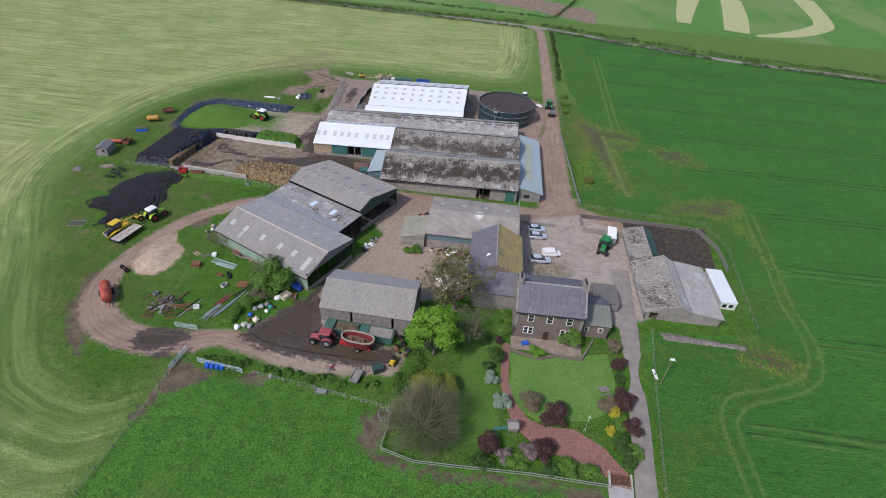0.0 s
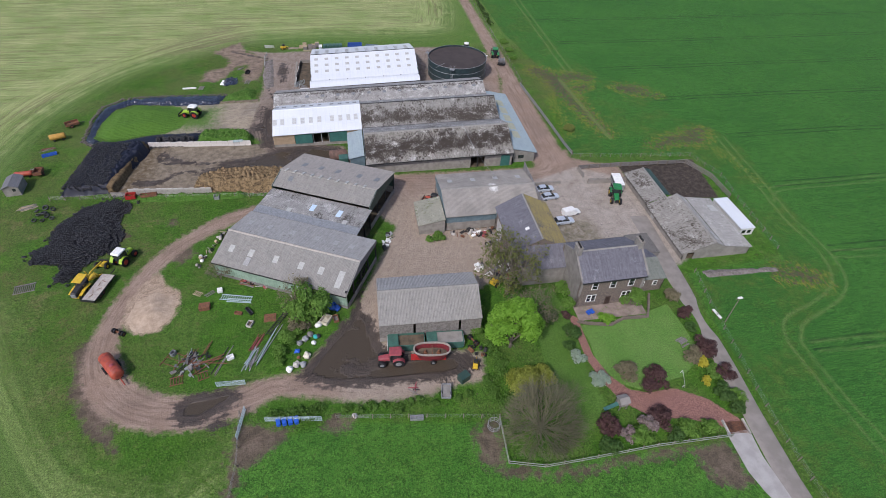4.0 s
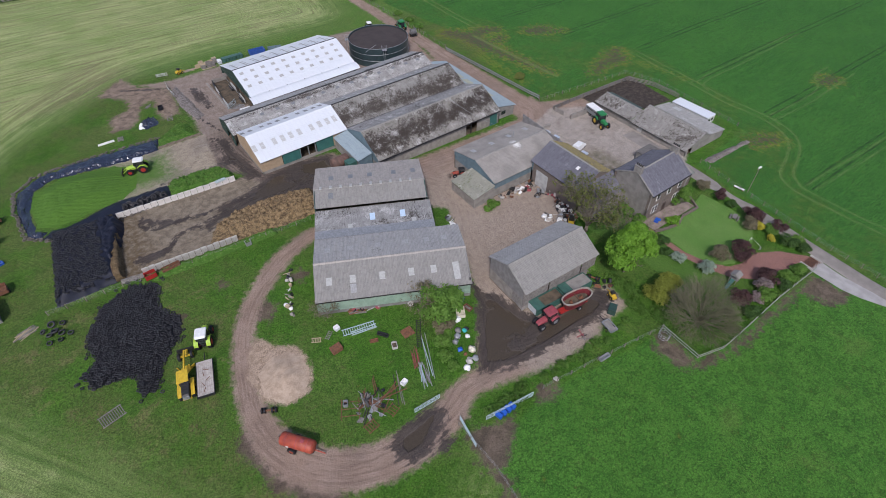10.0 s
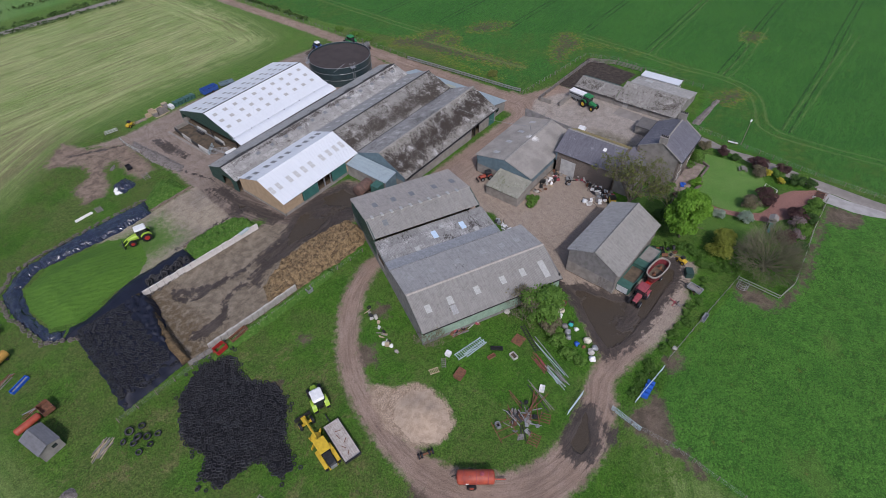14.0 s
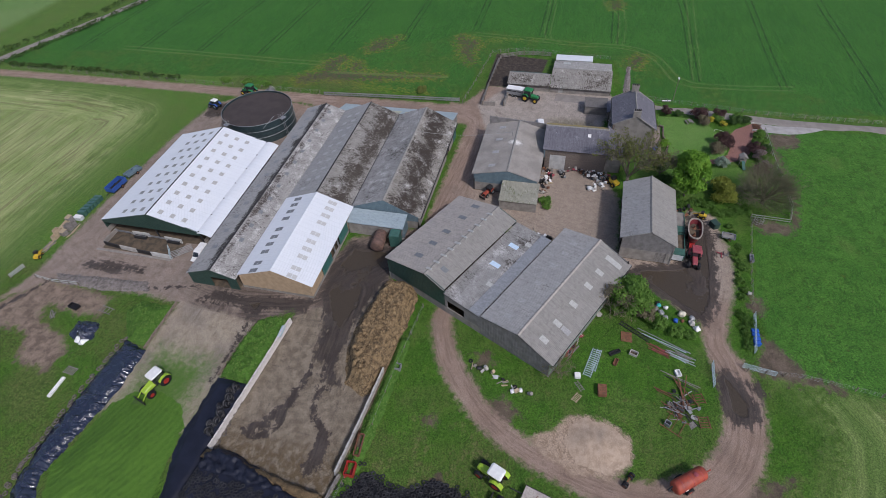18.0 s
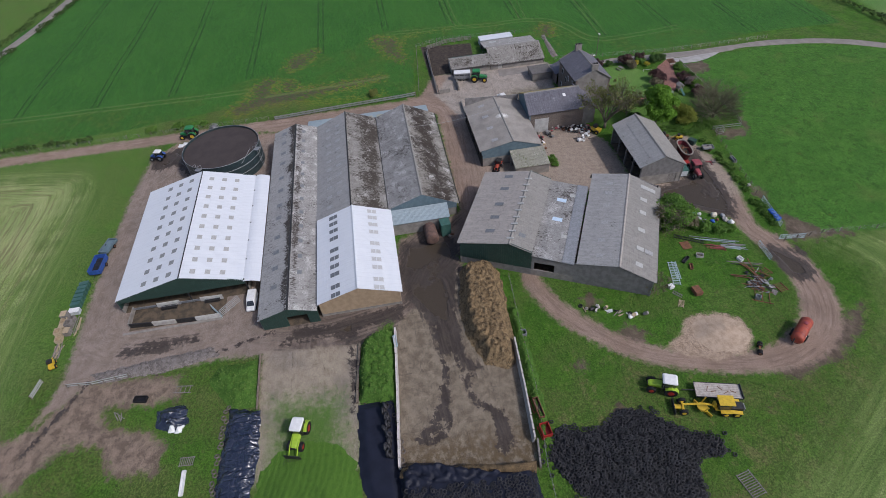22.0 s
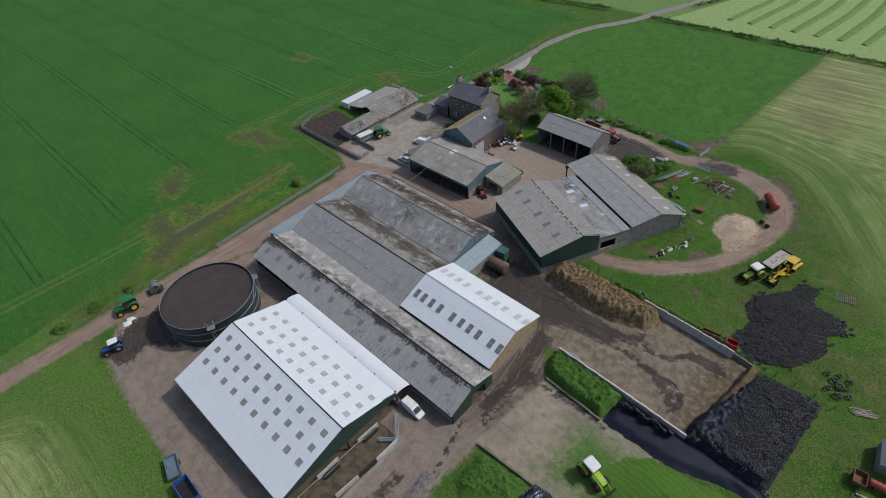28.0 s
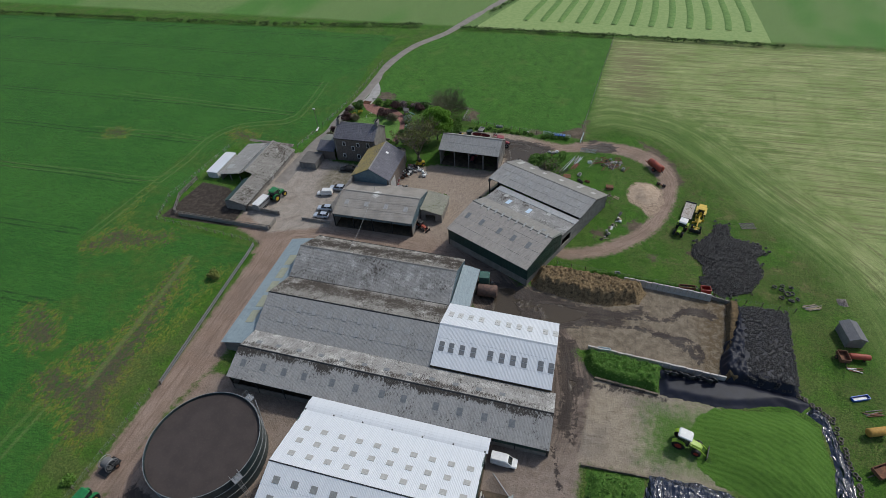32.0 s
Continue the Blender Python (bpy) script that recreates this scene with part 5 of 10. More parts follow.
def side_dairy():
    s = thing("dairy_lean_to", "lean-to dairy with pale blue steel roof and yellowed rooflights", "lean-to")
    a, b = (10.6, 3.9), (16.4, 2.6)
    m = Matrix(((0, 1, 0, 0), (1, 0, 0, 0), (0, 0, 1, 0), (0, 0, 0, 1)))
    bm = bmesh.new()
    sheet_roof(bm, 115.6, 146.6, a, b, rows=2)
    bmesh.ops.transform(bm, matrix=m, verts=bm.verts)
    bmesh.ops.reverse_faces(bm, faces=bm.faces)
    part("roof_slope", bm, BLUE_STEEL, s, "pale blue steel roof slope")
    old = plain("yellowed_rooflight", (0.37, 0.37, 0.27), (0.31, 0.31, 0.23), 2, 0.5)
    for k in range(5):
        bm = bmesh.new()
        on_slope(bm, 121.5 + k * 4.2, 124.7 + k * 4.2, 0.3, 0.62, a, b)
        bmesh.ops.transform(bm, matrix=m, verts=bm.verts)
        bmesh.ops.reverse_faces(bm, faces=bm.faces)
        part("rooflight", bm, old, s)
    wall(s, "end_wall", (10.7, 115.8), (16.2, 115.8), [(0, 3.8), (1, 2.5)], (None, 0), RENDER, holes=[(1.4, 2.8, 1.0, 2.0)])
    part("window", box(bmesh.new(), 12.1, 13.5, 115.86, 115.92, 1.0, 2.0), GLASS, s)
    wall(s, "side_wall", (16.2, 115.8), (16.2, 146.4), [(0, 2.45), (1, 2.45)], (None, 0), RENDER)
    wall(s, "end_wall", (16.2, 146.4), (10.7, 146.4), [(0, 2.5), (1, 3.8)], (None, 0), RENDER)


def west_lean_to():
    s = thing("plant_room", "low lean-to with stained pale blue steel roof", "lean-to")
    low, high = (-28.7, 3.05), (-25.0, 3.85)
    bm = bmesh.new()
    sheet_roof(bm, 116.9, 128.8, low, high, rows=2, over=0.0)
    bmesh.ops.transform(bm, matrix=Matrix(((0, 1, 0, 0), (1, 0, 0, 0), (0, 0, 1, 0), (0, 0, 0, 1))), verts=bm.verts)
    bmesh.ops.reverse_faces(bm, faces=bm.faces)
    part("roof_slope", bm, BLUE_STEEL, s, "pale blue steel roof slope")
    wall(s, "end_wall", (-25.0, 128.7), (-28.5, 128.7), [(0, 3.75), (1, 3.0)], (None, 0), BLOCK)
    wall(s, "side_wall", (-28.5, 128.7), (-28.5, 117.1), [(0, 2.98), (1, 2.98)], (None, 0), BLOCK)
    wall(s, "end_wall", (-28.5, 117.1), (-25.0, 117.1), [(0, 3.0), (1, 3.75)], (None, 0), BLUE_CLAD)


def triple_shed():
    s = thing("livestock_shed", "triple-span livestock shed with grey fibre-cement roofs and open ends", "shed", pose(-45, 97, 0, 0, 0, -26.4))
    CL, CR, CE, BV, AL, AR, AE = (20.6, 5.2), (11.1, 7.2), (7.2, 5.9), (7.0, 5.1), (-0.8, 4.6), (-8.3, 6.1), (-14.6, 3.7)
    f, bC, bB, bA = -3.2, 18.8, 19.2, 23.4
    roof(s, f, bC, CL, CR, CEMENT_WARM, "grey fibre-cement roof slope", rows=4)
    # South slope: base colour toned down against the direct sun.
    roof(s, f, bC, CR, CE, CEMENT, "grey fibre-cement roof slope", rows=2)
    roof(s, f, bB, BV, AL, SPECKLED, "lichen-speckled roof slope", rows=3, over=0.0)
    bm = bmesh.new()
    on_slope(bm, f, bB, 0.72, 0.98, BV, AL, 0.12)
    part("valley_gutter", bm, STEEL, s, "pale steel valley sheet")
    roof(s, f, bA, (AL[0] - 0.4, 5.0), AR, CEMENT_DARK, "dark grey roof slope", rows=3, over=0.1)
    # Colour lowered here too, since the sun lights this side harder.
    roof(s, f, bA, AR, AE, CEMENT, "grey fibre-cement roof slope", rows=3)
    ridge_cap(s, f, bC, *CR, CEMENT)
    ridge_cap(s, f, bA, *AR, CEMENT_WARM)
    for k in range(10):
        bm = bmesh.new()
        on_slope(bm, -2.0 + k * 1.97, -1.55 + k * 1.97, 0.93, 1.06, CL, CR, 0.1, 0.12)
        part("roof_vent", bm, SKYLIGHT_PALE, s)
    rooflights(s, [0.2, 4.1, 8.0, 12.9, 16.9], CL, CR, 0.46, 0.64, 0.95, SKYLIGHT_DARK)
    rooflights(s, [0.1], CR, CE, 0.3, 0.62, 0.95, SKYLIGHT_DARK)
    rooflights(s, [7.7, 13.5], BV, AL, 0.28, 0.52, 1.0, SKYLIGHT_BLUE)
    rooflights(s, [15.5, 3.4], BV, AL, 0.58, 0.8, 0.9, SKYLIGHT_PALE)
    rooflights(s, [-0.8, 3.2, 8.1, 13.1, 16.9, 20.1], (AL[0] - 0.4, 5.0), AR, 0.42, 0.6, 1.0, SKYLIGHT)
    rooflights(s, [-0.7, 3.3, 8.3, 13.3, 17.2], AR, AE, 0.42, 0.63, 1.0, SKYLIGHT_PALE)
    rooflights(s, [21.1], AR, AE, 0.4, 0.88, 1.1, SKYLIGHT_PALE)
    rooflights(s, [3.3], AR, AE, 0.66, 0.9, 1.0, SKYLIGHT)
    wC, w1 = CL[0] - CE[0], CL[0]
    profC = [(0, CL[1]), ((CL[0] - CR[0]) / wC, CR[1]), (1, CE[1])]
    wall(s, "gable_wall", (f + 0.1, 20.4), (f + 0.1, 6.8), profC, (SHEET_GREY, 1.6), GREEN_CLAD, board=0.4, label="dark green sheeted gable")
    wall(s, "end_wall", (f + 0.1, 6.8), (f + 0.1, -1.2), [(0, 5.0), (1, 4.3)], (BLOCK, 1.5), SHEET_GREY, holes=[(0.5, 4.2, 1.5, 3.4)])
    wA = AL[0] - AE[0]
    wall(s, "gable_wall", (f + 0.1, AL[0]), (f + 0.1, AE[0] + 0.1), [(0, 4.9), ((AL[0] - AR[0]) / wA, AR[1]), (1, AE[1])], (None, 0), SHEET_GREY, board=0.5)
    wall(s, "side_wall", (f, AE[0] + 0.1), (bA - 0.2, AE[0] + 0.1), [(0, 3.4), (1, 3.4)], (SHEET_GREY, 0.7), PALE_GREEN, board=0.5, label="faded pale green side sheeting")
    wall(s, "side_wall", (bC, 20.4), (f, 20.4), [(0, 4.5), (1, 4.5)], (BLOCK, 1.8), GREEN_CLAD, board=0.4)
    posts(s, "stanchion", [(bC - 0.2, v) for v in (20.3, 15.5, 11, 6.8)] + [(bB, 2.8)] + [(bA - 0.3, v) for v in (-1.2, -5, -8.2, -11.5, -14.3)], 4.4, DARK_STEEL)
    wall(s, "gable_wall", (bC, 6.9), (bC, 20.4), [(1 - a, z) for a, z in profC[::-1]], (None, 4.2), GREEN_CLAD)
    wall(s, "gable_wall", (bA - 0.1, AE[0]), (bA - 0.1, AL[0]), [(0, AE[1]), ((AR[0] - AE[0]) / wA, AR[1]), (1, 4.9)], (None, 4.0), SHEET_GREY)
    wall(s, "low_wall", (bC, 6.9), (bC, 20.4), [(0, 1.1), (1, 1.1)], (BLOCK, 1.1))
    wall(s, "low_wall", (bA - 0.1, -14.2), (bA - 0.1, -1.4), [(0, 0.9), (1, 0.9)], (BLOCK, 0.9))
    part("floor_bed", box(bmesh.new(), f + 0.3, bC, AE[0] + 0.3, CL[0] - 0.3, -0.1, 0.05), INSIDE, s)
    gutter(s, f, bA, AE[0] - 0.35, AE[1] - 0.1, DARK_STEEL)


def limed():
    """Warm fibre cement with one white splash of bird lime."""
    m = Nodes("bird_limed_fibre_cement")
    fine, big = m.noise(5.0, detail=6, rough=0.75), m.noise(0.3, detail=4)
    c = m.mix(m.step(big, 0.35, 0.65), (0.3, 0.278, 0.252), (0.225, 0.208, 0.19))
    c = m.mix(m.math("MULTIPLY", m.step(fine, 0.48, 0.66), 0.5), c, (0.15, 0.14, 0.127))
    x, y, z = m.xyz(m.coords())
    d = m.math("SQRT", m.math("ADD", m.math("POWER", m.math("SUBTRACT", x, 1.2), 2.0), m.math("MULTIPLY", m.math("POWER", m.math("ADD", y, 0.3), 2.0), 0.45)))
    c = m.mix(m.math("MULTIPLY", m.step(m.math("ADD", d, m.math("MULTIPLY", fine, 2.4)), 2.5, 1.5), 0.9), c, (0.66, 0.65, 0.63))
    return m.done(c, 0.85, fine, 0.35, 0.03, spec=0.3)


LIMED = limed()


def implement_shed():
    s = thing("implement_shed", "open-fronted implement shed with grey fibre-cement roof", "shed", pose(0, 99, 0))
    N, R, S = (7.3, 4.3), (-0.1, 5.9), (-6.6, 3.9)
    u0, u1 = -10.0, 10.3
    roof(s, u0, u1, N, R, LIMED, "grey fibre-cement roof slope with a white bird-lime splash")
    roof(s, u0, u1, R, S, LIMED, "grey fibre-cement roof slope with a white bird-lime splash")
    ridge_cap(s, u0, u1, *R, CEMENT)
    rooflights(s, spread(u0, u1, 4), N, R, 0.4, 0.6, 1.0, SKYLIGHT)
    prof = [(0, N[1]), ((N[0] - R[0]) / (N[0] - S[0]), R[1]), (1, S[1])]
    wall(s, "gable_wall", (u0 + 0.1, N[0] - 0.1), (u0 + 0.1, S[0] + 0.1), prof, (BLOCK, 2.2), BLUE_CLAD, board=0.4)
    wall(s, "parapet_wall", (u1 + 0.1, S[0] + 0.1), (u1 + 0.1, N[0] - 0.1), [(0, 5.6), (1, 6.5)], (BLOCK, 2.2), SHEET_GREY, thick=0.25, label="dark weathered parapet gable")
    wall(s, "side_wall", (u0, S[0] + 0.1), (u1, S[0] + 0.1), [(0, 3.8), (1, 3.8)], (BLOCK, 2.0), BLUE_CLAD, board=0.4)
    wall(s, "side_wall", (u1, N[0] - 0.1), (u0, N[0] - 0.1), [(0, 4.3), (1, 4.3)], (None, 3.2), BLUE_CLAD, board=0.4)
    posts(s, "stanchion", [(u0 + 0.2 + i * 5.0, N[0] - 0.2) for i in range(5)], 4.3, DARK_STEEL)
    part("floor_bed", box(bmesh.new(), u0, u1, S[0], N[0], -0.1, 0.03), INSIDE, s)
    p = thing("lean_to", "small lean-to with lichen-covered sheet roof", "lean-to", pose(-12.8, 95.8, 0, 0, 0, 90))
    bm = bmesh.new()
    sheet_roof(bm, -4.0, 4.0, (2.8, 2.4), (-2.7, 3.5), rows=2, over=0.1)
    part("roof_slope", bm, roofing("lichened_sheet", (0.3, 0.29, 0.24), (0.2, 0.2, 0.16), moss=(0.1, 0.12, 0.05), moss_at=0.62, pale_at=0.58, pale=(0.46, 0.44, 0.4)), p)
    wall(p, "side_wall", (3.9, 2.7), (-3.9, 2.7), [(0, 2.35), (1, 2.35)], (None, 0), BLOCK)
    wall(p, "end_wall", (-3.9, 2.7), (-3.9, -2.6), [(0, 2.35), (1, 3.4)], (None, 0), BLOCK)
    wall(p, "end_wall", (3.9, -2.6), (3.9, 2.7), [(0, 3.4), (1, 2.35)], (None, 0), BLOCK, holes=[(1.2, 3.6, -1, 2.0)])


def cart_shed():
    s = thing("cart_shed", "open-fronted cart shed with weathered boarding and grey roof", "shed", pose(-16.3, 69.9, 0, 0, 0, -2.0))
    N, R, S = (5.0, 5.2), (0.2, 7.3), (-4.6, 4.7)
    u0, u1 = -9.2, 7.8
    roof(s, u0, u1, N, R, CEMENT_DARK, "dark grey roof slope", rows=2)
    # Sunlit south slope takes the cement colour darkened against the sun.
    roof(s, u0, u1, R, S, CEMENT, "grey fibre-cement roof slope", rows=3)
    ridge_cap(s, u0, u1, *R, CEMENT)
    prof = [(0, N[1]), ((N[0] - R[0]) / (N[0] - S[0]), R[1]), (1, S[1])]
    wall(s, "gable_wall", (u0 + 0.1, 4.8), (u0 + 0.1, -4.4), prof, (BLOCK, 2.6), SHEET_GREY, board=0.4, holes=[(6.3, 8.2, -1, 2.5)])
    part("door", box(bmesh.new(), u0 + 0.2, u0 + 0.28, -3.4, -1.5, 0, 2.5), OLD_TIMBER, s)
    wall(s, "gable_wall", (u1 - 0.1, -4.4), (u1 - 0.1, 4.8), [(1 - a, z) for a, z in prof[::-1]], (BLOCK, 2.6), SHEET_GREY, board=0.4)
    wall(s, "side_wall", (u0, -4.5), (u1, -4.5), [(0, 4.5), (1, 4.5)], (BLOCK, 1.0), OLD_TIMBER, holes=[(5.6, 6.0, 1.4, 4.4), (13.2, 13.6, 1.4, 4.4)], board=0.3)
    posts(s, "stanchion", [(u0 + 0.3 + i * 4.1, 4.7) for i in range(5)], 4.8, OLD_TIMBER, 0.3)
    part("floor_bed", box(bmesh.new(), u0, u1, -4.3, 4.8, -0.1, 0.03), INSIDE, s)


def stone_barn():
    m = pose(5.5, 86, 0, 0, 0, 90)
    s = thing("stone_barn", "slate-roofed stone barn with orange lichen on its sunless slope", "barn", m)
    W, R, E = (5.2, 5.4), (0, 8.3), (-5.2, 5.6)
    u0, u1 = -7.5, 6.4
    for a, b, mat, lab in ((W, R, SLATE, "blue-grey slate slope"), (R, E, LICHEN_SLATE, "slate slope with orange lichen")):
        roof(s, u0, u1, a, b, mat, lab, pitch=0.6, amp=0.008, rows=9, over=0.2)
    ridge_cap(s, u0, u1, *R, CEMENT, 0.2)
    bm = bmesh.new()
    on_slope(bm, -3.7, -3.0, 0.62, 0.75, W, R, 0.07)
    part("rooflight", bm, WHITE, s)
    wall(s, "gable_wall", (u1 - 0.2, -5), (u1 - 0.2, 5), [(0, E[1]), (0.5, R[1]), (1, W[1])], (BLUE_CLAD, 3.0), BLUE_CLAD, thick=0.4)
    wall(s, "gable_wall", (u0, 5), (u0, -5), [(0, W[1]), (0.5, R[1]), (1, E[1])], (STONE, 3.0), STONE, thick=0.4)
    wall(s, "side_wall", (u1 - 0.2, 5), (u0, 5), [(0, 5.3), (1, 5.3)], (STONE, 3), STONE, thick=0.45, holes=[(1.5, 5.0, -1, 3.8)])
    wall(s, "side_wall", (u0, -5), (u1 - 0.2, -5), [(0, 5.5), (1, 5.5)], (STONE, 3), STONE, thick=0.45)
    part("door", box(bmesh.new(), u1 - 5.2, u1 - 1.7, 4.9, 5.02, 0, 3.8), plain("off_white_sheet_door", (0.45, 0.45, 0.44), (0.36, 0.36, 0.35), 1, 0.6), s, "off-white sheeted barn door")
    l = thing("link_building", "slate-roofed link between the barn and the farmhouse", "outbuilding", pose(4.6, 75.6, 0))
    roof(l, -3.4, 5.2, (-0.6, 4.2), (3.0, 6.8), SLATE, "blue-grey slate slope", pitch=0.6, amp=0.008, rows=6, over=0.2)
    wall(l, "side_wall", (-3.3, -0.5), (5.1, -0.5), [(0, 4.1), (1, 4.1)], (RENDER, 2), RENDER)
    wall(l, "gable_wall", (-3.3, 2.8), (-3.3, -0.5), [(0, 6.6), (1, 4.1)], (RENDER, 2), RENDER)
    wall(l, "gable_wall", (5.1, -0.5), (5.1, 2.8), [(0, 4.1), (1, 6.6)], (RENDER, 2), RENDER)


def sash(parent, x, y, z, w, h, double=False):
    """A white sash window standing proud of the wall that faces -y."""
    win = part("window", box(bmesh.new(), x - w / 2, x + w / 2, y - 0.06, y + 0.02, z, z + h), WHITE, parent, "white-framed sash window")
    for i in range(2 if double else 1):
        pw = w / (2 if double else 1)
        x0 = x - w / 2 + pw * i
        for z0, z1 in ((z + 0.1, z + h / 2 - 0.04), (z + h / 2 + 0.04, z + h - 0.1)):
            part("pane", box(bmesh.new(), x0 + 0.12, x0 + pw - 0.12, y - 0.072, y - 0.05, z0, z1), GLASS, win)
    part("sill", box(bmesh.new(), x - w / 2 - 0.1, x + w / 2 + 0.1, y - 0.16, y + 0.02, z - 0.12, z), RENDER, win)


def farmhouse():
    s = thing("farmhouse", "two-storey dark stone farmhouse with slate roof and white sash windows", "house", pose(15.6, 72.4, 0, 0, 0, 1.0))
    F, R, B = (-4.0, 6.8), (0.6, 9.8), (5.4, 7.4)
    u0, u1 = -6.1, 6.1
    for a, b in ((F, R), (R, B)):
        roof(s, u0, u1, a, b, SLATE, "blue-grey slate slope", pitch=0.6, amp=0.008, rows=10, over=0.25)
    ridge_cap(s, u0, u1, *R, CEMENT, 0.2)
    prof = [(0, F[1]), (0.49, R[1]), (1, B[1])]
    wall(s, "front_wall", (u0, -3.8), (u1, -3.8), [(0, 6.7), (1, 6.7)], (STONE, 3), STONE, thick=0.5)
    wall(s, "back_wall", (u1, 5.4), (u0, 5.4), [(0, 7.3), (1, 7.3)], (STONE, 3), STONE, thick=0.5)
    wall(s, "gable_wall", (u1, -3.8), (u1, 5.4), prof, (RENDER, 3), RENDER, thick=0.5)
    wall(s, "gable_wall", (u0, 5.4), (u0, -3.8), [(1 - a, z) for a, z in prof[::-1]], (RENDER, 3), RENDER, thick=0.5)
    for u, z in ((u0 + 0.35, 9.7), (u1 - 0.35, 9.7)):
        ch = part("chimney", box(bmesh.new(), u - 0.4, u + 0.4, 0.7 - 0.8, 0.7 + 0.8, z - 1.2, z + 1.3), RENDER, s)
        part("chimney_cap", box(bmesh.new(), u - 0.47, u + 0.47, 0.7 - 0.87, 0.7 + 0.87, z + 1.3, z + 1.42), BLOCK, ch)
        for k in range(4):
            part("chimney_pot", lathe(bmesh.new(), [(0.13, z + 1.42), (0.16, z + 1.5), (0.11, z + 1.85)], 10, Matrix.Translation((u, 0.1 + k * 0.4, 0))), DARK_STEEL, ch)
    for u in (u0 - 0.05, u1 + 0.05):
        bm = bmesh.new()
        for a, b in ((F, R), (R, B)):
            on_slope(bm, u - 0.16, u + 0.16, 0, 1, a, b, 0.02, 0.16)
        part("verge_coping", bm, RENDER, s)
    sash(s, -3.3, -3.8, 4.4, 1.15, 1.65)
    sash(s, 0.1, -3.8, 4.4, 1.15, 1.65)
    sash(s, 3.6, -3.8, 4.4, 1.15, 1.65)
    sash(s, -3.4, -3.8, 1.3, 1.8, 1.65, True)
    sash(s, 3.3, -3.8, 1.3, 1.8, 1.65, True)
    d = part("front_door", box(bmesh.new(), -0.5, 0.5, -3.86, -3.78, 0, 2.1), plain("dark_brown_door", (0.05, 0.03, 0.025), rough=0.5), s)
    part("door_frame", box(bmesh.new(), -0.65, 0.65, -3.84, -3.79, -0.05, 2.35), STONE, d)
    for x, z, h in ((-4, 5.0, 1.4), (-1, 5.0, 1.2), (0.6, 3.7, 1.4), (3.2, 5.0, 1.3), (-3.6, 1.2, 1.4), (-0.8, 1.2, 1.3), (3.6, 1.2, 1.2)):
        w = part("window", box(bmesh.new(), x - 0.45, x + 0.45, 5.39, 5.46, z, z + h), WHITE, s, "white-framed sash window")
        part("pane", box(bmesh.new(), x - 0.34, x + 0.34, 5.45, 5.48, z + 0.1, z + h - 0.1), GLASS, w)
    gutter(s, u0, u1, F[0] - 0.3, F[1] - 0.05, DARK_STEEL)
    gutter(s, u0, u1, B[0] + 0.3, B[1] - 0.05, DARK_STEEL)
    x = thing("house_extension", "single-storey slate-roofed stone extension of the farmhouse", "extension", pose(25.1, 73.2, 0))
    roof(x, -3.0, 2.4, (-2.6, 3.5), (1.8, 4.4), FELT, "", pitch=0.6, amp=0.008, rows=6)
    wall(x, "front_wall", (-3.0, -2.5), (2.3, -2.5), [(0, 3.3), (1, 3.3)], (STONE, 2), STONE)
    wall(x, "side_wall", (2.3, -2.5), (2.3, 5), [(0, 3.3), (0.55, 4.3), (1, 3.0)], (STONE, 2), STONE)
    wall(x, "back_wall", (2.3, 5), (-3, 5), [(0, 3.0), (1, 3.0)], (STONE, 2), STONE)
    roof(x, -3.0, 2.4, (1.8, 4.4), (5.1, 3.1), SLATE, "", rows=2)
    sash(x, -1.9, -2.5, 1.5, 0.8, 1.1)
    sash(x, 0.6, -2.5, 1.5, 0.9, 1.1)


def garage():
    s = thing("garage", "small flat-roofed rendered garage beside the house", "garage", pose(28.05, 81.2, 0, 0, 0, 1))
    part("roof", box(bmesh.new(), -2.5, 2.5, -2.95, 2.95, 2.0, 2.16), roofing("felt_roof", (0.17, 0.16, 0.15), (0.11, 0.1, 0.095), moss_at=0.68, pale_at=0.7), s)
    wall(s, "back_wall", (-2.4, -2.8), (2.4, -2.8), [(0, 2.0), (1, 2.0)], (RENDER, 1), RENDER)
    wall(s, "side_wall", (2.4, -2.8), (2.4, 2.8), [(0, 2.0), (1, 2.0)], (RENDER, 1), RENDER)
    wall(s, "front_wall", (2.4, 2.8), (-2.4, 2.8), [(0, 2.0), (1, 2.0)], (RENDER, 1), RENDER, holes=[(0.8, 3.4, -1, 1.8)])
    wall(s, "side_wall", (-2.4, 2.8), (-2.4, -2.8), [(0, 2.0), (1, 2.0)], (RENDER, 1), RENDER)
    part("garage_door", box(bmesh.new(), -1.0, 1.6, 2.62, 2.7, 0, 1.8), SHEET_GREY, s)


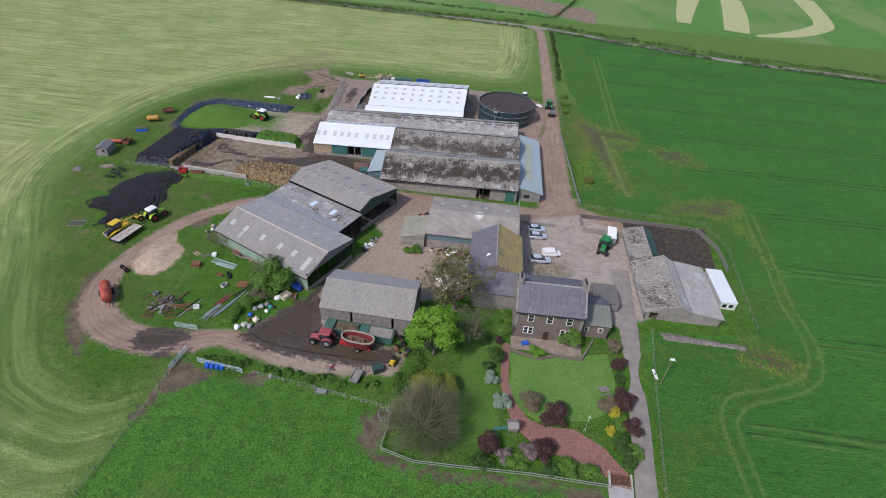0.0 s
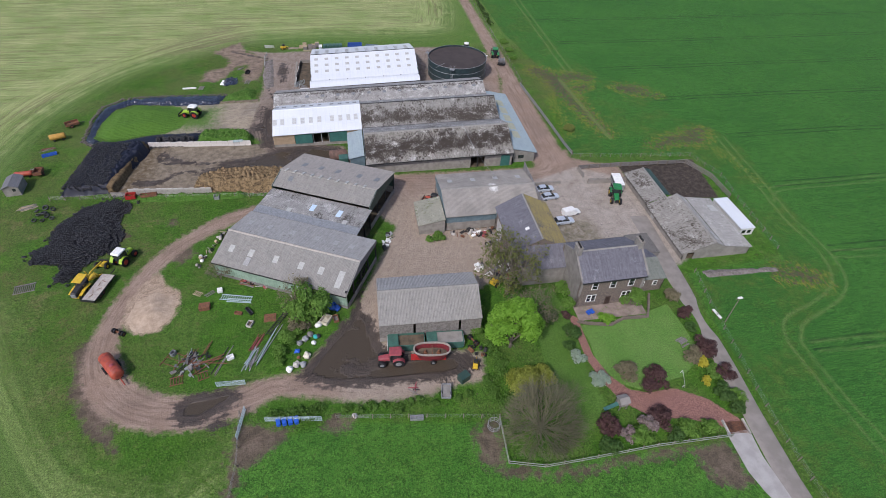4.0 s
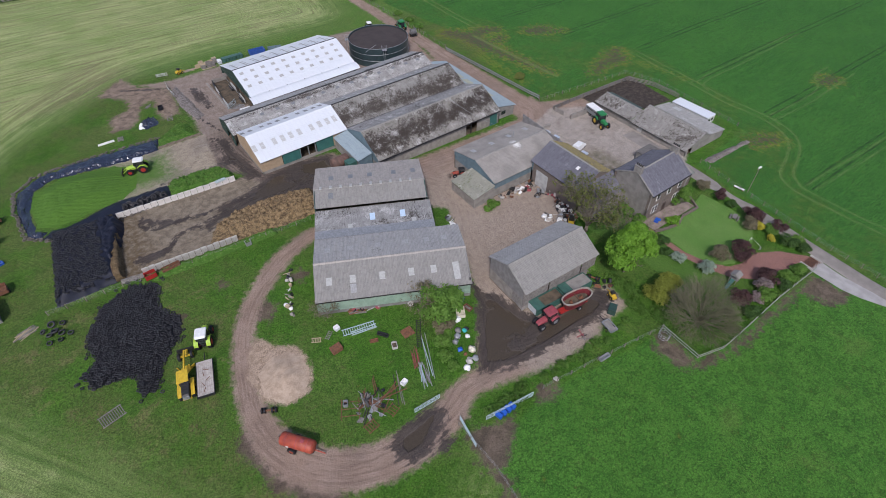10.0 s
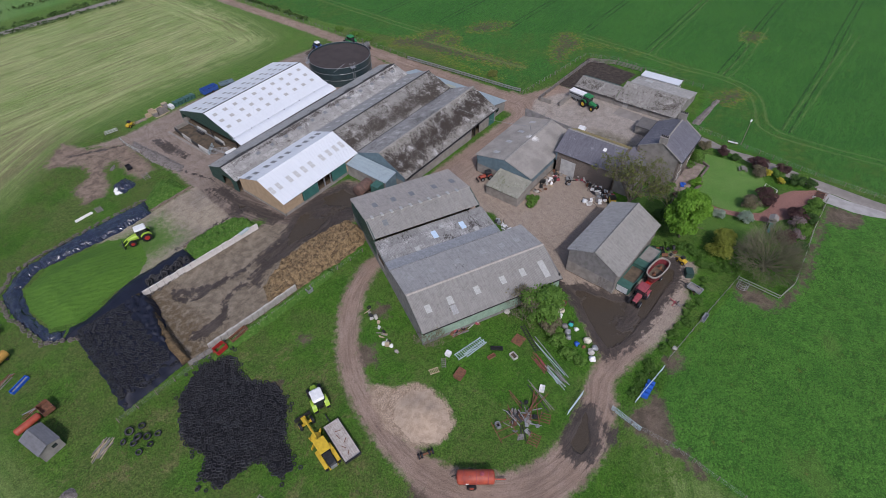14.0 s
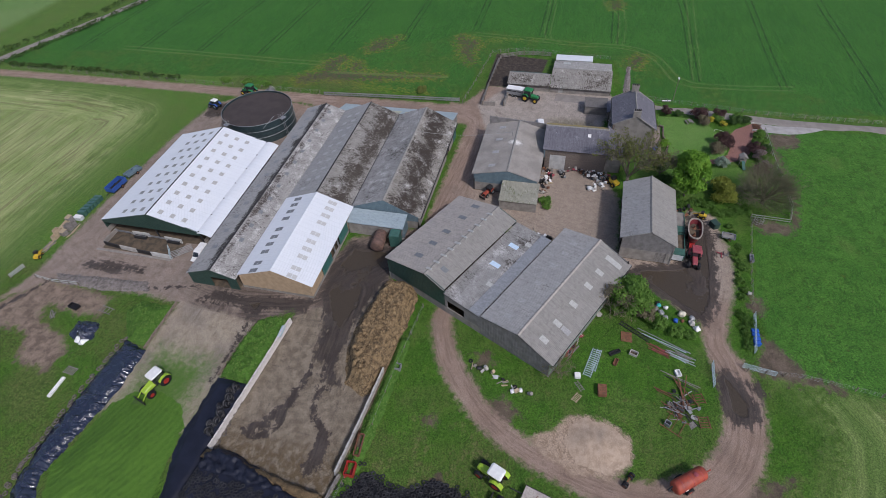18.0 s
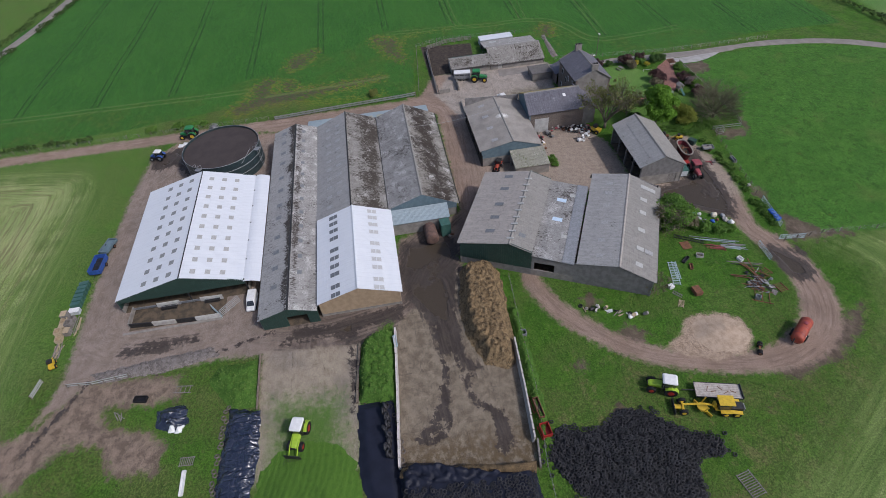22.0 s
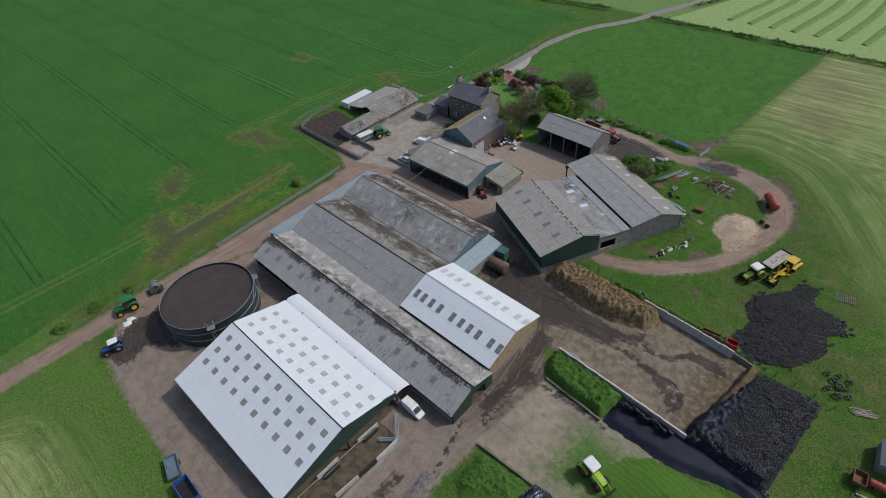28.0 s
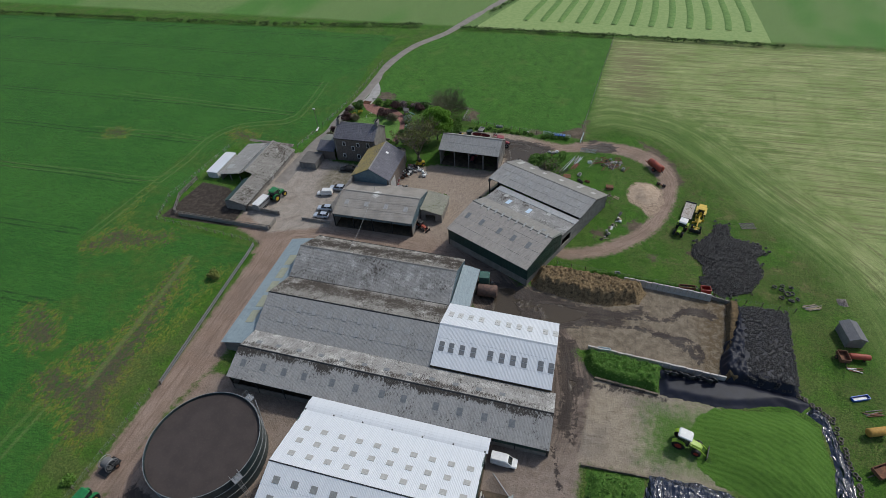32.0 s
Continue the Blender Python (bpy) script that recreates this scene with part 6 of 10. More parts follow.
def byres():
    m = pose(38.6, 92, 0, 0, 0, 90)
    s = thing("low_byre", "long low stone byre with lichened fibre-cement roof", "byre", m)
    W, L = (3.2, 2.0), (-1.0, 3.1)
    roof(s, 1.9, 13.6, W, L, MOSSY_ACROSS, "mossy lichen-grey roof slope", rows=3)
    bm = bmesh.new()
    on_slope(bm, 3.2, 13.5, 0, 1, (-1.0, 3.05), (-2.9, 2.5), 0, 0.06)
    part("roof_strip", bm, GREEN_CLAD, s, "dark green steel sheet strip")
    ridge_cap(s, 1.9, 13.6, *L, CEMENT, 0.2)
    wall(s, "side_wall", (13.4, 3.0), (1.9, 3.0), [(0, 1.95), (1, 1.95)], (BLOCK, 0.9), RENDER)
    wall(s, "end_wall", (13.4, -2.8), (13.4, 3.0), [(0, 2.4), (0.31, 3.0), (1, 1.95)], (BLOCK, 1.2), RENDER)
    b = thing("byre", "gabled fibre-cement roofed byre open to the cattle pen", "byre", m)
    R, V, V2, E2 = (-3.1, 4.0), (-5.4, 2.7), (-5.5, 2.85), (-11.6, 1.9)
    u0, u1 = -14.4, 1.8
    roof(b, u0, u1, (3.2, 1.7), R, MOSSY_ACROSS, "mossy lichen-grey roof slope", rows=4)
    roof(b, u0, u1, R, V, CEMENT_PALE, "pale lichened roof slope", rows=2, over=0)
    roof(b, u0, u1, V2, E2, CEMENT_PALE, "pale lichened roof slope", rows=3)
    ridge_cap(b, u0, u1, *R, CEMENT)
    rooflights(b, [-12.2, -11.0], R, V, 0.4, 0.95, 1.0, SKYLIGHT_PALE)
    rooflights(b, [-2.4, -1.3], V2, E2, 0.62, 0.9, 1.0, SKYLIGHT_PALE)
    prof = [(0, 1.65), (0.425, 3.95), (0.58, 2.7), (0.59, 2.8), (1, 1.9)]
    wall(b, "gable_wall", (u0 + 0.1, 3.1), (u0 + 0.1, -11.5), prof, (RENDER, 1.2), RENDER, holes=[(0.9, 2.5, -1, 1.7)])
    wall(b, "side_wall", (u0 + 0.1, -11.5), (u1, -11.5), [(0, 1.85), (1, 1.85)], (RENDER, 1.0), RENDER)
    wall(b, "side_wall", (u1, 3.1), (u0 + 0.1, 3.1), [(0, 1.65), (1, 1.65)], (BLOCK, 0.8), RENDER, holes=[(2.2, 3.6, -1, 1.5)])
    part("byre_door", box(bmesh.new(), -1.75, -0.45, 2.95, 3.02, 0, 1.5), PANEL_DOOR, b, "pale sheeted byre door")
    posts(b, "stanchion", [(u1 - 0.2, v) for v in (-3.1, -5.5, -8.5, -11.3)], 1.85, OLD_TIMBER, 0.2)
    part("floor_bed", box(bmesh.new(), u0 + 0.3, u1, -11.3, 2.9, -0.1, 0.03), INSIDE, b)
    c = thing("site_cabin", "white site cabin with a flat ribbed roof", "cabin", pose(53.1, 88.3, -0.55, 0, 0, 1))
    part("cabin_body", box(bmesh.new(), -1.6, 1.6, -5.2, 5.2, 0.15, 2.4), plain("off_white_panel", (0.6, 0.6, 0.58), rough=0.5), c)
    bm = bmesh.new()
    hull(bm, [(-1.7, -5.3, 2.4), (1.7, -5.3, 2.4), (1.7, 5.3, 2.4), (-1.7, 5.3, 2.4)], [(-1.7, -5.3, 2.5), (1.7, -5.3, 2.5), (1.7, 5.3, 2.55), (-1.7, 5.3, 2.55)])
    part("cabin_roof", bm, WHITE_STEEL, c)
    for x in (-0.7, 0.6):
        part("window", box(bmesh.new(), x - 0.4, x + 0.4, -5.24, -5.18, 1.1, 1.9), GLASS, c)
    for x, y in ((-1.2, -4.6), (1.2, -4.6), (-1.2, 4.6), (1.2, 4.6)):
        part("foot_block", box(bmesh.new(), x - 0.25, x + 0.25, y - 0.25, y + 0.25, -0.05, 0.15), BLOCK, c)


def slurry_store():
    m = pose(6.4, 166.8, 0)
    s = thing("slurry_store", "round dark green steel slurry store nearly full with brown crust", "slurry tank", m)
    r, h, n = 8.95, 5.5, 56
    shell = plain("dark_green_tank_steel", (0.03, 0.052, 0.058), (0.02, 0.036, 0.042), 1.0, 0.35, bump=0.1)
    for k in range(3):
        z0, z1 = h * k / 3, h * (k + 1) / 3
        bm = bmesh.new()
        ring = []
        for i in range(n):
            a = i * math.tau / n
            ring.append([bm.verts.new(((r + dr) * math.cos(a), (r + dr) * math.sin(a), z)) for dr, z in ((0, z0), (0, z1), (-0.06, z1), (-0.06, z0))])
        for p, q in zip(ring, ring[1:] + ring[:1]):
            for j in range(4):
                bm.faces.new((p[j], q[j], q[(j + 1) % 4], p[(j + 1) % 4]))
        part("shell_ring", bm, shell, s)
        bm = bmesh.new()
        torus(bm, Matrix.Translation((0, 0, z1 - 0.03)), r + 0.04, 0.06, n, 6)
        part("hoop", bm, STEEL, s)
    bm = bmesh.new()
    lathe(bm, [(r - 0.1, 0.05), (r - 0.1, 5.05)], n)
    part("slurry_surface", bm, SLURRY, s, "dried brown slurry crust")
    for ang in (155, 250):
        a = radians(ang)
        bm = bmesh.new()
        q = Matrix.Rotation(a, 4, "Z") @ Matrix.Translation((r + 0.5, 0, 0))
        for y in (-0.3, 0.3):
            rod(bm, q @ Vector((0.3, y, 0)), q @ Vector((0, y, h + 1.0)), 0.04, n=5)
        for k in range(12):
            rod(bm, q @ Vector((0.25 - 0.02 * k, -0.3, 0.3 + k * 0.33)), q @ Vector((0.25 - 0.02 * k, 0.3, 0.3 + k * 0.33)), 0.03, n=5)
        part("ladder", bm, STEEL, s)
        bm = bmesh.new()
        box_at(bm, q @ Matrix.Translation((0, 0, h - 0.2)), 1.1, 1.4, 0.08)
        for y in (-0.7, 0.7):
            rod(bm, q @ Vector((-0.5, y, h - 0.1)), q @ Vector((-0.5, y, h + 1)), 0.03, n=5)
            rod(bm, q @ Vector((0.5, y, h - 0.1)), q @ Vector((0.5, y, h + 1)), 0.03, n=5)
            rod(bm, q @ Vector((-0.5, y, h + 1)), q @ Vector((0.5, y, h + 1)), 0.03, n=5)
        part("platform", bm, STEEL, s)
    bm = bmesh.new()
    rod(bm, (-7.6, -5.5, 4.6), (-5.4, -8.0, 7.0), 0.06, n=6)
    part("stirrer_pipe", bm, STEEL, s)


for build in (white_shed, grey_shed, white_front_shed, main_shed, side_dairy, west_lean_to, triple_shed, implement_shed, cart_shed, stone_barn, farmhouse, garage, byres, slurry_store):
    build()


# ---- heaps, clamps and sheets ----
def mound(name, label, category, pts, height, edge, mat, step=0.4, rough=0.25, scale=0.6, crest=None, kind="", parent=None, seed=0.0, base=-0.08):
    """A heap over a polygon: it rises from the rim within edge metres. crest(x, y) scales the height."""
    P = np.array(pts)
    xs = np.arange(P[:, 0].min() - step, P[:, 0].max() + step * 1.5, step)
    ys = np.arange(P[:, 1].min() - step, P[:, 1].max() + step * 1.5, step)
    X, Y = np.meshgrid(xs, ys, indexing="ij")
    jig = np.array([[noise.noise((x * 0.8, y * 0.8, seed + 7)) for y in ys] for x in xs])
    fuzz = np.array([[noise.fractal((x * scale, y * scale, seed), 0.8, 2.1, 4) for y in ys] for x in xs])
    D = sd_poly(X.ravel(), Y.ravel(), list(pts)).reshape(X.shape) + 0.35 * jig
    t = np.clip(D / edge, 0, 1)
    k = t * t * (3 - 2 * t)
    C = np.array([[crest(x, y) for y in ys] for x in xs]) if crest else 1.0
    Z = np.where(D > -0.02, height * k * C * (1 + rough * fuzz) + 0.03, base)
    keep = D > -step * 0.9
    idx = -np.ones(X.shape, int)
    idx[keep] = np.arange(keep.sum())
    verts = np.stack([X[keep], Y[keep], Z[keep]], -1).tolist()
    q = np.stack([idx[:-1, :-1], idx[1:, :-1], idx[1:, 1:], idx[:-1, 1:]], -1).reshape(-1, 4)
    me = bpy.data.meshes.new(name)
    me.from_pydata(verts, [], q[(q >= 0).all(1)].tolist())
    for p in me.polygons:
        p.use_smooth = True
    me.materials.append(mat)
    ob = new(name, me)
    ob.parent = parent
    return tagged(ob, label, category if parent is None else "", kind=kind)


def heap_stuff(name, a, b, c, scale=1.5):
    m = Nodes(name)
    n1, n2 = m.noise(scale, detail=6, rough=0.7), m.noise(scale * 6, detail=4, rough=0.7)
    col = m.mix(m.step(n1, 0.38, 0.62), a, b)
    col = m.mix(m.math("MULTIPLY", m.step(n2, 0.5, 0.68), 0.8), col, c)
    return m.done(col, 0.95, n2, 0.9, 0.12, spec=0.2)


STRAW = heap_stuff("strawy_manure", (0.225, 0.155, 0.082), (0.06, 0.04, 0.023), (0.5, 0.39, 0.23), 1.6)
SILAGE = heap_stuff("cut_silage_face", (0.15, 0.105, 0.058), (0.075, 0.052, 0.03), (0.25, 0.185, 0.1), 1.4)
SAND_MAT = heap_stuff("dry_sand", (0.44, 0.338, 0.252), (0.33, 0.248, 0.18), (0.52, 0.42, 0.325), 1.1)
BANK = heap_stuff("long_bank_grass", (0.07, 0.155, 0.024), (0.045, 0.11, 0.016), (0.1, 0.19, 0.04), 1.6)
RUBBLE = heap_stuff("grey_rubble", (0.2, 0.175, 0.16), (0.1, 0.085, 0.075), (0.46, 0.43, 0.41), 1.6)


def cut_grass():
    m = Nodes("fresh_cut_grass")
    x, y, z = m.xyz(m.coords())
    r = m.math("SQRT", m.math("ADD", m.math("POWER", m.math("ADD", x, 70.0), 2.0), m.math("POWER", m.math("SUBTRACT", y, 168.0), 2.0)))
    band = m.math("SINE", m.math("ADD", m.math("MULTIPLY", r, 6.5), m.math("MULTIPLY", m.noise(0.35, detail=3), 9.0)))
    c = m.mix(m.step(band, -0.9, 0.9), (0.064, 0.145, 0.018), (0.074, 0.158, 0.021))
    n = m.noise(7, detail=5, rough=0.7)
    c = m.mix(m.math("MULTIPLY", m.step(n, 0.48, 0.7), 0.4), c, (0.13, 0.225, 0.045))
    c = m.mix(m.math("MULTIPLY", m.step(m.noise(1.4, detail=6, rough=0.75), 0.5, 0.64), 0.55), c, (0.045, 0.1, 0.016))
    return m.done(c, 0.9, m.math("ADD", m.math("MULTIPLY", band, 0.16), n), 0.9, 0.14, spec=0.2)


def plastic_sheet():
    m = Nodes("black_silage_plastic")
    n = m.noise(0.55, m.coords((1, 1, 1)), detail=3, rough=0.5, distort=1.5)
    f = m.noise(0.9, m.coords((1.2, 0.4, 1)), detail=1, rough=0.35, distort=1.2)
    c = m.mix(m.step(n, 0.4, 0.65), (0.014, 0.018, 0.036), (0.022, 0.027, 0.046))
    return m.done(c, m.step(n, 0.35, 0.7, 0.14, 0.24), m.math("ADD", m.math("MULTIPLY", n, 0.25), f), 0.8, 1.0, spec=0.9)


CUT_GRASS = cut_grass()
SHEET = plastic_sheet()
MATT_SHEET = plain("matt_navy_plastic", (0.016, 0.019, 0.033), (0.012, 0.014, 0.024), 0.5, 0.5, bump=0.06, dirt=0.08, dirt_color=(0.04, 0.04, 0.045), spec=0.18)
WHITEWASH = plain("whitened_concrete", (0.6, 0.565, 0.53), (0.47, 0.44, 0.41), 0.9, 0.85, bump=0.3, dirt=0.3)
STAINED = plain("brown_stained_concrete", (0.2, 0.165, 0.13), (0.11, 0.085, 0.062), 1.2, 0.9, bump=0.4)
PANEL = plain("pale_concrete_panel", (0.46, 0.44, 0.41), (0.33, 0.31, 0.285), 0.9, 0.85, bump=0.3)

mound("cut_grass_heap", "fresh-cut green grass spread over the silage clamp", "silage heap", [(-73, 152.6), (-84, 154.6), (-89.5, 152), (-91, 145), (-90.6, 138.4), (-87, 136.2), (-80, 137.8), (-74, 138.8), (-71, 141), (-69.5, 146), (-70.5, 150)], 1.25, 5.0, CUT_GRASS, rough=0.12,
      crest=lambda x, y: min(1, max(0.06, (-70 - x) / 9)), kind="stuff")
mound("silage_sheet", "glossy wrinkled black plastic silage sheet beside the grass heap", "plastic sheet", [(-61.8, 158.3), (-63.2, 153.2), (-72, 153.0), (-80, 154.4), (-85.5, 155.2), (-89.6, 152.6), (-91, 146), (-90.8, 138.2), (-88.5, 136.4), (-90.5, 134.6), (-92.4, 136.5), (-93.4, 147), (-92.6, 154), (-88, 158), (-80, 159), (-72, 158.8)], 0.6, 1.3, SHEET, step=0.25, rough=0.45, scale=0.45)
mound("silage_sheet", "smooth matt navy-black plastic sheet between the clamps", "plastic sheet", [(-65.3, 138.1), (-65, 132.4), (-79, 132.2), (-87.9, 133), (-90.3, 134.5), (-88.3, 136.3), (-85, 135.8), (-80, 137.4), (-75.7, 138.3)], 0.6, 1.6, MATT_SHEET, step=0.3, rough=0.05, scale=0.3)
clamp = thing("silage_clamp", "tyre-weighted silage clamp under black plastic with an open cut face", "silage clamp")
mound("plastic_cover", "black plastic over the silage", "", [(-77.6, 132.6), (-78.6, 124), (-79.4, 113.8), (-90.6, 113.6), (-89.4, 124), (-88.6, 133.6)], 1.9, 1.5, MATT_SHEET, rough=0.08, parent=clamp)
face = bmesh.new()
ring = [(-76.6, 132.2), (-77.0, 128), (-77.8, 123), (-78.6, 118), (-79.2, 113.6), (-80.3, 113.8), (-79.0, 123), (-77.9, 132.6)]
hull(face, [(x + 0.25 * math.sin(i * 2.3), y, -0.05) for i, (x, y) in enumerate(ring)], [(x - 0.5, y, 1.75 + 0.2 * math.sin(i * 1.7)) for i, (x, y) in enumerate(ring)])
bmesh.ops.subdivide_edges(face, edges=face.edges, cuts=5, use_grid_fill=True)
for v in face.verts:
    v.co.x += 0.35 * noise.noise(v.co * 0.9) if v.co.z > 0 else 0
part("cut_face", face, SILAGE, clamp, "crumbling brown cut silage face", smooth=True)
mound("sheet_flap", "crumpled plastic flap pulled back", "", [(-77.0, 133), (-75.9, 130.5), (-76.6, 127), (-78.3, 122), (-79.6, 117.6), (-81.2, 117), (-81.2, 124), (-80.8, 128), (-81, 132.8)], 2.25, 1.1, MATT_SHEET, step=0.25, rough=0.3, scale=1.1, seed=4, parent=clamp)
mound("manure_heap", "long heap of straw and farmyard manure", "manure heap", [(-39.6, 115.8), (-40.2, 110.6), (-44.3, 110.0), (-56.9, 110.8), (-62.7, 111.6), (-63.8, 113.4), (-62, 117), (-56.1, 119.0), (-49.7, 119.0), (-41.1, 117.4)], 2.7, 2.1, STRAW, rough=0.21, scale=1.9, step=0.22, kind="stuff")
mound("sand_heap", "spread heap of pale sand", "sand heap", [(-64.6, 82.4), (-61.6, 81.6), (-60, 79.6), (-60.2, 75.6), (-62.6, 72.8), (-66.2, 73.2), (-68.0, 76.2), (-67.4, 80.2)], 0.8, 4.0, SAND_MAT, rough=0.2, scale=0.8, kind="stuff")
mound("grass_bank", "grass-covered earth bank between the clamps", "bank", [(-52, 134.6), (-54, 136.8), (-60, 137.8), (-65, 137.6), (-66, 131.9), (-58, 131.3), (-52.2, 131.0)], 1.7, 1.2, BANK, rough=0.3, scale=1.2, step=0.3)
mound("grass_bank", "grass-covered earth bank beside the clamp wall", "bank", [(-53.4, 161), (-53.6, 154.4), (-62.6, 153.8), (-62, 158.2), (-56.3, 162.4)], 0.9, 2.0, BANK, rough=0.35, scale=1.2, step=0.3)
mound("rubble_strip", "strip of broken stone rubble beside the yard", "rubble", [(-50.6, 183), (-49.6, 172), (-49, 163), (-51.2, 161), (-52.8, 170), (-52.8, 181)], 0.22, 0.9, RUBBLE, rough=0.8, scale=2.5, step=0.25, kind="stuff")
mound("gravel_bank", "low bank of gravel south of the byre", "gravel bank", [(38, 74.2), (38.4, 72.4), (53.6, 71.9), (53.8, 73.3)], 0.3, 0.8, RUBBLE, rough=0.5, scale=2.0, step=0.3, kind="stuff")


def panel_wall(name, label, pts, h, thick, mat, panel=1.25, lean=0.0):
    """A clamp wall of upright concrete panels, each a part."""
    w = thing(name, label, "clamp wall")
    for (ax, ay), (bx, by) in zip(pts, pts[1:]):
        d = Vector((bx - ax, by - ay))
        n = max(1, int(d.length / panel))
        ang = math.atan2(d.y, d.x)
        for k in range(n):
            c = Vector((ax, ay)) + d * ((k + 0.5) / n)
            bm = bmesh.new()
            L = d.length / n - 0.09
            hh = h + 0.06 * math.sin(k * 2.7)
            hull(bm, [(-L / 2, -thick / 2, -0.1), (L / 2, -thick / 2, -0.1), (L / 2, thick / 2, -0.1), (-L / 2, thick / 2, -0.1)],
                 [(-L / 2, -thick / 2 + lean, hh), (L / 2, -thick / 2 + lean, hh), (L / 2, thick / 3 + lean, hh), (-L / 2, thick / 3 + lean, hh)])
            o = part("panel", bm, mat, w)
            o.matrix_basis = pose(c.x, c.y, 0, 0, 0, math.degrees(ang))
    return w


panel_wall("clamp_wall", "whitened concrete panel wall of the silage clamp", [(-52.4, 130.8), (-64.6, 131.6), (-76.6, 132.5)], 1.25, 0.34, WHITEWASH, 1.3)
panel_wall("clamp_wall", "grey concrete panel wall behind the manure heap", [(-58.8, 111.5), (-68, 112.2), (-76.2, 113.0)], 1.65, 0.3, PANEL, 1.1, 0.25)
mound("grass_bank", "grass-covered bank behind the clamp wall", "bank", [(-51, 110.9), (-60, 111.2), (-68, 111.8), (-77, 112.2), (-77, 110.2), (-66, 109.2), (-52, 108.8)], 1.15, 1.3, BANK, rough=0.3, scale=1.2, step=0.3)
panel_wall("clamp_wall", "low dark sleeper wall along the clamp", [(-76, 112.3), (-80, 113.0)], 0.9, 0.3, OLD_TIMBER, 1.2)
panel_wall("clamp_wall", "low brown-stained concrete kerb of the silage pad", [(-52.6, 154.1), (-63, 153.8)], 0.5, 0.24, STAINED, 2.0)
panel_wall("clamp_wall", "low brown earth-stained kerb along the silage pad", [(-54, 137.1), (-65, 138.1)], 0.45, 0.4, STAINED, 2.0)

# ---- tyres ----
def tyre_rubber():
    """Worn rubber: black to dusty grey, tyre by tyre."""
    m = Nodes("worn_tyre_rubber")
    pick = m.math("FRACT", m.math("ADD", m.math("MULTIPLY", m.island(), 7.3), m.random()))
    c = m.mix(m.step(pick, 0.35, 1.0), (0.007, 0.007, 0.01), (0.024, 0.024, 0.029))
    c = m.mix(m.math("MULTIPLY", m.step(m.noise(5, detail=4), 0.5, 0.7), 0.35), c, (0.05, 0.047, 0.045))
    return m.done(c, 0.55, spec=0.5)


TYRE_RUBBER = tyre_rubber()
bm = bmesh.new()
torus(bm, Matrix(), 0.25, 0.08, 14, 6, 1.25)
for f in bm.faces:
    f.smooth = True
TYRE = bpy.data.meshes.new("tyre")
bm.to_mesh(TYRE)
bm.free()
TYRE.materials.append(TYRE_RUBBER)
DUSTY_TYRE = TYRE.copy()
DUSTY_TYRE.materials.clear()
DUSTY_TYRE.materials.append(plain("dusty_tyre_rubber", (0.16, 0.14, 0.125), (0.07, 0.06, 0.055), 2.5, 0.9))
TYRE_V = np.array([v.co[:] for v in TYRE.vertices])
TYRE_F = np.array([p.vertices[:] for p in TYRE.polygons])


def scatter(pts, gap, rng, inset=0.2):
    P = np.array(pts)
    out = []
    y = P[:, 1].min()
    row = 0
    while y < P[:, 1].max():
        x = P[:, 0].min() + (gap / 2 if row % 2 else 0)
        while x < P[:, 0].max():
            out.append((x + rng.uniform(-0.5, 0.5) * gap, y + rng.uniform(-0.5, 0.5) * gap))
            x += gap
        y += gap * 0.87
        row += 1
    A = np.array(out)
    d = sd_poly(A[:, 0], A[:, 1], list(pts))
    return [(x, y, e) for (x, y), e in zip(out, d) if e > inset]


def tyre_cover(parent, spots, height, rng, single, tilt=18, big=0.12):
    """Tyres at (x, y, depth inside): the first ones as parts of their own, the rest as one joined part."""
    rng.shuffle(spots)
    V, F = [], []
    for k, (x, y, e) in enumerate(spots):
        s = rng.uniform(1 - big, 1 + big)
        m = pose(x, y, height(x, y, e) + rng.uniform(0, 0.12), rng.gauss(0, tilt), rng.gauss(0, tilt), rng.uniform(0, 180)) @ Matrix.Diagonal((s, s, s, 1))
        if k < single:
            o = new("tyre", TYRE)
            o.parent = parent
            o.matrix_basis = m
        else:
            M = np.array(m)
            F.append(TYRE_F + len(V) * len(TYRE_V))
            V.append(TYRE_V @ M[:3, :3].T + M[:3, 3])
    if V:
        me = bpy.data.meshes.new("tyre_layer")
        me.from_pydata(np.concatenate(V).tolist(), [], np.concatenate(F).tolist())
        for p in me.polygons:
            p.use_smooth = True
        me.materials.append(TYRE_RUBBER)
        o = new("tyre_layer", me)
        o.parent = parent
        tagged(o, kind="stuff")


rng = random.Random(5)
PILE = [(-79, 111.6), (-74.5, 109), (-76, 103), (-73.6, 99), (-75, 95), (-79, 90.5), (-80.5, 86.5), (-83, 87), (-82.6, 91), (-85, 92), (-88.8, 92.4), (-89.5, 95.8), (-87, 98), (-88, 101), (-87.4, 104), (-84, 109)]
heap = thing("tyre_heap", "broad heap of hundreds of worn black tyres on the grass", "tyres")
under = mound("tyre_bed", "", "", PILE, 0.25, 3, BLACK, rough=0.3, parent=heap)
strays = [(x, y, e) for x, y, e in scatter([(px + (px + 81) * 0.16, py + (py - 99) * 0.12) for px, py in PILE], 1.1, rng, 0.0) if rng.random() < 0.4]
tyre_cover(heap, [q for q in strays if sd_poly(np.array([q[0]]), np.array([q[1]]), PILE)[0] < 0], lambda x, y, e: 0.12, rng, 60, 8)
tyre_cover(heap, scatter(PILE, 0.56, rng, -0.1), lambda x, y, e: 0.12 + min(0.42, max(0, e) * 0.16) + 0.2 * noise.noise((x * 0.5, y * 0.5, 0)), rng, 230, 11)
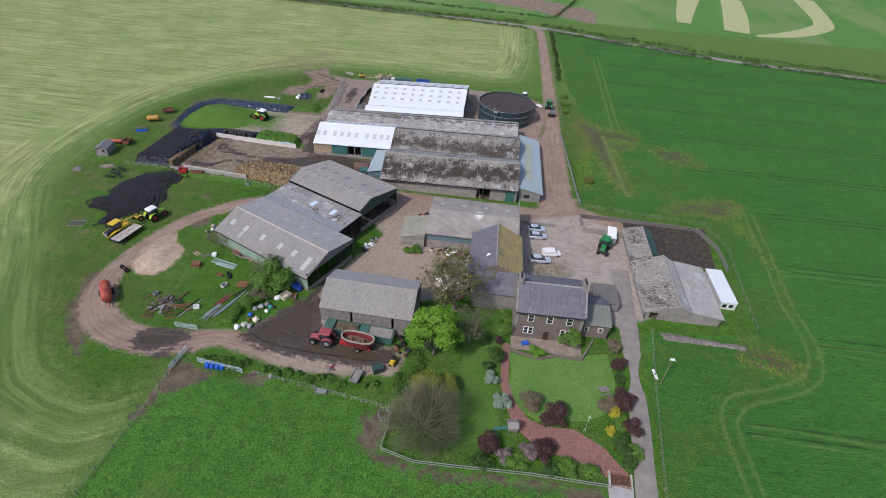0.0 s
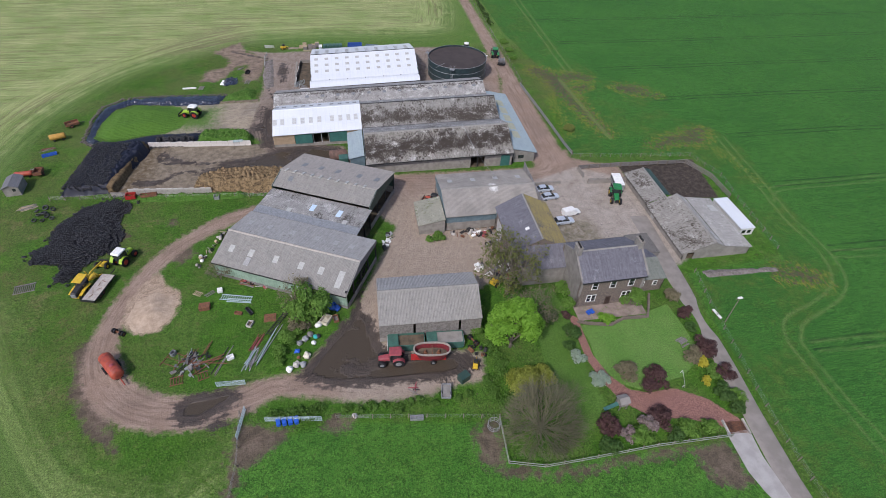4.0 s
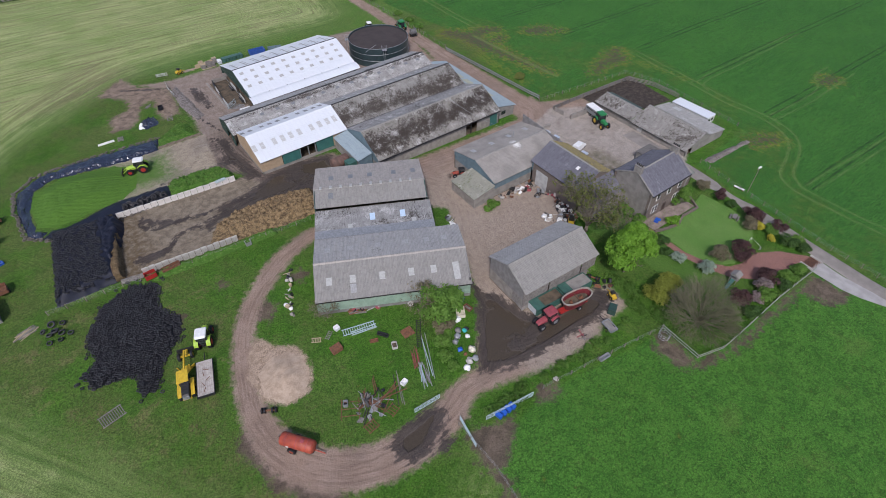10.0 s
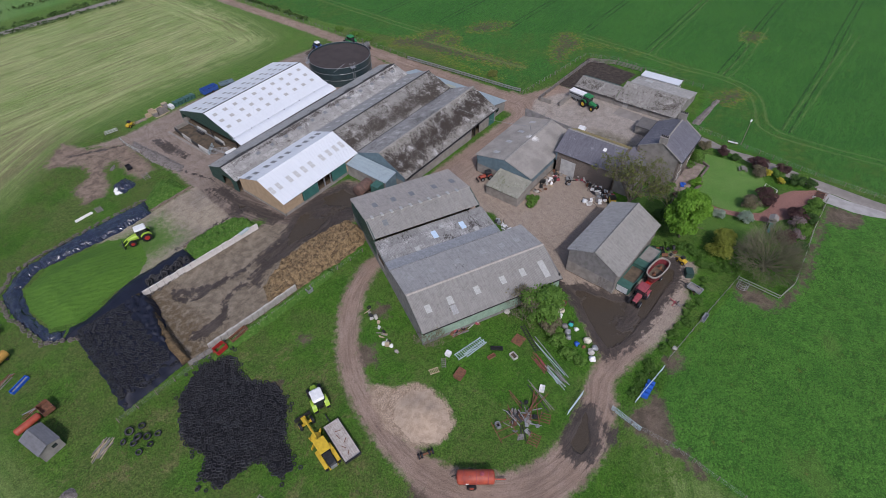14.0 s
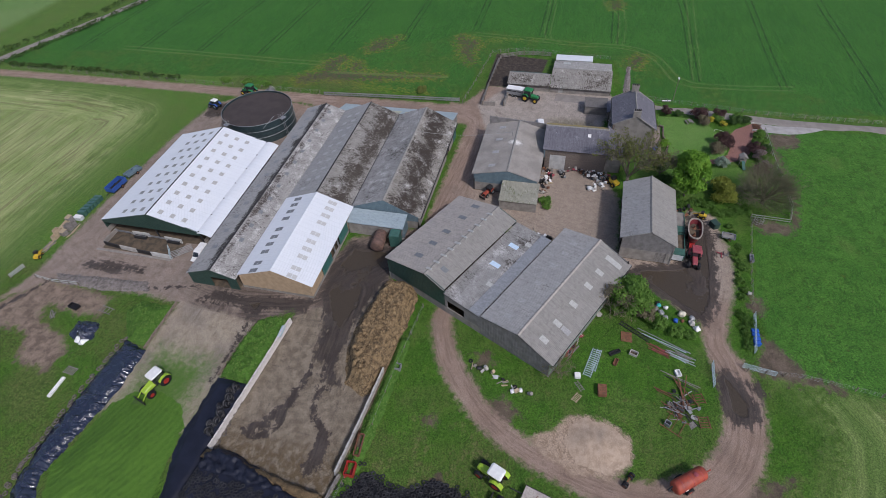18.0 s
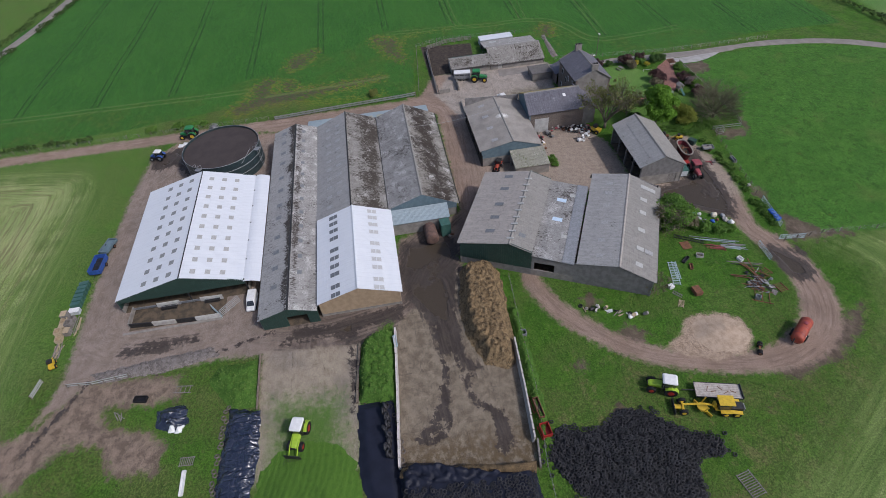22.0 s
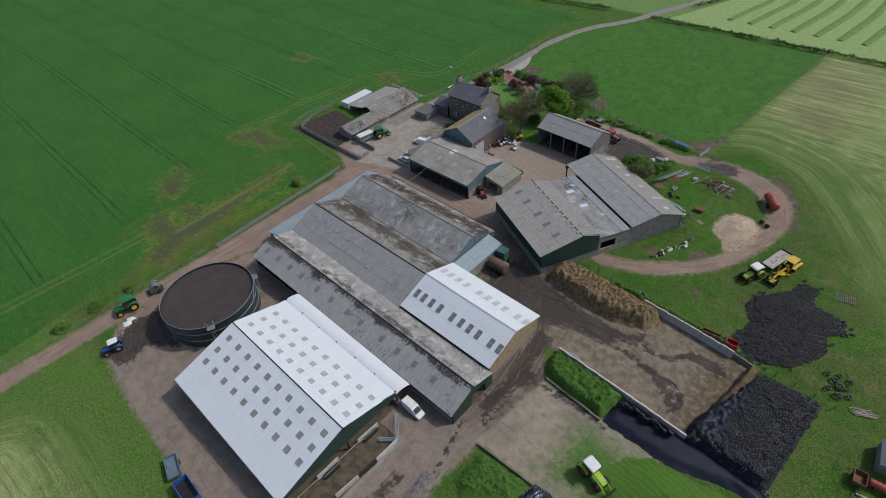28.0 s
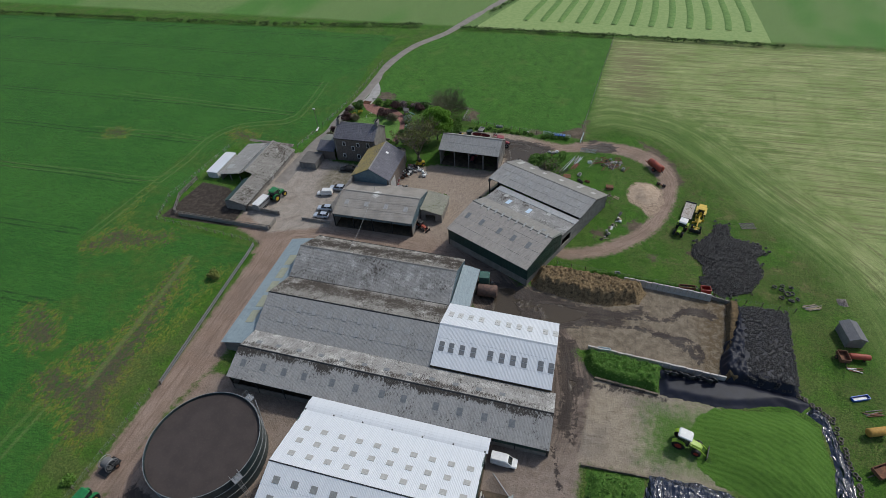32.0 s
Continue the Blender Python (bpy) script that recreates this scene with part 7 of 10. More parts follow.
cover = thing("tyre_cover", "close layer of black tyres holding down the silage sheet", "tyres")
tyre_cover(cover, scatter([(-79.6, 132.4), (-80.0, 124), (-80.4, 114.2), (-90.2, 114), (-89.2, 124), (-88.4, 133.2)], 0.62, rng, 0.0),
           lambda x, y, e: 0.12 + 1.86 * (lambda t: t * t * (3 - 2 * t))(min(1, max(0.15, (e + 0.55) / 1.5))), rng, 250, 9, 0.08)
for k in range(112):
    t = k / 111
    ring_pts = [(-61.8, 158.6), (-72, 159.2), (-82, 159.4), (-89, 158.4), (-93.2, 154), (-93.8, 147), (-92.8, 136.4), (-88, 132.7), (-79, 131.9), (-68, 132.3)]
    seg = t * (len(ring_pts) - 1)
    i = min(int(seg), len(ring_pts) - 2)
    p = Vector(ring_pts[i]).lerp(Vector(ring_pts[i + 1]), seg - i)
    o = new("tyre", DUSTY_TYRE)
    o.matrix_basis = pose(p.x + rng.uniform(-0.3, 0.3), p.y + rng.uniform(-0.3, 0.3), 0.14, rng.gauss(0, 8), rng.gauss(0, 8), 0) @ Matrix.Diagonal((1.25, 1.25, 1.2, 1))
    tagged(o, "dusty worn tyre weighing down the plastic sheet edge", "tyre", "tyres along the sheet edge")
for k in range(9):
    for j in range(3 if k % 3 else 2):
        o = new("tyre", TYRE)
        o.matrix_basis = pose(-66.8 - 0.95 * k, 133.6 + 0.25 * math.sin(k * 2) + 0.1 * j, 0.75 + 0.33 * j, 70 + rng.uniform(-12, 12), rng.uniform(-10, 10), rng.uniform(-30, 30)) @ Matrix.Diagonal((2.1, 2.1, 1.9, 1))
        tagged(o, "large worn tractor tyre stacked against the clamp wall", "tyre", "tractor tyres by the clamp wall")
for x, y, s in ((-91.5, 108, 2), (-90.6, 107, 1.8), (-92.4, 107.6, 1.6), (-90.2, 109.2, 1.6), (-91.8, 109.8, 2), (-93.2, 109, 1.5), (-92.6, 105.8, 1.5), (-89.4, 106.2, 1.5), (-91, 105.6, 1.4), (-66.6, 133, 1.2), (-65.4, 132.6, 1.2)):
    o = new("tyre", TYRE)
    o.matrix_basis = pose(x, y, 0.2 * s, rng.gauss(0, 10), rng.gauss(0, 10), 0) @ Matrix.Diagonal((s, s, s, 1))
    tagged(o, "loose tractor tyre lying in the grass", "tyre", "loose tractor tyres")


# ---- trees, bushes, hedges ----
def leaf_mesh(name, blobs, n, size, mat, parent, rng, label="", kind="", flat=0.35):
    """n leaf sprays over ellipsoid clumps (x, y, z, rx, ry, rz)."""
    g = np.random.RandomState(rng.randrange(1 << 30))
    B = np.array(blobs)
    vol = B[:, 3] * B[:, 4] + 0.05
    pick = g.choice(len(B), n, p=vol / vol.sum())
    d = g.normal(size=(n, 3))
    d /= np.linalg.norm(d, axis=1)[:, None]
    d[:, 2] = np.where(d[:, 2] < -0.3, -d[:, 2], d[:, 2])
    r = g.uniform(0.62, 1.08, (n, 1))
    C = B[pick, :3] + d * r * B[pick, 3:6]
    nrm = d + g.normal(scale=0.55, size=(n, 3)) + np.array([0, 0, flat])
    nrm /= np.linalg.norm(nrm, axis=1)[:, None]
    a = np.cross(nrm, g.normal(size=(n, 3)))
    a /= np.linalg.norm(a, axis=1)[:, None] + 1e-9
    b = np.cross(nrm, a)
    s = size * g.uniform(0.55, 1.3, (n, 1))
    quad = np.stack([C - a * s, C - b * s * 0.6 + nrm * s * 0.15, C + a * s, C + b * s * 0.6 + nrm * s * 0.15], 1)
    me = bpy.data.meshes.new(name)
    me.from_pydata(quad.reshape(-1, 3).tolist(), [], np.arange(4 * n).reshape(-1, 4).tolist())
    me.materials.append(mat)
    ob = new(name, me)
    ob.parent = parent
    return tagged(ob, label, kind=kind)


def branches(bm, at, way, length, radius, depth, rng, spread=0.6, up=0.15, ends=None, kids=(2, 4)):
    """A limb with its side branches, ever thinner."""
    tip = at + way * length
    rod(bm, at, tip, radius, radius * 0.62, 5 if radius > 0.05 else 3)
    if depth == 0:
        if ends is not None:
            ends.append(tip)
        return
    for k in range(rng.randint(*kids)):
        w = (way + Vector((rng.gauss(0, spread), rng.gauss(0, spread), rng.gauss(up, spread * 0.6)))).normalized()
        branches(bm, at.lerp(tip, rng.uniform(0.55, 1.0)), w, length * rng.uniform(0.6, 0.85), radius * 0.58, depth - 1, rng, spread, up, ends, kids)


def crown_blobs(rng, n, r, z, rz, size):
    out = []
    for k in range(n):
        a, c = rng.uniform(0, math.tau), rng.uniform(-0.55, 1)
        q = math.sqrt(1 - min(1, c * c)) * r * rng.uniform(0.72, 1.0)
        s = size * rng.uniform(0.7, 1.3)
        out.append((q * math.cos(a), q * math.sin(a), z + c * rz * 0.9, s, s, s * 0.8))
    return out


LEAF_BRIGHT = leafy("fresh_sycamore_leaf", (0.13, 0.28, 0.022), (0.095, 0.215, 0.016), (0.19, 0.36, 0.045))
LEAF_OLIVE = leafy("olive_spring_leaf", (0.15, 0.18, 0.04), (0.1, 0.13, 0.03), (0.22, 0.24, 0.07))
LEAF_HALF = leafy("opening_olive_leaf", (0.115, 0.13, 0.034), (0.075, 0.095, 0.022), (0.17, 0.185, 0.055))
LEAF_WILLOW = leafy("yellow_willow_leaf", (0.2, 0.235, 0.03), (0.14, 0.17, 0.024), (0.28, 0.31, 0.06))
LEAF_DARK = leafy("dark_shrub_leaf", (0.035, 0.085, 0.018), (0.05, 0.11, 0.024), (0.08, 0.145, 0.035))
LEAF_MID = leafy("mid_shrub_leaf", (0.1, 0.21, 0.03), (0.07, 0.155, 0.022), (0.16, 0.28, 0.055))
LEAF_PURPLE = leafy("purple_shrub_leaf", (0.075, 0.036, 0.038), (0.05, 0.026, 0.028), (0.12, 0.068, 0.06))
LEAF_YELLOW = leafy("golden_shrub_leaf", (0.42, 0.38, 0.03), (0.3, 0.28, 0.03), (0.5, 0.45, 0.06))
LEAF_SILVER = leafy("silver_shrub_leaf", (0.26, 0.34, 0.26), (0.19, 0.27, 0.2), (0.36, 0.42, 0.34))
LEAF_PINK = leafy("blossom_shrub_leaf", (0.19, 0.14, 0.135), (0.09, 0.08, 0.05), (0.34, 0.27, 0.27))
LEAF_TWIG = leafy("twiggy_shrub", (0.17, 0.15, 0.09), (0.12, 0.105, 0.065), (0.21, 0.19, 0.12))
LEAF_NETTLE = leafy("nettle_leaf", (0.07, 0.158, 0.022), (0.052, 0.125, 0.017), (0.11, 0.2, 0.036))
LEAF_HEDGE = leafy("hawthorn_hedge_leaf", (0.032, 0.07, 0.014), (0.045, 0.088, 0.018), (0.065, 0.1, 0.026))


def tree(label, x, y, h, r, zc, rz, mat, leaves, seed, bare=0, spread=0.55, trunk=0.3, size=0.3, fork=1.6, kids=(2, 4)):
    rg = random.Random(seed)
    t = thing("tree", label, "tree", pose(x, y, 0))
    bm = bmesh.new()
    rod(bm, (0, 0, -0.2), (0, 0, fork), trunk, trunk * 0.8, 9)
    part("trunk", bm, BARK, t, smooth=True)
    bm = bmesh.new()
    ends = []
    for k in range(7):
        a = k * math.tau / 7 + rg.uniform(-0.3, 0.3)
        w = Vector((math.cos(a) * spread, math.sin(a) * spread, rg.uniform(0.5, 1.0))).normalized()
        branches(bm, Vector((0, 0, fork * rg.uniform(0.7, 1.0))), w, (h - fork) * 0.38, trunk * 0.45, 4 if bare else 2, rg, 0.45, 0.12, ends, kids)
    part("branchwork", bm, BARK, t)
    if leaves:
        blobs = [(e.x, e.y, e.z, size * 1.7, size * 1.7, size * 1.4) for e in ends] if bare else crown_blobs(rg, 34, r, zc, rz, r * 0.34) + [(0, 0, zc, r * 0.62, r * 0.62, rz * 0.7)]
        leaf_mesh("crown", blobs, leaves, size, mat, t, rg)
    return t


tree("round sycamore in full bright green leaf", -4.3, 61.6, 10.4, 4.0, 6.0, 4.2, LEAF_BRIGHT, 8500, 1, size=0.32).scale = (1.0, 0.76, 1.0)
tree("half-leafed spreading tree beside the cart shed", -1.8, 73.4, 12.8, 5.0, 6.4, 4.4, LEAF_HALF, 3000, 2, bare=1, spread=0.42, size=0.2, trunk=0.4, kids=(3, 4))


def dome_tree(label, x, y, r, h, seed, limbs=54):
    """A bare many-stemmed tree: a round dome of fine twigs over a short bole."""
    rg = random.Random(seed)
    t = thing("tree", label, "tree", pose(x, y, 0))
    part("trunk", rod(bmesh.new(), (0, 0, -0.2), (0, 0, 1.3), 0.42, 0.34, 9), TWIG, t, smooth=True)
    bm, ends = bmesh.new(), []
    for k in range(limbs):
        a = k * 2.399963 + rg.uniform(-0.2, 0.2)
        lift = rg.uniform(0.12, 1.0)
        way = Vector((math.cos(a) * r * math.sqrt(1 - lift * lift * 0.8), math.sin(a) * r * math.sqrt(1 - lift * lift * 0.8), h * lift * 0.95))
        branches(bm, Vector((0, 0, rg.uniform(0.8, 1.3))), way.normalized(), way.length * 0.42, 0.07, 4, rg, 0.36, 0.02, ends, (3, 4))
    part("crown", bm, TWIG, t, "dense grey-green bare twigs")


TWIG = plain("grey_green_twig", (0.165, 0.158, 0.094), (0.105, 0.1, 0.06), 4, 0.9)
dome_tree("bare rounded tree with dense grey twigs", -4.0, 46.2, 6.1, 8.0, 3)
tree("bare young tree beside the sycamore", 1.6, 66.4, 7.5, 3, 4, 3, LEAF_TWIG, 900, 13, bare=1, size=0.15, trunk=0.14, fork=1.2, kids=(3, 4))
tree("leafy elder tree among the scrap", -37.2, 73.6, 6.4, 3.4, 2.9, 2.3, LEAF_MID, 4200, 4, size=0.26, trunk=0.16, fork=0.8)
tree("bare thorn tree beside the shed wall", -38.8, 76.2, 6.0, 2.6, 3.6, 2.4, LEAF_TWIG, 700, 5, bare=1, size=0.16, trunk=0.14, fork=0.8)
tree("bare thorn tree beside the shed wall", -53.4, 84.0, 4.2, 2, 2.6, 1.6, LEAF_TWIG, 400, 6, bare=1, size=0.14, trunk=0.1, fork=0.6)


def bush(label, x, y, r, h, mat, seed, leaves=0, size=0.17):
    rg = random.Random(seed)
    b = thing("bush", label, "bush", pose(x, y, 0, 0, 0, rg.uniform(0, 360)))
    bm = bmesh.new()
    for k in range(6):
        a = rg.uniform(0, math.tau)
        branches(bm, Vector((0, 0, -0.05)), Vector((math.cos(a) * 0.6, math.sin(a) * 0.6, 1)).normalized(), h * 0.4, 0.03, 2, rg, 0.45, 0.1)
    part("stems", bm, BARK, b)
    blobs = crown_blobs(rg, 11, r * 0.8, h * 0.52, h * 0.42, r * 0.42) + [(0, 0, h * 0.4, r * 0.7, r * 0.7, h * 0.4)]
    leaf_mesh("foliage", blobs, leaves or int(520 * max(0.6, r * r)), size, mat, b, rg)
    return b


for k, (lab, x, y, r, h, mat) in enumerate([
        ("yellow-green willow shrub", -4.6, 53.8, 2.8, 3.4, LEAF_WILLOW), ("yellow-green willow shrub", -1.0, 54.2, 2.1, 2.8, LEAF_WILLOW), ("dark evergreen shrub", 4.2, 66.2, 1.5, 2.0, LEAF_DARK),
        ("dark evergreen shrub", 6.6, 62.4, 1.6, 2.2, LEAF_DARK), ("small purple-leaved shrub", 7.0, 66.4, 0.9, 1.4, LEAF_PURPLE), ("rounded green shrub", 8.2, 68.6, 1.3, 2.1, LEAF_MID),
        ("silver-leaved rounded shrub", 6.0, 57.6, 1.35, 1.7, LEAF_SILVER), ("silver-leaved rounded shrub", 8.0, 52.8, 1.55, 2.0, LEAF_SILVER), ("dark low shrub", 5.6, 60, 1.2, 1.4, LEAF_DARK),
        ("twiggy bare garden shrub", 12.6, 53.6, 1.9, 2.4, LEAF_TWIG), ("purple plum bush", 16.4, 51.4, 2.3, 2.8, LEAF_PURPLE), ("pale green patio shrub", 14.0, 64.9, 1.3, 1.4, LEAF_BRIGHT),
        ("green climber against the house", 20.2, 67.6, 1.7, 4.4, LEAF_MID), ("green climber against the house", 18.6, 68.0, 0.9, 2.2, LEAF_MID), ("green shrub by the house corner", 8.6, 72.2, 1.5, 2.4, LEAF_MID), ("dark red hedge bush", 28.4, 63.6, 1.4, 2.3, LEAF_PURPLE),
        ("twiggy bush beside the lane", 28.2, 67.8, 1.6, 2.4, LEAF_TWIG), ("dark green hedge bush", 28.0, 60.6, 1.1, 1.6, LEAF_DARK), ("dark red hedge bush", 28.2, 56.2, 2.2, 3.0, LEAF_PURPLE), ("twiggy garden bush", 25.2, 55.2, 1.6, 2.0, LEAF_TWIG),
        ("bright golden bush", 26.4, 53.6, 1.1, 1.9, LEAF_YELLOW), ("green garden shrub", 27.4, 51.6, 1.5, 1.8, LEAF_MID), ("small golden bush", 25.0, 50.4, 0.85, 1.1, LEAF_YELLOW), ("dark red hedge bush", 28.4, 51, 1.6, 2.3, LEAF_PURPLE),
        ("green garden shrub", 26.6, 47.8, 1.8, 2.0, LEAF_DARK), ("green hedge bush", 28.2, 46.8, 1.3, 1.8, LEAF_MID), ("twiggy red shrub", 6.6, 45.2, 1.9, 2.2, LEAF_PURPLE), ("blossoming shrub", 8.6, 43.4, 1.3, 1.7, LEAF_PINK),
        ("blossoming shrub", 12.0, 44.4, 1.6, 2.2, LEAF_PINK), ("dark red shrub", 14.4, 45.0, 1.9, 2.2, LEAF_PURPLE), ("green border shrub", 10.4, 42.8, 1.7, 1.7, LEAF_MID), ("green border shrub", 18, 42.9, 1.6, 1.7, LEAF_MID),
        ("green border shrub", 21.4, 42.9, 1.4, 1.5, LEAF_MID), ("dark border shrub", 15.6, 42.4, 1.3, 1.3, LEAF_DARK), ("dark border shrub", 5.2, 42.4, 1.6, 1.4, LEAF_DARK), ("dark green shrub by the lane gate", 27.2, 45.0, 1.2, 1.6, LEAF_DARK),
        ("dark green bush behind the sycamore", -1.4, 66.0, 1.9, 2.2, LEAF_DARK), ("nettle clump by the wagon", -9.6, 65.6, 1.4, 1.4, LEAF_MID), ("bramble clump", -39.6, 69.4, 1.3, 1.4, LEAF_MID), ("bramble clump", -37.0, 71.4, 1.2, 1.5, LEAF_MID), ("leafy elder bush beside the track", -38.6, 74.6, 2.0, 3.0, LEAF_MID), ("twiggy brown bush beside the track", -39.0, 70.4, 1.8, 2.6, LEAF_TWIG), ("fresh green bush beside the track", -40.8, 68.0, 1.4, 1.8, LEAF_MID),
        ("fresh green bush beside the track", -41.8, 65.6, 1.2, 1.4, LEAF_MID), ("low green bush beside the track", -42.2, 63.6, 1.0, 1.2, LEAF_MID), ("twiggy bush against the shed wall", -51.2, 85.2, 1.5, 2.4, LEAF_TWIG), ("twiggy bush against the shed wall", -47.0, 83.4, 1.0, 2.0, LEAF_TWIG),
        ("long grass clump by the cart shed", -8.6, 69.6, 1.6, 1.5, LEAF_MID), ("nettle clump by the lean-to", -11.6, 90.2, 1.4, 1.0, LEAF_MID), ("nettle clump by the lean-to", -13.4, 89.8, 1.0, 0.9, LEAF_MID), ("low green verge bush beside the lane", 27.6, 190, 1.6, 0.8, LEAF_MID), ("low green verge bush beside the lane", 27.8, 183, 1.5, 0.8, LEAF_MID), ("low green verge bush beside the lane", 27.4, 176, 1.3, 0.8, LEAF_MID),
        ("gorse bush in the verge", 30, 129, 1.4, 1.7, LEAF_OLIVE)]):
    bush(lab if len(lab.split()) > 3 else lab + " in the garden border" if y > 41 and x > -10 else lab + " in rough grass", x, y, r, h, mat, 100 + k)


for k in range(26):
    rk = random.Random(900 + k)
    if k < 11:
        x, y = -13.0 - 1.85 * k, 53.0 + 0.06 * k + rk.uniform(-0.5, 0.9)
    elif k < 21:
        x, y = rk.uniform(-9.4, -6.0), 50.6 + 1.25 * (k - 11)
    else:
        x, y = -35.6 - 1.6 * (k - 21), 54.2 + rk.uniform(-0.3, 0.3)
    bush("clump of nettles and long grass by the pasture fence", x, y, rk.uniform(0.6, 1.0) if k < 11 else rk.uniform(0.9, 1.5), rk.uniform(0.35, 0.65), LEAF_NETTLE, 950 + k, 320)


def hedge(label, pts, w, h, seed, per=26):
    """A field hedge: clumps of leaf along a line, uneven in height, over bare stems."""
    rg = random.Random(seed)
    e = thing("hedge", label, "hedge")
    blobs = []
    stems = bmesh.new()
    total = 0
    for (ax, ay), (bx, by) in zip(pts, pts[1:]):
        L = math.hypot(bx - ax, by - ay)
        n = max(2, int(L / (w * 0.9)))
        total += L
        for k in range(n):
            t = (k + rg.uniform(-0.3, 0.3)) / n
            s = w * rg.uniform(0.4, 0.8)
            if rg.random() < 0.06:
                continue
            x, y = ax + (bx - ax) * t + rg.gauss(0, w * 0.15), ay + (by - ay) * t + rg.gauss(0, w * 0.15)
            hh = h * rg.uniform(0.6, 1.15)
            blobs.append((x, y, hh * 0.5, s * 1.2, s * 1.2, hh * 0.5))
            if k % 2:
                rod(stems, (x, y, -0.1), (x + rg.uniform(-0.3, 0.3), y, hh * 0.7), 0.05, 0.02, 4)
    part("stems", stems, BARK, e)
    leaf_mesh("foliage", blobs, int(total * per), 0.34, LEAF_HEDGE, e, rg)


hedge("long dark hawthorn hedge along the far side of the road", [(-300, 310), (-116, 291), (-52, 288), (16, 286)], 1.6, 1.8, 1, 16)
hedge("long dark hawthorn hedge along the near side of the road", [(-240, 300), (-60, 285), (16, 277.5)], 1.3, 1.3, 2, 14)
hedge("dark hawthorn hedge beside the country road", [(24, 284), (61, 272.6), (111, 259), (174, 250.6), (300, 222)], 1.7, 1.8, 3, 16)
hedge("dark hawthorn hedge between the crop and the road", [(26, 275), (61, 264.6), (100, 253.8)], 1.5, 1.5, 4, 18)
hedge("dark hawthorn hedge between the crop and the road", [(112, 251), (172, 242.6), (300, 214)], 1.5, 1.5, 5, 16)
hedge("gappy hedge beside the north lane", [(27.2, 270), (27.4, 240), (27, 205)], 1.3, 1.6, 6, 22)
hedge("hawthorn hedge along the southern field boundary", [(250, -16), (165, -18), (92, -21), (26, -29)], 1.6, 1.8, 7, 18)
hedge("hawthorn hedge across the end of the pasture", [(8, -29), (-52, -28.4), (-79, -27.6), (-117, -26.8)], 1.5, 1.6, 8, 20)
hedge("hedge line beyond the northern road", [(-160, 330), (-60, 310), (30, 300), (44, 340), (60, 420)], 1.5, 1.5, 9, 12)
hedge("low roadside hedge at the lane bend", [(0, -50), (-10, -74), (-40, -150)], 1.4, 1.4, 10, 14)


# ---- long grass ----
BANK_LEAF = leafy("bank_grass_blade", (0.07, 0.165, 0.024), (0.092, 0.185, 0.032), (0.15, 0.23, 0.058))


def grass_tufts():
    """Tufts of longer grass over the rough ground, a few blades each."""
    g = np.random.RandomState(11)
    P = np.concatenate([g.uniform((-104, 44), (-20, 112), (52000, 2)), g.uniform((-104, 112), (-52, 192), (30000, 2)), g.uniform((-24, 42), (32, 70), (9000, 2)), g.uniform((-54, -24), (22, 52), (22000, 2))])
    x, y = P[:, 0], P[:, 1]
    off = np.maximum.reduce([sd_ribbon(x, y, LOOP), sd_poly(x, y, YARD), sd_poly(x, y, APRON), sd_poly(x, y, SAND), sd_poly(x, y, CLAMP), sd_poly(x, y, PAD), sd_poly(x, y, PARKING), sd_poly(x, y, LAWN), sd_poly(x, y, PIT), sd_ribbon(x, y, PATH), sd_poly(x, y, PILE) - 0.5,
                             sd_poly(x, y, [(-62, 159), (-62, 132), (-94, 112), (-94, 159)]), sd_ribbon(x, y, [(33, 92, 2.5), (30.6, 56, 2.4), (28.6, 30, 2.4), (28.2, 9, 2.4), (14, -24, 2.4)]), sd_poly(x, y, LANE_SIDE), sd_ribbon(x, y, [(22.4, 112, 3.4), (22.5, 272, 3.0)])] + [sd_poly(x, y, p) for p in EARTH])
    patch = np.array([noise.noise((a * 0.18, b * 0.18, 4)) + 0.6 * noise.noise((a * 0.7, b * 0.7, 9)) for a, b in P])
    keep = (off < -0.25) & (sd_poly(x, y, MOWN) < 3.0) & (patch > -0.35) & (sd_poly(x, y, [(22, 42), (28, 42), (28, 26), (22, 26)]) < 0)
    P = P[keep]
    n = len(P)
    tall = g.uniform(0.5, 1.0, n) * np.where(sd_poly(P[:, 0], P[:, 1], PASTURE) > 0, 0.1, 0.16)
    V, F = [], []
    for k in range(3):
        a = g.uniform(0, math.tau, n)
        w = tall * g.uniform(0.22, 0.4, n)
        lean = tall * g.uniform(1.4, 3.0, n)
        c, d = np.cos(a), np.sin(a)
        base = np.stack([P[:, 0], P[:, 1], np.full(n, -0.02)], -1)
        V.append(np.stack([base + np.stack([-d * w, c * w, 0 * w], -1), base + np.stack([d * w, -c * w, 0 * w], -1), base + np.stack([c * lean, d * lean, tall], -1)], 1).reshape(-1, 3))
        F.append(np.arange(3 * n).reshape(-1, 3) + 3 * n * k)
    me = bpy.data.meshes.new("grass_tufts")
    me.from_pydata(np.concatenate(V).tolist(), [], np.concatenate(F).tolist())
    me.materials.append(leafy("long_meadow_grass", (0.05, 0.14, 0.012), (0.072, 0.17, 0.018), (0.13, 0.225, 0.036)))
    tagged(new("grass_tufts", me), "uneven tufts of long green meadow grass", "grass", kind="stuff")


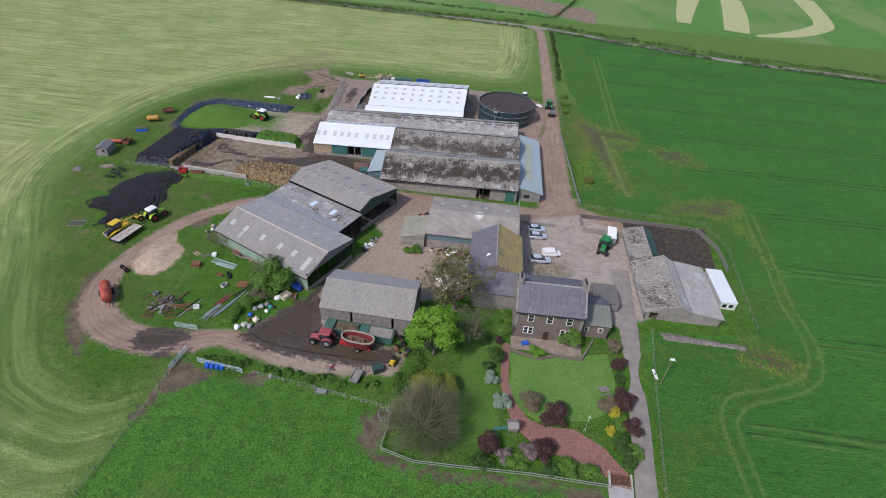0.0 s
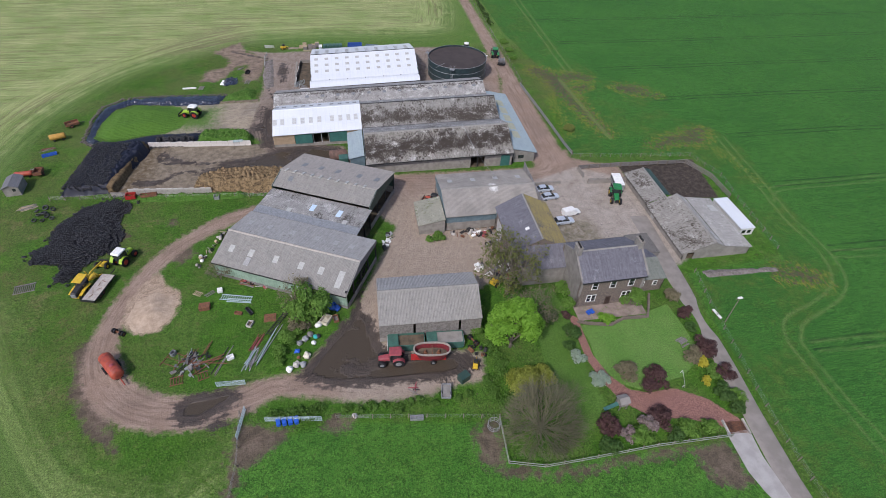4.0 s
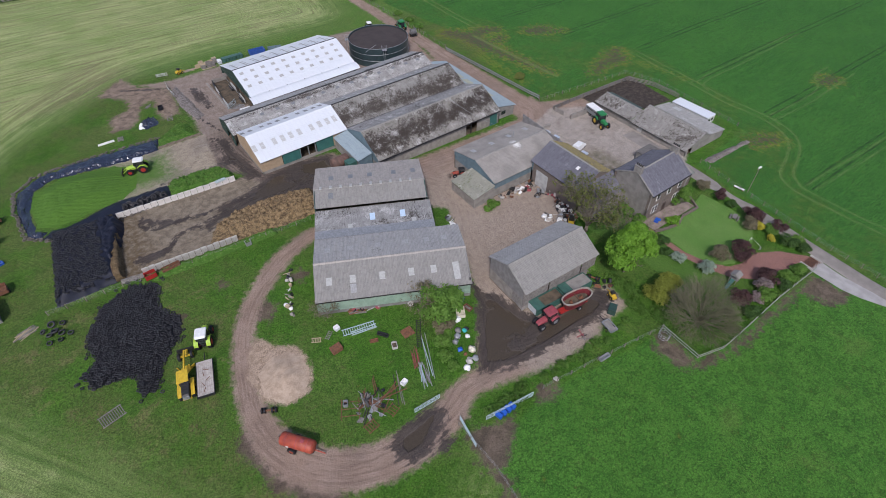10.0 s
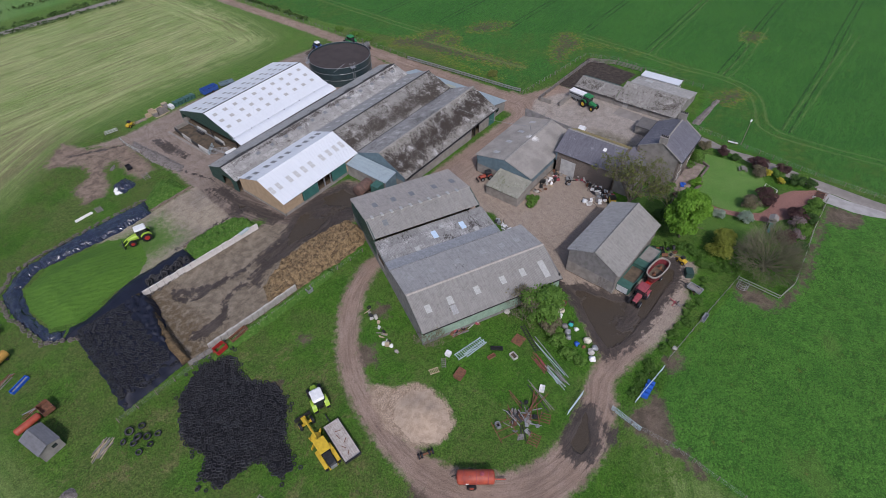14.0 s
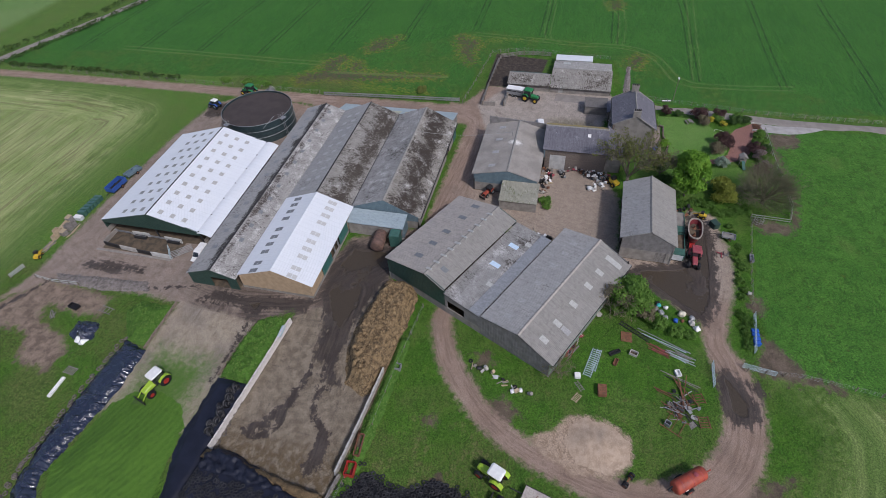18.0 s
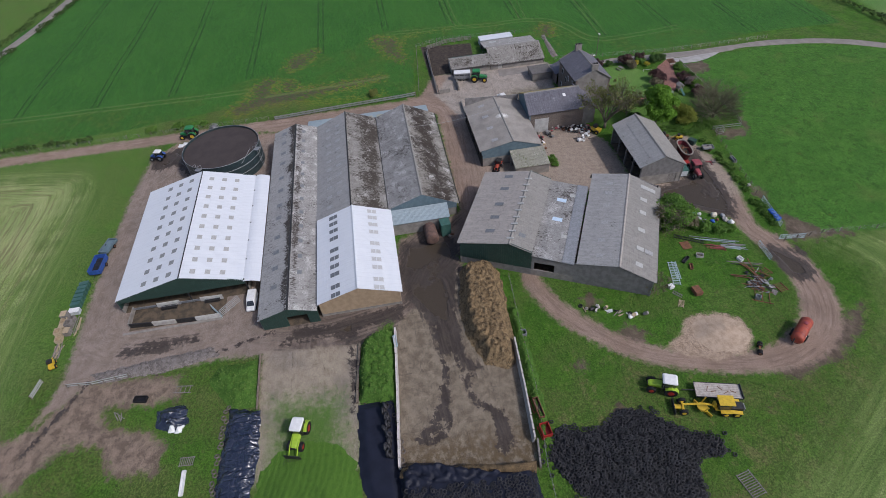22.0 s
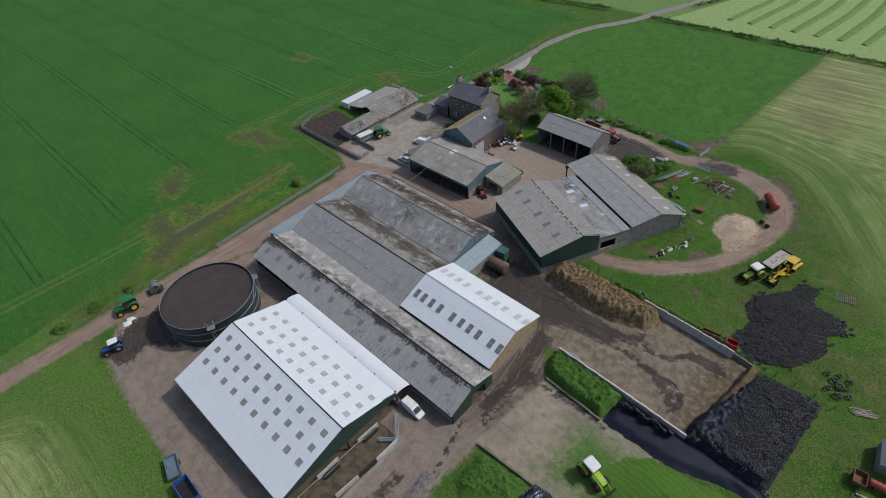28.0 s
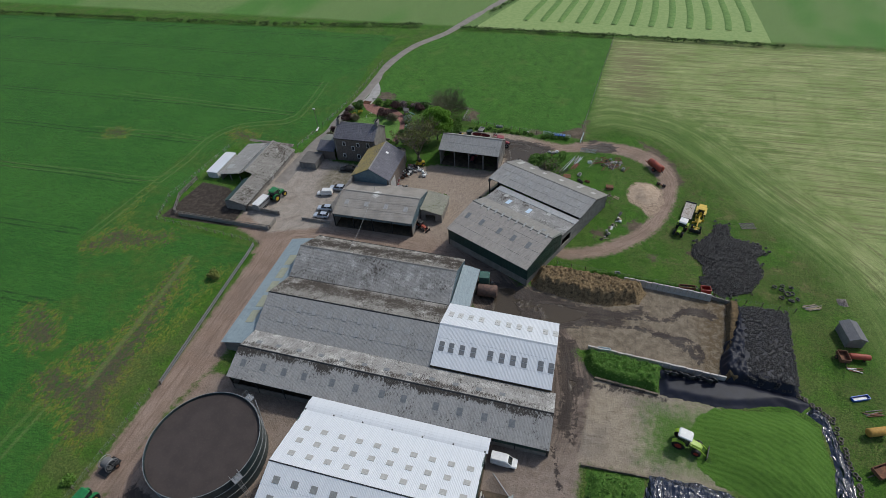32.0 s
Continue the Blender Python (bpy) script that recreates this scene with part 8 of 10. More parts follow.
grass_tufts()
gb = random.Random(31)
for ob in [o for o in bpy.data.objects if o.name.startswith("grass_bank")]:
    tops = [v.co for v in ob.data.vertices if v.co.z > 0.1]
    spots = [(v.x, v.y, v.z - 0.05, 0.25, 0.25, 0.16) for v in tops[::2]]
    leaf_mesh("long_grass", spots, len(spots) * 4, 0.17, BANK_LEAF, ob, gb, "tufts of long grass", kind="stuff")


# ---- vehicles and machines ----
LIME = plain("lime_green_paint", (0.33, 0.5, 0.04), (0.27, 0.42, 0.03), 2, 0.4, dirt=0.25)
JADE = plain("tractor_green_paint", (0.02, 0.2, 0.06), (0.015, 0.15, 0.045), 2, 0.4, dirt=0.25)
YELLOW = plain("plant_yellow_paint", (0.62, 0.42, 0.03), (0.5, 0.33, 0.025), 2, 0.45, dirt=0.3)
FADED_RED = plain("faded_red_paint", (0.32, 0.06, 0.075), (0.23, 0.046, 0.058), 2, 0.6, dirt=0.4)
ORANGE_RED = plain("orange_red_paint", (0.37, 0.065, 0.035), (0.26, 0.045, 0.028), 1.2, 0.55, dirt=0.5)
ROYAL = plain("royal_blue_paint", (0.03, 0.09, 0.34), (0.025, 0.07, 0.26), 2, 0.45, dirt=0.25)
SILVER = plain("silver_car_paint", (0.55, 0.59, 0.66), (0.5, 0.54, 0.6), 2, 0.3, 0.35, dirt=0.08)
TEAL = plain("dull_teal_paint", (0.045, 0.125, 0.1), (0.033, 0.095, 0.078), 1.5, 0.6, dirt=0.4)
CREAM = plain("cream_plastic", (0.62, 0.58, 0.46), (0.54, 0.5, 0.4), 2, 0.5)
TIN_BLUE = plain("pale_blue_galvanised", (0.4, 0.5, 0.53), (0.33, 0.42, 0.45), 3, 0.5)
PALE_WOOD = plain("pale_sawn_timber", (0.42, 0.34, 0.23), (0.33, 0.26, 0.17), 3, 0.85)
BLUE_PLASTIC = plain("bright_blue_plastic", (0.02, 0.1, 0.46), (0.02, 0.08, 0.38), 2, 0.45, dirt=0.15)


def wheel(parent, x, y, R, w, rim, side=1):
    q = Matrix.Translation((x, y, R)) @ Matrix.Rotation(radians(90), 4, "X")
    bm = bmesh.new()
    lathe(bm, [(R * 0.55, -w / 2), (R * 0.93, -w / 2), (R, -w * 0.32), (R, w * 0.32), (R * 0.93, w / 2), (R * 0.55, w / 2)], 22, q)
    t = part("wheel", bm, BLACK, parent, "black lugged tyre")
    if R > 0.5:
        bm = bmesh.new()
        for k in range(16):
            a = k * math.tau / 16
            for s in (-1, 1):
                m = q @ Matrix.Rotation(a + s * 0.1, 4, "Z") @ Matrix.Translation((R * 0.985, 0, s * w * 0.22)) @ Matrix.Rotation(s * 0.5, 4, "X")
                box_at(bm, m, 0.06, 0.07, w * 0.36)
        part("lugs", bm, BLACK, t)
    bm = bmesh.new()
    lathe(bm, [(R * 0.12, -w * 0.56), (R * 0.5, -w * 0.52), (R * 0.57, -w * 0.45), (R * 0.57, w * 0.45), (R * 0.5, w * 0.52), (R * 0.12, w * 0.56)], 16, q)
    part("rim", bm, rim, t)
    return t


def shell(bm, sections):
    """A body lofted along x through rings of (y, z) points."""
    rings = [[bm.verts.new((x, y, z)) for y, z in ring] for x, ring in sections]
    n = len(rings[0])
    for p, q in zip(rings, rings[1:]):
        for i in range(n):
            bm.faces.new((p[i], p[(i + 1) % n], q[(i + 1) % n], q[i]))
    bm.faces.new(rings[0][::-1])
    bm.faces.new(rings[-1])
    bmesh.ops.recalc_face_normals(bm, faces=bm.faces)
    return bm


def ring4(w, z0, z1, c=0.08):
    """An eight-cornered section, w wide, from z0 to z1."""
    h = w / 2
    return [(-h + c, z0), (h - c, z0), (h, z0 + c), (h, z1 - c), (h - c, z1), (-h + c, z1), (-h, z1 - c), (-h, z0 + c)]


def tractor(label, m, paint, rim, roof_mat, loader=False, s=1.0, group=""):
    t = thing("tractor", label, "tractor", m @ Matrix.Diagonal((s, s, s, 1)), group)
    part("hood", shell(bmesh.new(), [(0.35, ring4(0.95, 0.85, 1.65, 0.12)), (1.3, ring4(0.9, 0.85, 1.6, 0.12)), (2.1, ring4(0.82, 0.85, 1.45, 0.14)), (2.3, ring4(0.7, 0.95, 1.3, 0.12))]), paint, t)
    part("grille", box(bmesh.new(), 2.28, 2.34, -0.3, 0.3, 0.95, 1.28), DARK_STEEL, t)
    part("chassis", shell(bmesh.new(), [(-1.2, ring4(0.6, 0.55, 1.0)), (0.4, ring4(0.6, 0.5, 1.0)), (2.2, ring4(0.5, 0.55, 0.9))]), DARK_STEEL, t)
    cab = part("cab", shell(bmesh.new(), [(-1.15, ring4(1.35, 1.1, 2.45, 0.1)), (-0.9, ring4(1.5, 1.0, 2.6, 0.1)), (0.3, ring4(1.45, 0.95, 2.6, 0.1)), (0.5, ring4(1.3, 1.1, 2.45, 0.1))]), GLASS, t, "dark glazed cab")
    for x in (-1.05, -0.3, 0.4):
        for y in (-0.73, 0.73):
            part("pillar", box(bmesh.new(), x - 0.05, x + 0.05, y - 0.04, y + 0.04, 1.05, 2.6), DARK_STEEL, cab)
    part("cab_roof", shell(bmesh.new(), [(-1.3, ring4(1.35, 2.58, 2.72, 0.05)), (-1.1, ring4(1.6, 2.56, 2.86, 0.08)), (0.45, ring4(1.6, 2.56, 2.86, 0.08)), (0.65, ring4(1.4, 2.58, 2.74, 0.05))]), roof_mat, t)
    for y in (-0.86, 0.86):
        wheel(t, -0.75, y, 0.88, 0.52, rim)
        wheel(t, 1.75, y * 0.96, 0.62, 0.4, rim)
        bm = bmesh.new()
        for k in range(5):
            a0, a1 = radians(35 + k * 25), radians(60 + k * 25)
            hull(bm, [(-0.75 + 0.98 * math.cos(a), y + dy, 0.88 + 0.98 * math.sin(a)) for a, dy in ((a0, -0.3), (a1, -0.3), (a1, 0.3), (a0, 0.3))],
                 [(-0.75 + 1.03 * math.cos(a), y + dy, 0.88 + 1.03 * math.sin(a)) for a, dy in ((a0, -0.3), (a1, -0.3), (a1, 0.3), (a0, 0.3))])
        part("fender", bm, paint, t)
        part("mirror", box(bmesh.new(), 0.5, 0.56, y * 1.15 - 0.12, y * 1.15 + 0.12, 2.0, 2.4), DARK_STEEL, t)
    part("exhaust", rod(bmesh.new(), (0.55, 0.55, 1.4), (0.55, 0.55, 2.5), 0.05), DARK_STEEL, t)
    if loader:
        for y in (-0.55, 0.55):
            bm = bmesh.new()
            rod(bm, (0.5, y, 1.5), (2.1, y, 1.2), 0.08, n=6)
            rod(bm, (2.1, y, 1.2), (3.2, y, 0.45), 0.08, n=6)
            part("loader_arm", bm, paint, t)
        bm = bmesh.new()
        box(bm, 3.15, 3.25, -1.1, 1.1, 0.1, 0.9)
        grab = part("grab", bm, DARK_STEEL, t)
        for k in range(9):
            part("tine", rod(bmesh.new(), (3.2, -1.05 + k * 0.26, 0.15), (4.1, -1.05 + k * 0.26, 0.1), 0.03, 0.015, 5), DARK_STEEL, grab)
    return t


def car(label, m, paint, van=False, s=1.0):
    c = thing("van" if van else "car", label, "van" if van else "car", m @ Matrix.Diagonal((s, s, s, 1)))
    L = 2.2
    part("body", shell(bmesh.new(), [(-L, ring4(1.5, 0.4, 0.85, 0.1)), (-L + 0.15, ring4(1.72, 0.25, 0.95, 0.12)), (0.9, ring4(1.76, 0.22, 0.92, 0.12)), (L - 0.35, ring4(1.7, 0.25, 0.82, 0.14)), (L, ring4(1.4, 0.38, 0.68, 0.12))]), paint, c)
    if van:
        part("cabin", shell(bmesh.new(), [(-L + 0.05, ring4(1.6, 0.85, 1.7, 0.1)), (0.3, ring4(1.62, 0.85, 1.78, 0.12)), (0.75, ring4(1.5, 0.85, 1.62, 0.12)), (1.35, ring4(1.5, 0.82, 0.95, 0.05))]), paint, c)
        part("windscreen", shell(bmesh.new(), [(0.72, ring4(1.36, 0.95, 1.66, 0.1)), (1.36, ring4(1.3, 0.93, 1.0, 0.02))]), GLASS, c)
        part("roof", shell(bmesh.new(), [(-L + 0.1, ring4(1.42, 1.74, 1.8, 0.02)), (0.5, ring4(1.4, 1.74, 1.82, 0.02))]), paint, c)
    else:
        part("cabin", shell(bmesh.new(), [(-L + 0.2, ring4(1.5, 0.88, 1.0, 0.05)), (-L + 0.65, ring4(1.42, 0.88, 1.42, 0.12)), (0.15, ring4(1.42, 0.88, 1.46, 0.14)), (1.05, ring4(1.46, 0.86, 0.95, 0.04))]), GLASS, c, "tinted glasshouse")
        part("roof", shell(bmesh.new(), [(-L + 0.6, ring4(1.2, 1.4, 1.46, 0.02)), (-0.7, ring4(1.26, 1.43, 1.5, 0.02)), (0.1, ring4(1.2, 1.42, 1.48, 0.02))]), paint, c)
        for x in (-0.75,):
            for y in (-0.7, 0.7):
                part("pillar", box(bmesh.new(), x - 0.06, x + 0.06, y - 0.05, y + 0.05, 0.88, 1.4), paint, c)
    for x in (-1.35, 1.35):
        for y in (-0.78, 0.78):
            wheel(c, x, y, 0.31, 0.2, STEEL)
    for y in (-0.6, 0.6):
        part("headlight", box(bmesh.new(), L - 0.14, L - 0.02, y - 0.2, y + 0.2, 0.52, 0.66), WHITE, c)
        part("tail_light", box(bmesh.new(), -L - 0.01, -L + 0.08, y - 0.14, y + 0.14, 0.6, 0.8), RED, c)
    return c


tractor("lime green tractor with a white roof rolling the silage clamp", pose(-68.6, 146.8, 0.05, 0, 0, 164), LIME, RED, WHITE, True, 1.12)
tractor("lime green tractor hitched to the flat trailer", pose(-71.8, 91.2, 0, 0, 0, 68), LIME, RED, WHITE, False, 1.1)
tractor("green tractor with yellow wheels parked in the yard", pose(30.3, 98.8, 0, 0, 0, -106), JADE, YELLOW, JADE, False, 1.15)
tractor("green tractor with yellow wheels on the north lane", pose(21.6, 178.4, 0, 0, 0, 82), JADE, YELLOW, JADE, False, 1.12)
tractor("small blue tractor with a white roof in the rear yard", pose(13.2, 184.9, 0, 0, 0, 76), ROYAL, STEEL, WHITE, False, 0.9)
tractor("faded red tractor coupled to the mixer wagon", pose(-23.8, 61.4, 0, 0, 0, 176), FADED_RED, STEEL, FADED_RED, False, 1.05)
tractor("small orange-red tractor by the implement shed", pose(-11.0, 102.6, 0, 0, 0, 150), ORANGE_RED, STEEL, DARK_STEEL, True, 0.72)
tractor("red tractor inside the cart shed", pose(-17.2, 70.6, 0.03, 0, 0, 92), FADED_RED, STEEL, FADED_RED, False, 0.95)
car("silver estate car parked in the yard", pose(15.6, 91.8, 0, 0, 0, 4), SILVER, False, 1.03)
car("silver hatchback parked by the yard wall", pose(15.4, 100.6, 0, 0, 0, 6), SILVER, False, 0.95)
car("silver hatchback parked by the yard wall", pose(15.2, 103.6, 0, 0, 0, 4), SILVER, False, 0.92)
car("small white van parked in the yard", pose(18.2, 94.5, 0, 0, 0, 12), WHITE, True, 0.95)
car("dark car parked behind the farmhouse", pose(16.6, 82.6, 0, 0, 0, 8), DARK_STEEL, False, 0.95)
car("white-topped pickup backed up to the shed", pose(-40.6, 156.5, 0, 0, 0, 178), WHITE, True, 0.98)


PALE_DECK = plain("bleached_deck_planks", (0.46, 0.42, 0.38), (0.34, 0.3, 0.27), 2.5, 0.85)


def flat_trailer():
    t = thing("flat_trailer", "flat-bed trailer with a worn timber deck", "trailer", pose(-74.0, 84.0, 0, 0, 0, 75))
    deck = part("deck", box(bmesh.new(), -3.4, 3.2, -1.2, 1.2, 0.85, 0.95), OLD_TIMBER, t)
    for k in range(8):
        part("plank", box(bmesh.new(), -3.35, 3.15, -1.17 + k * 0.295, -0.9 + k * 0.295, 0.952, 0.985), PALE_DECK, deck)
    for y in (-1.22, 1.22):
        part("side_rail", box(bmesh.new(), -3.4, 3.2, y - 0.05, y + 0.05, 0.8, 1.02), DARK_STEEL, t)
    for k, (x, y, a) in enumerate(((-1.2, 0.3, 30), (-0.4, -0.4, -50), (0.6, 0.2, 10), (1.4, -0.2, 70), (-2.2, 0.1, -20))):
        o = part("loose_iron", box(bmesh.new(), -0.4, 0.4, -0.04, 0.04, 0.985, 1.05), RUST, deck)
        o.matrix_basis = pose(x, y, 0, 0, 0, a)
    part("headboard", box(bmesh.new(), -3.5, -3.38, -1.2, 1.2, 0.8, 1.25), DARK_STEEL, t)
    part("drawbar", rod(bmesh.new(), (3.2, 0, 0.7), (5.0, 0, 0.6), 0.09), DARK_STEEL, t)
    for x in (-1.6, -0.7):
        for y in (-0.95, 0.95):
            wheel(t, x, y, 0.4, 0.28, RUST)


def motor_grader():
    t = thing("motor_grader", "old yellow motor grader with a long nose and twin rear wheels", "grader", pose(-76.3, 86.0, 0, 0, 0, 76))
    part("engine_cover", shell(bmesh.new(), [(-4.2, ring4(0.95, 0.95, 1.6, 0.08)), (-4.0, ring4(1.1, 0.9, 1.8, 0.1)), (-2.2, ring4(1.15, 0.9, 1.9, 0.1))]), DARK_STEEL, t, "dark engine cover")
    part("radiator_grille", box(bmesh.new(), -4.32, -4.2, -0.45, 0.45, 0.9, 1.6), STEEL, t)
    part("cab", shell(bmesh.new(), [(-2.2, ring4(1.4, 1.2, 2.8, 0.08)), (-0.6, ring4(1.3, 1.2, 2.8, 0.08))]), GLASS, t)
    part("cab_roof", shell(bmesh.new(), [(-2.5, ring4(1.7, 2.8, 2.95, 0.05)), (-0.3, ring4(1.65, 2.8, 2.95, 0.05))]), YELLOW, t)
    part("rear_frame", shell(bmesh.new(), [(-4.1, ring4(1.3, 0.55, 0.95)), (-0.4, ring4(0.9, 0.6, 1.2))]), YELLOW, t)
    bm = bmesh.new()
    for a, b in (((-0.5, 0, 1.25), (1.4, 0, 1.75)), ((1.4, 0, 1.75), (4.4, 0, 1.3))):
        rod(bm, a, b, 0.17, n=6)
    part("nose_beam", bm, YELLOW, t)
    for y in (-0.95, 0.95):
        part("fender", shell(bmesh.new(), [(-3.9, [(y - 0.26, 1.15), (y + 0.26, 1.15), (y + 0.26, 1.26), (y - 0.26, 1.26)]), (-2.6, [(y - 0.28, 1.3), (y + 0.28, 1.3), (y + 0.28, 1.42), (y - 0.28, 1.42)]), (-0.9, [(y - 0.26, 1.15), (y + 0.26, 1.15), (y + 0.26, 1.26), (y - 0.26, 1.26)])]), YELLOW, t)
        wheel(t, -3.3, y, 0.62, 0.4, YELLOW)
        wheel(t, -1.8, y, 0.62, 0.4, YELLOW)
        wheel(t, 4.1, y, 0.6, 0.4, YELLOW)
        part("blade_ram", rod(bmesh.new(), (1.0, y * 0.9, 2.1), (1.3, y * 0.8, 0.7), 0.09), YELLOW, t)
    part("front_axle", box(bmesh.new(), 3.95, 4.25, -0.9, 0.9, 0.5, 0.75), YELLOW, t)
    part("blade_circle", lathe(bmesh.new(), [(0.75, 0.62), (0.8, 0.7), (0.75, 0.8)], 18, Matrix.Translation((1.3, 0, 0))), YELLOW, t)
    bm = bmesh.new()
    box(bm, -0.06, 0.06, -1.6, 1.6, 0.06, 0.62)
    o = part("blade", bm, YELLOW, t)
    o.matrix_basis = pose(1.2, 0, 0, 0, 0, 38)
    part("control_column", box(bmesh.new(), -0.2, 0.1, -0.3, 0.3, 1.3, 2.2), YELLOW, t)
    part("front_blade", box(bmesh.new(), 5.35, 5.45, -1.25, 1.25, 0.08, 0.95), DARK_STEEL, t)
    part("push_frame", box(bmesh.new(), 4.3, 5.36, -0.35, 0.35, 0.45, 0.65), YELLOW, t)


def tanker():
    t = thing("slurry_tanker", "red slurry tanker parked on the track", "tanker", pose(-66.9, 65.8, 0, 0, 0, -52))
    q = Matrix.Translation((0, 0, 1.45)) @ Matrix.Rotation(radians(90), 4, "Y")
    part("barrel", lathe(bmesh.new(), [(0.3, -2.6), (0.8, -2.5), (0.95, -2.3), (0.95, 2.2), (0.8, 2.42), (0.3, 2.5)], 26, q), ORANGE_RED, t, smooth=True)
    for z in (-1.6, 0, 1.6):
        bm = bmesh.new()
        torus(bm, q @ Matrix.Translation((0, 0, z)), 0.96, 0.035, 26, 5)
        part("band", bm, FADED_RED, t)
    part("drawbar", rod(bmesh.new(), (2.2, 0, 0.7), (4.0, 0, 0.55), 0.1), ORANGE_RED, t)
    part("frame", box(bmesh.new(), -2.4, 2.4, -0.5, 0.5, 0.5, 0.72), DARK_STEEL, t)
    for y in (-1.0, 1.0):
        wheel(t, -0.6, y, 0.62, 0.45, ORANGE_RED)
    part("filler_pipe", rod(bmesh.new(), (-2.5, 0.3, 1.6), (-3.2, 0.3, 0.9), 0.1), DARK_STEEL, t)
    part("hatch", lathe(bmesh.new(), [(0.3, 2.36), (0.3, 2.5), (0.1, 2.56)], 14, Matrix.Translation((0.8, 0, 0))), FADED_RED, t)
    part("label_plate", box(bmesh.new(), -1.4, -1.0, -0.98, -0.9, 1.3, 1.6), WHITE, t)


def mixer_wagon():
    t = thing("mixer_wagon", "red oval tub feed mixer wagon with cream rim, half full", "feed mixer", pose(-17.6, 61.1, 0, 0, 0, 173))
    n = 32

    def oval(rx, ry, z):
        return [(rx * math.copysign(abs(math.cos(a)) ** 0.7, math.cos(a)), ry * math.copysign(abs(math.sin(a)) ** 0.8, math.sin(a)), z) for a in (i * math.tau / n for i in range(n))]

    bm = bmesh.new()
    a, b, c, d = [[bm.verts.new(p) for p in oval(*k)] for k in ((2.2, 0.85, 0.75), (2.9, 1.25, 2.6), (2.78, 1.13, 2.6), (2.1, 0.75, 0.95))]
    for p, q in ((a, b), (b, c), (c, d)):
        for i in range(n):
            bm.faces.new((p[i], p[(i + 1) % n], q[(i + 1) % n], q[i]))
    bm.faces.new(a[::-1])
    bm.faces.new(d)
    part("tub", bm, plain("deep_mixer_red", (0.17, 0.02, 0.028), (0.11, 0.016, 0.02), 2, 0.5), t, smooth=False)
    bm = bmesh.new()
    hull(bm, oval(2.55, 0.98, 1.55), [(x, y, z + 0.18 * noise.noise((x * 2, y * 2, 3))) for x, y, z in oval(2.5, 0.95, 1.8)])
    part("feed", bm, INSIDE, t, "chopped brown feed")
    for y in (-1.3, 1.3):
        wheel(t, -0.2, y * 0.75, 0.45, 0.32, STEEL)
    bm = bmesh.new()
    p, q, r, s = [[bm.verts.new(v) for v in oval(*k)] for k in ((2.98, 1.33, 2.55), (3.02, 1.37, 2.85), (2.8, 1.15, 2.85), (2.78, 1.13, 2.55))]
    for e, f in ((p, q), (q, r), (r, s), (s, p)):
        for i in range(n):
            bm.faces.new((e[i], e[(i + 1) % n], f[(i + 1) % n], f[i]))
    part("rim_extension", bm, plain("dusty_rim_rubber", (0.33, 0.29, 0.25), (0.24, 0.21, 0.18)), t)
    for x in (-1.1, 1.1):
        part("auger", lathe(bmesh.new(), [(0.5, 1.6), (0.16, 2.1), (0.1, 2.5)], 14, Matrix.Translation((x, 0, 0))), RUST, t)
    part("cross_bar", rod(bmesh.new(), (0, -1.2, 2.6), (0, 1.2, 2.6), 0.06), RUST, t)
    part("chassis", box(bmesh.new(), -2.3, 3.4, -0.5, 0.5, 0.45, 0.75), RED, t)
    part("discharge_door", box(bmesh.new(), -0.6, 0.6, -1.25, -1.15, 0.9, 1.6), DARK_STEEL, t)


def tipping_bodies():
    for x, lab in ((-21.4, "teal open-top wagon body half full of soil"), (-15.0, "teal open-top wagon body with a sheeted lid")):
        t = thing("wagon_body", lab, "container", pose(x, 64.1 - (x + 18) * 0.06, 0, 0, 0, -4))
        L, W, H = 3.0, 1.2, 1.75
        for y in (-W, W):
            part("side", box(bmesh.new(), -L, L, y - 0.06, y + 0.06, 0.25, H), TEAL, t)
            for k in range(6):
                part("rib", box(bmesh.new(), -L + 0.3 + k * 1.05, -L + 0.4 + k * 1.05, y - 0.11 if y < 0 else y + 0.06, y - 0.06 if y < 0 else y + 0.11, 0.25, H), TEAL, t)
        for xx in (-L, L):
            part("end", box(bmesh.new(), xx - 0.06, xx + 0.06, -W + 0.06, W - 0.06, 0.25, H), TEAL, t)
        part("load", box(bmesh.new(), -L + 0.07, L - 0.07, -W + 0.07, W - 0.07, 0.3, H - 0.35 if x < -20 else H - 0.1), INSIDE if x < -20 else RENDER, t)
        part("skid", box(bmesh.new(), -L, L, -0.9, 0.9, -0.05, 0.25), DARK_STEEL, t)
        part("lid_plate", box(bmesh.new(), -L, -L + 1.7, -W, W, H, H + 0.05), TEAL, t)
        end = part("end_door", box(bmesh.new(), -L - 0.16, -L - 0.08, -1.0, 1.0, 0.35, 1.6) if x < -20 else box(bmesh.new(), L + 0.08, L + 0.16, -1.0, 1.0, 0.35, 1.6), plain("dull_white_plate", (0.5, 0.52, 0.53), (0.4, 0.42, 0.43)), t)


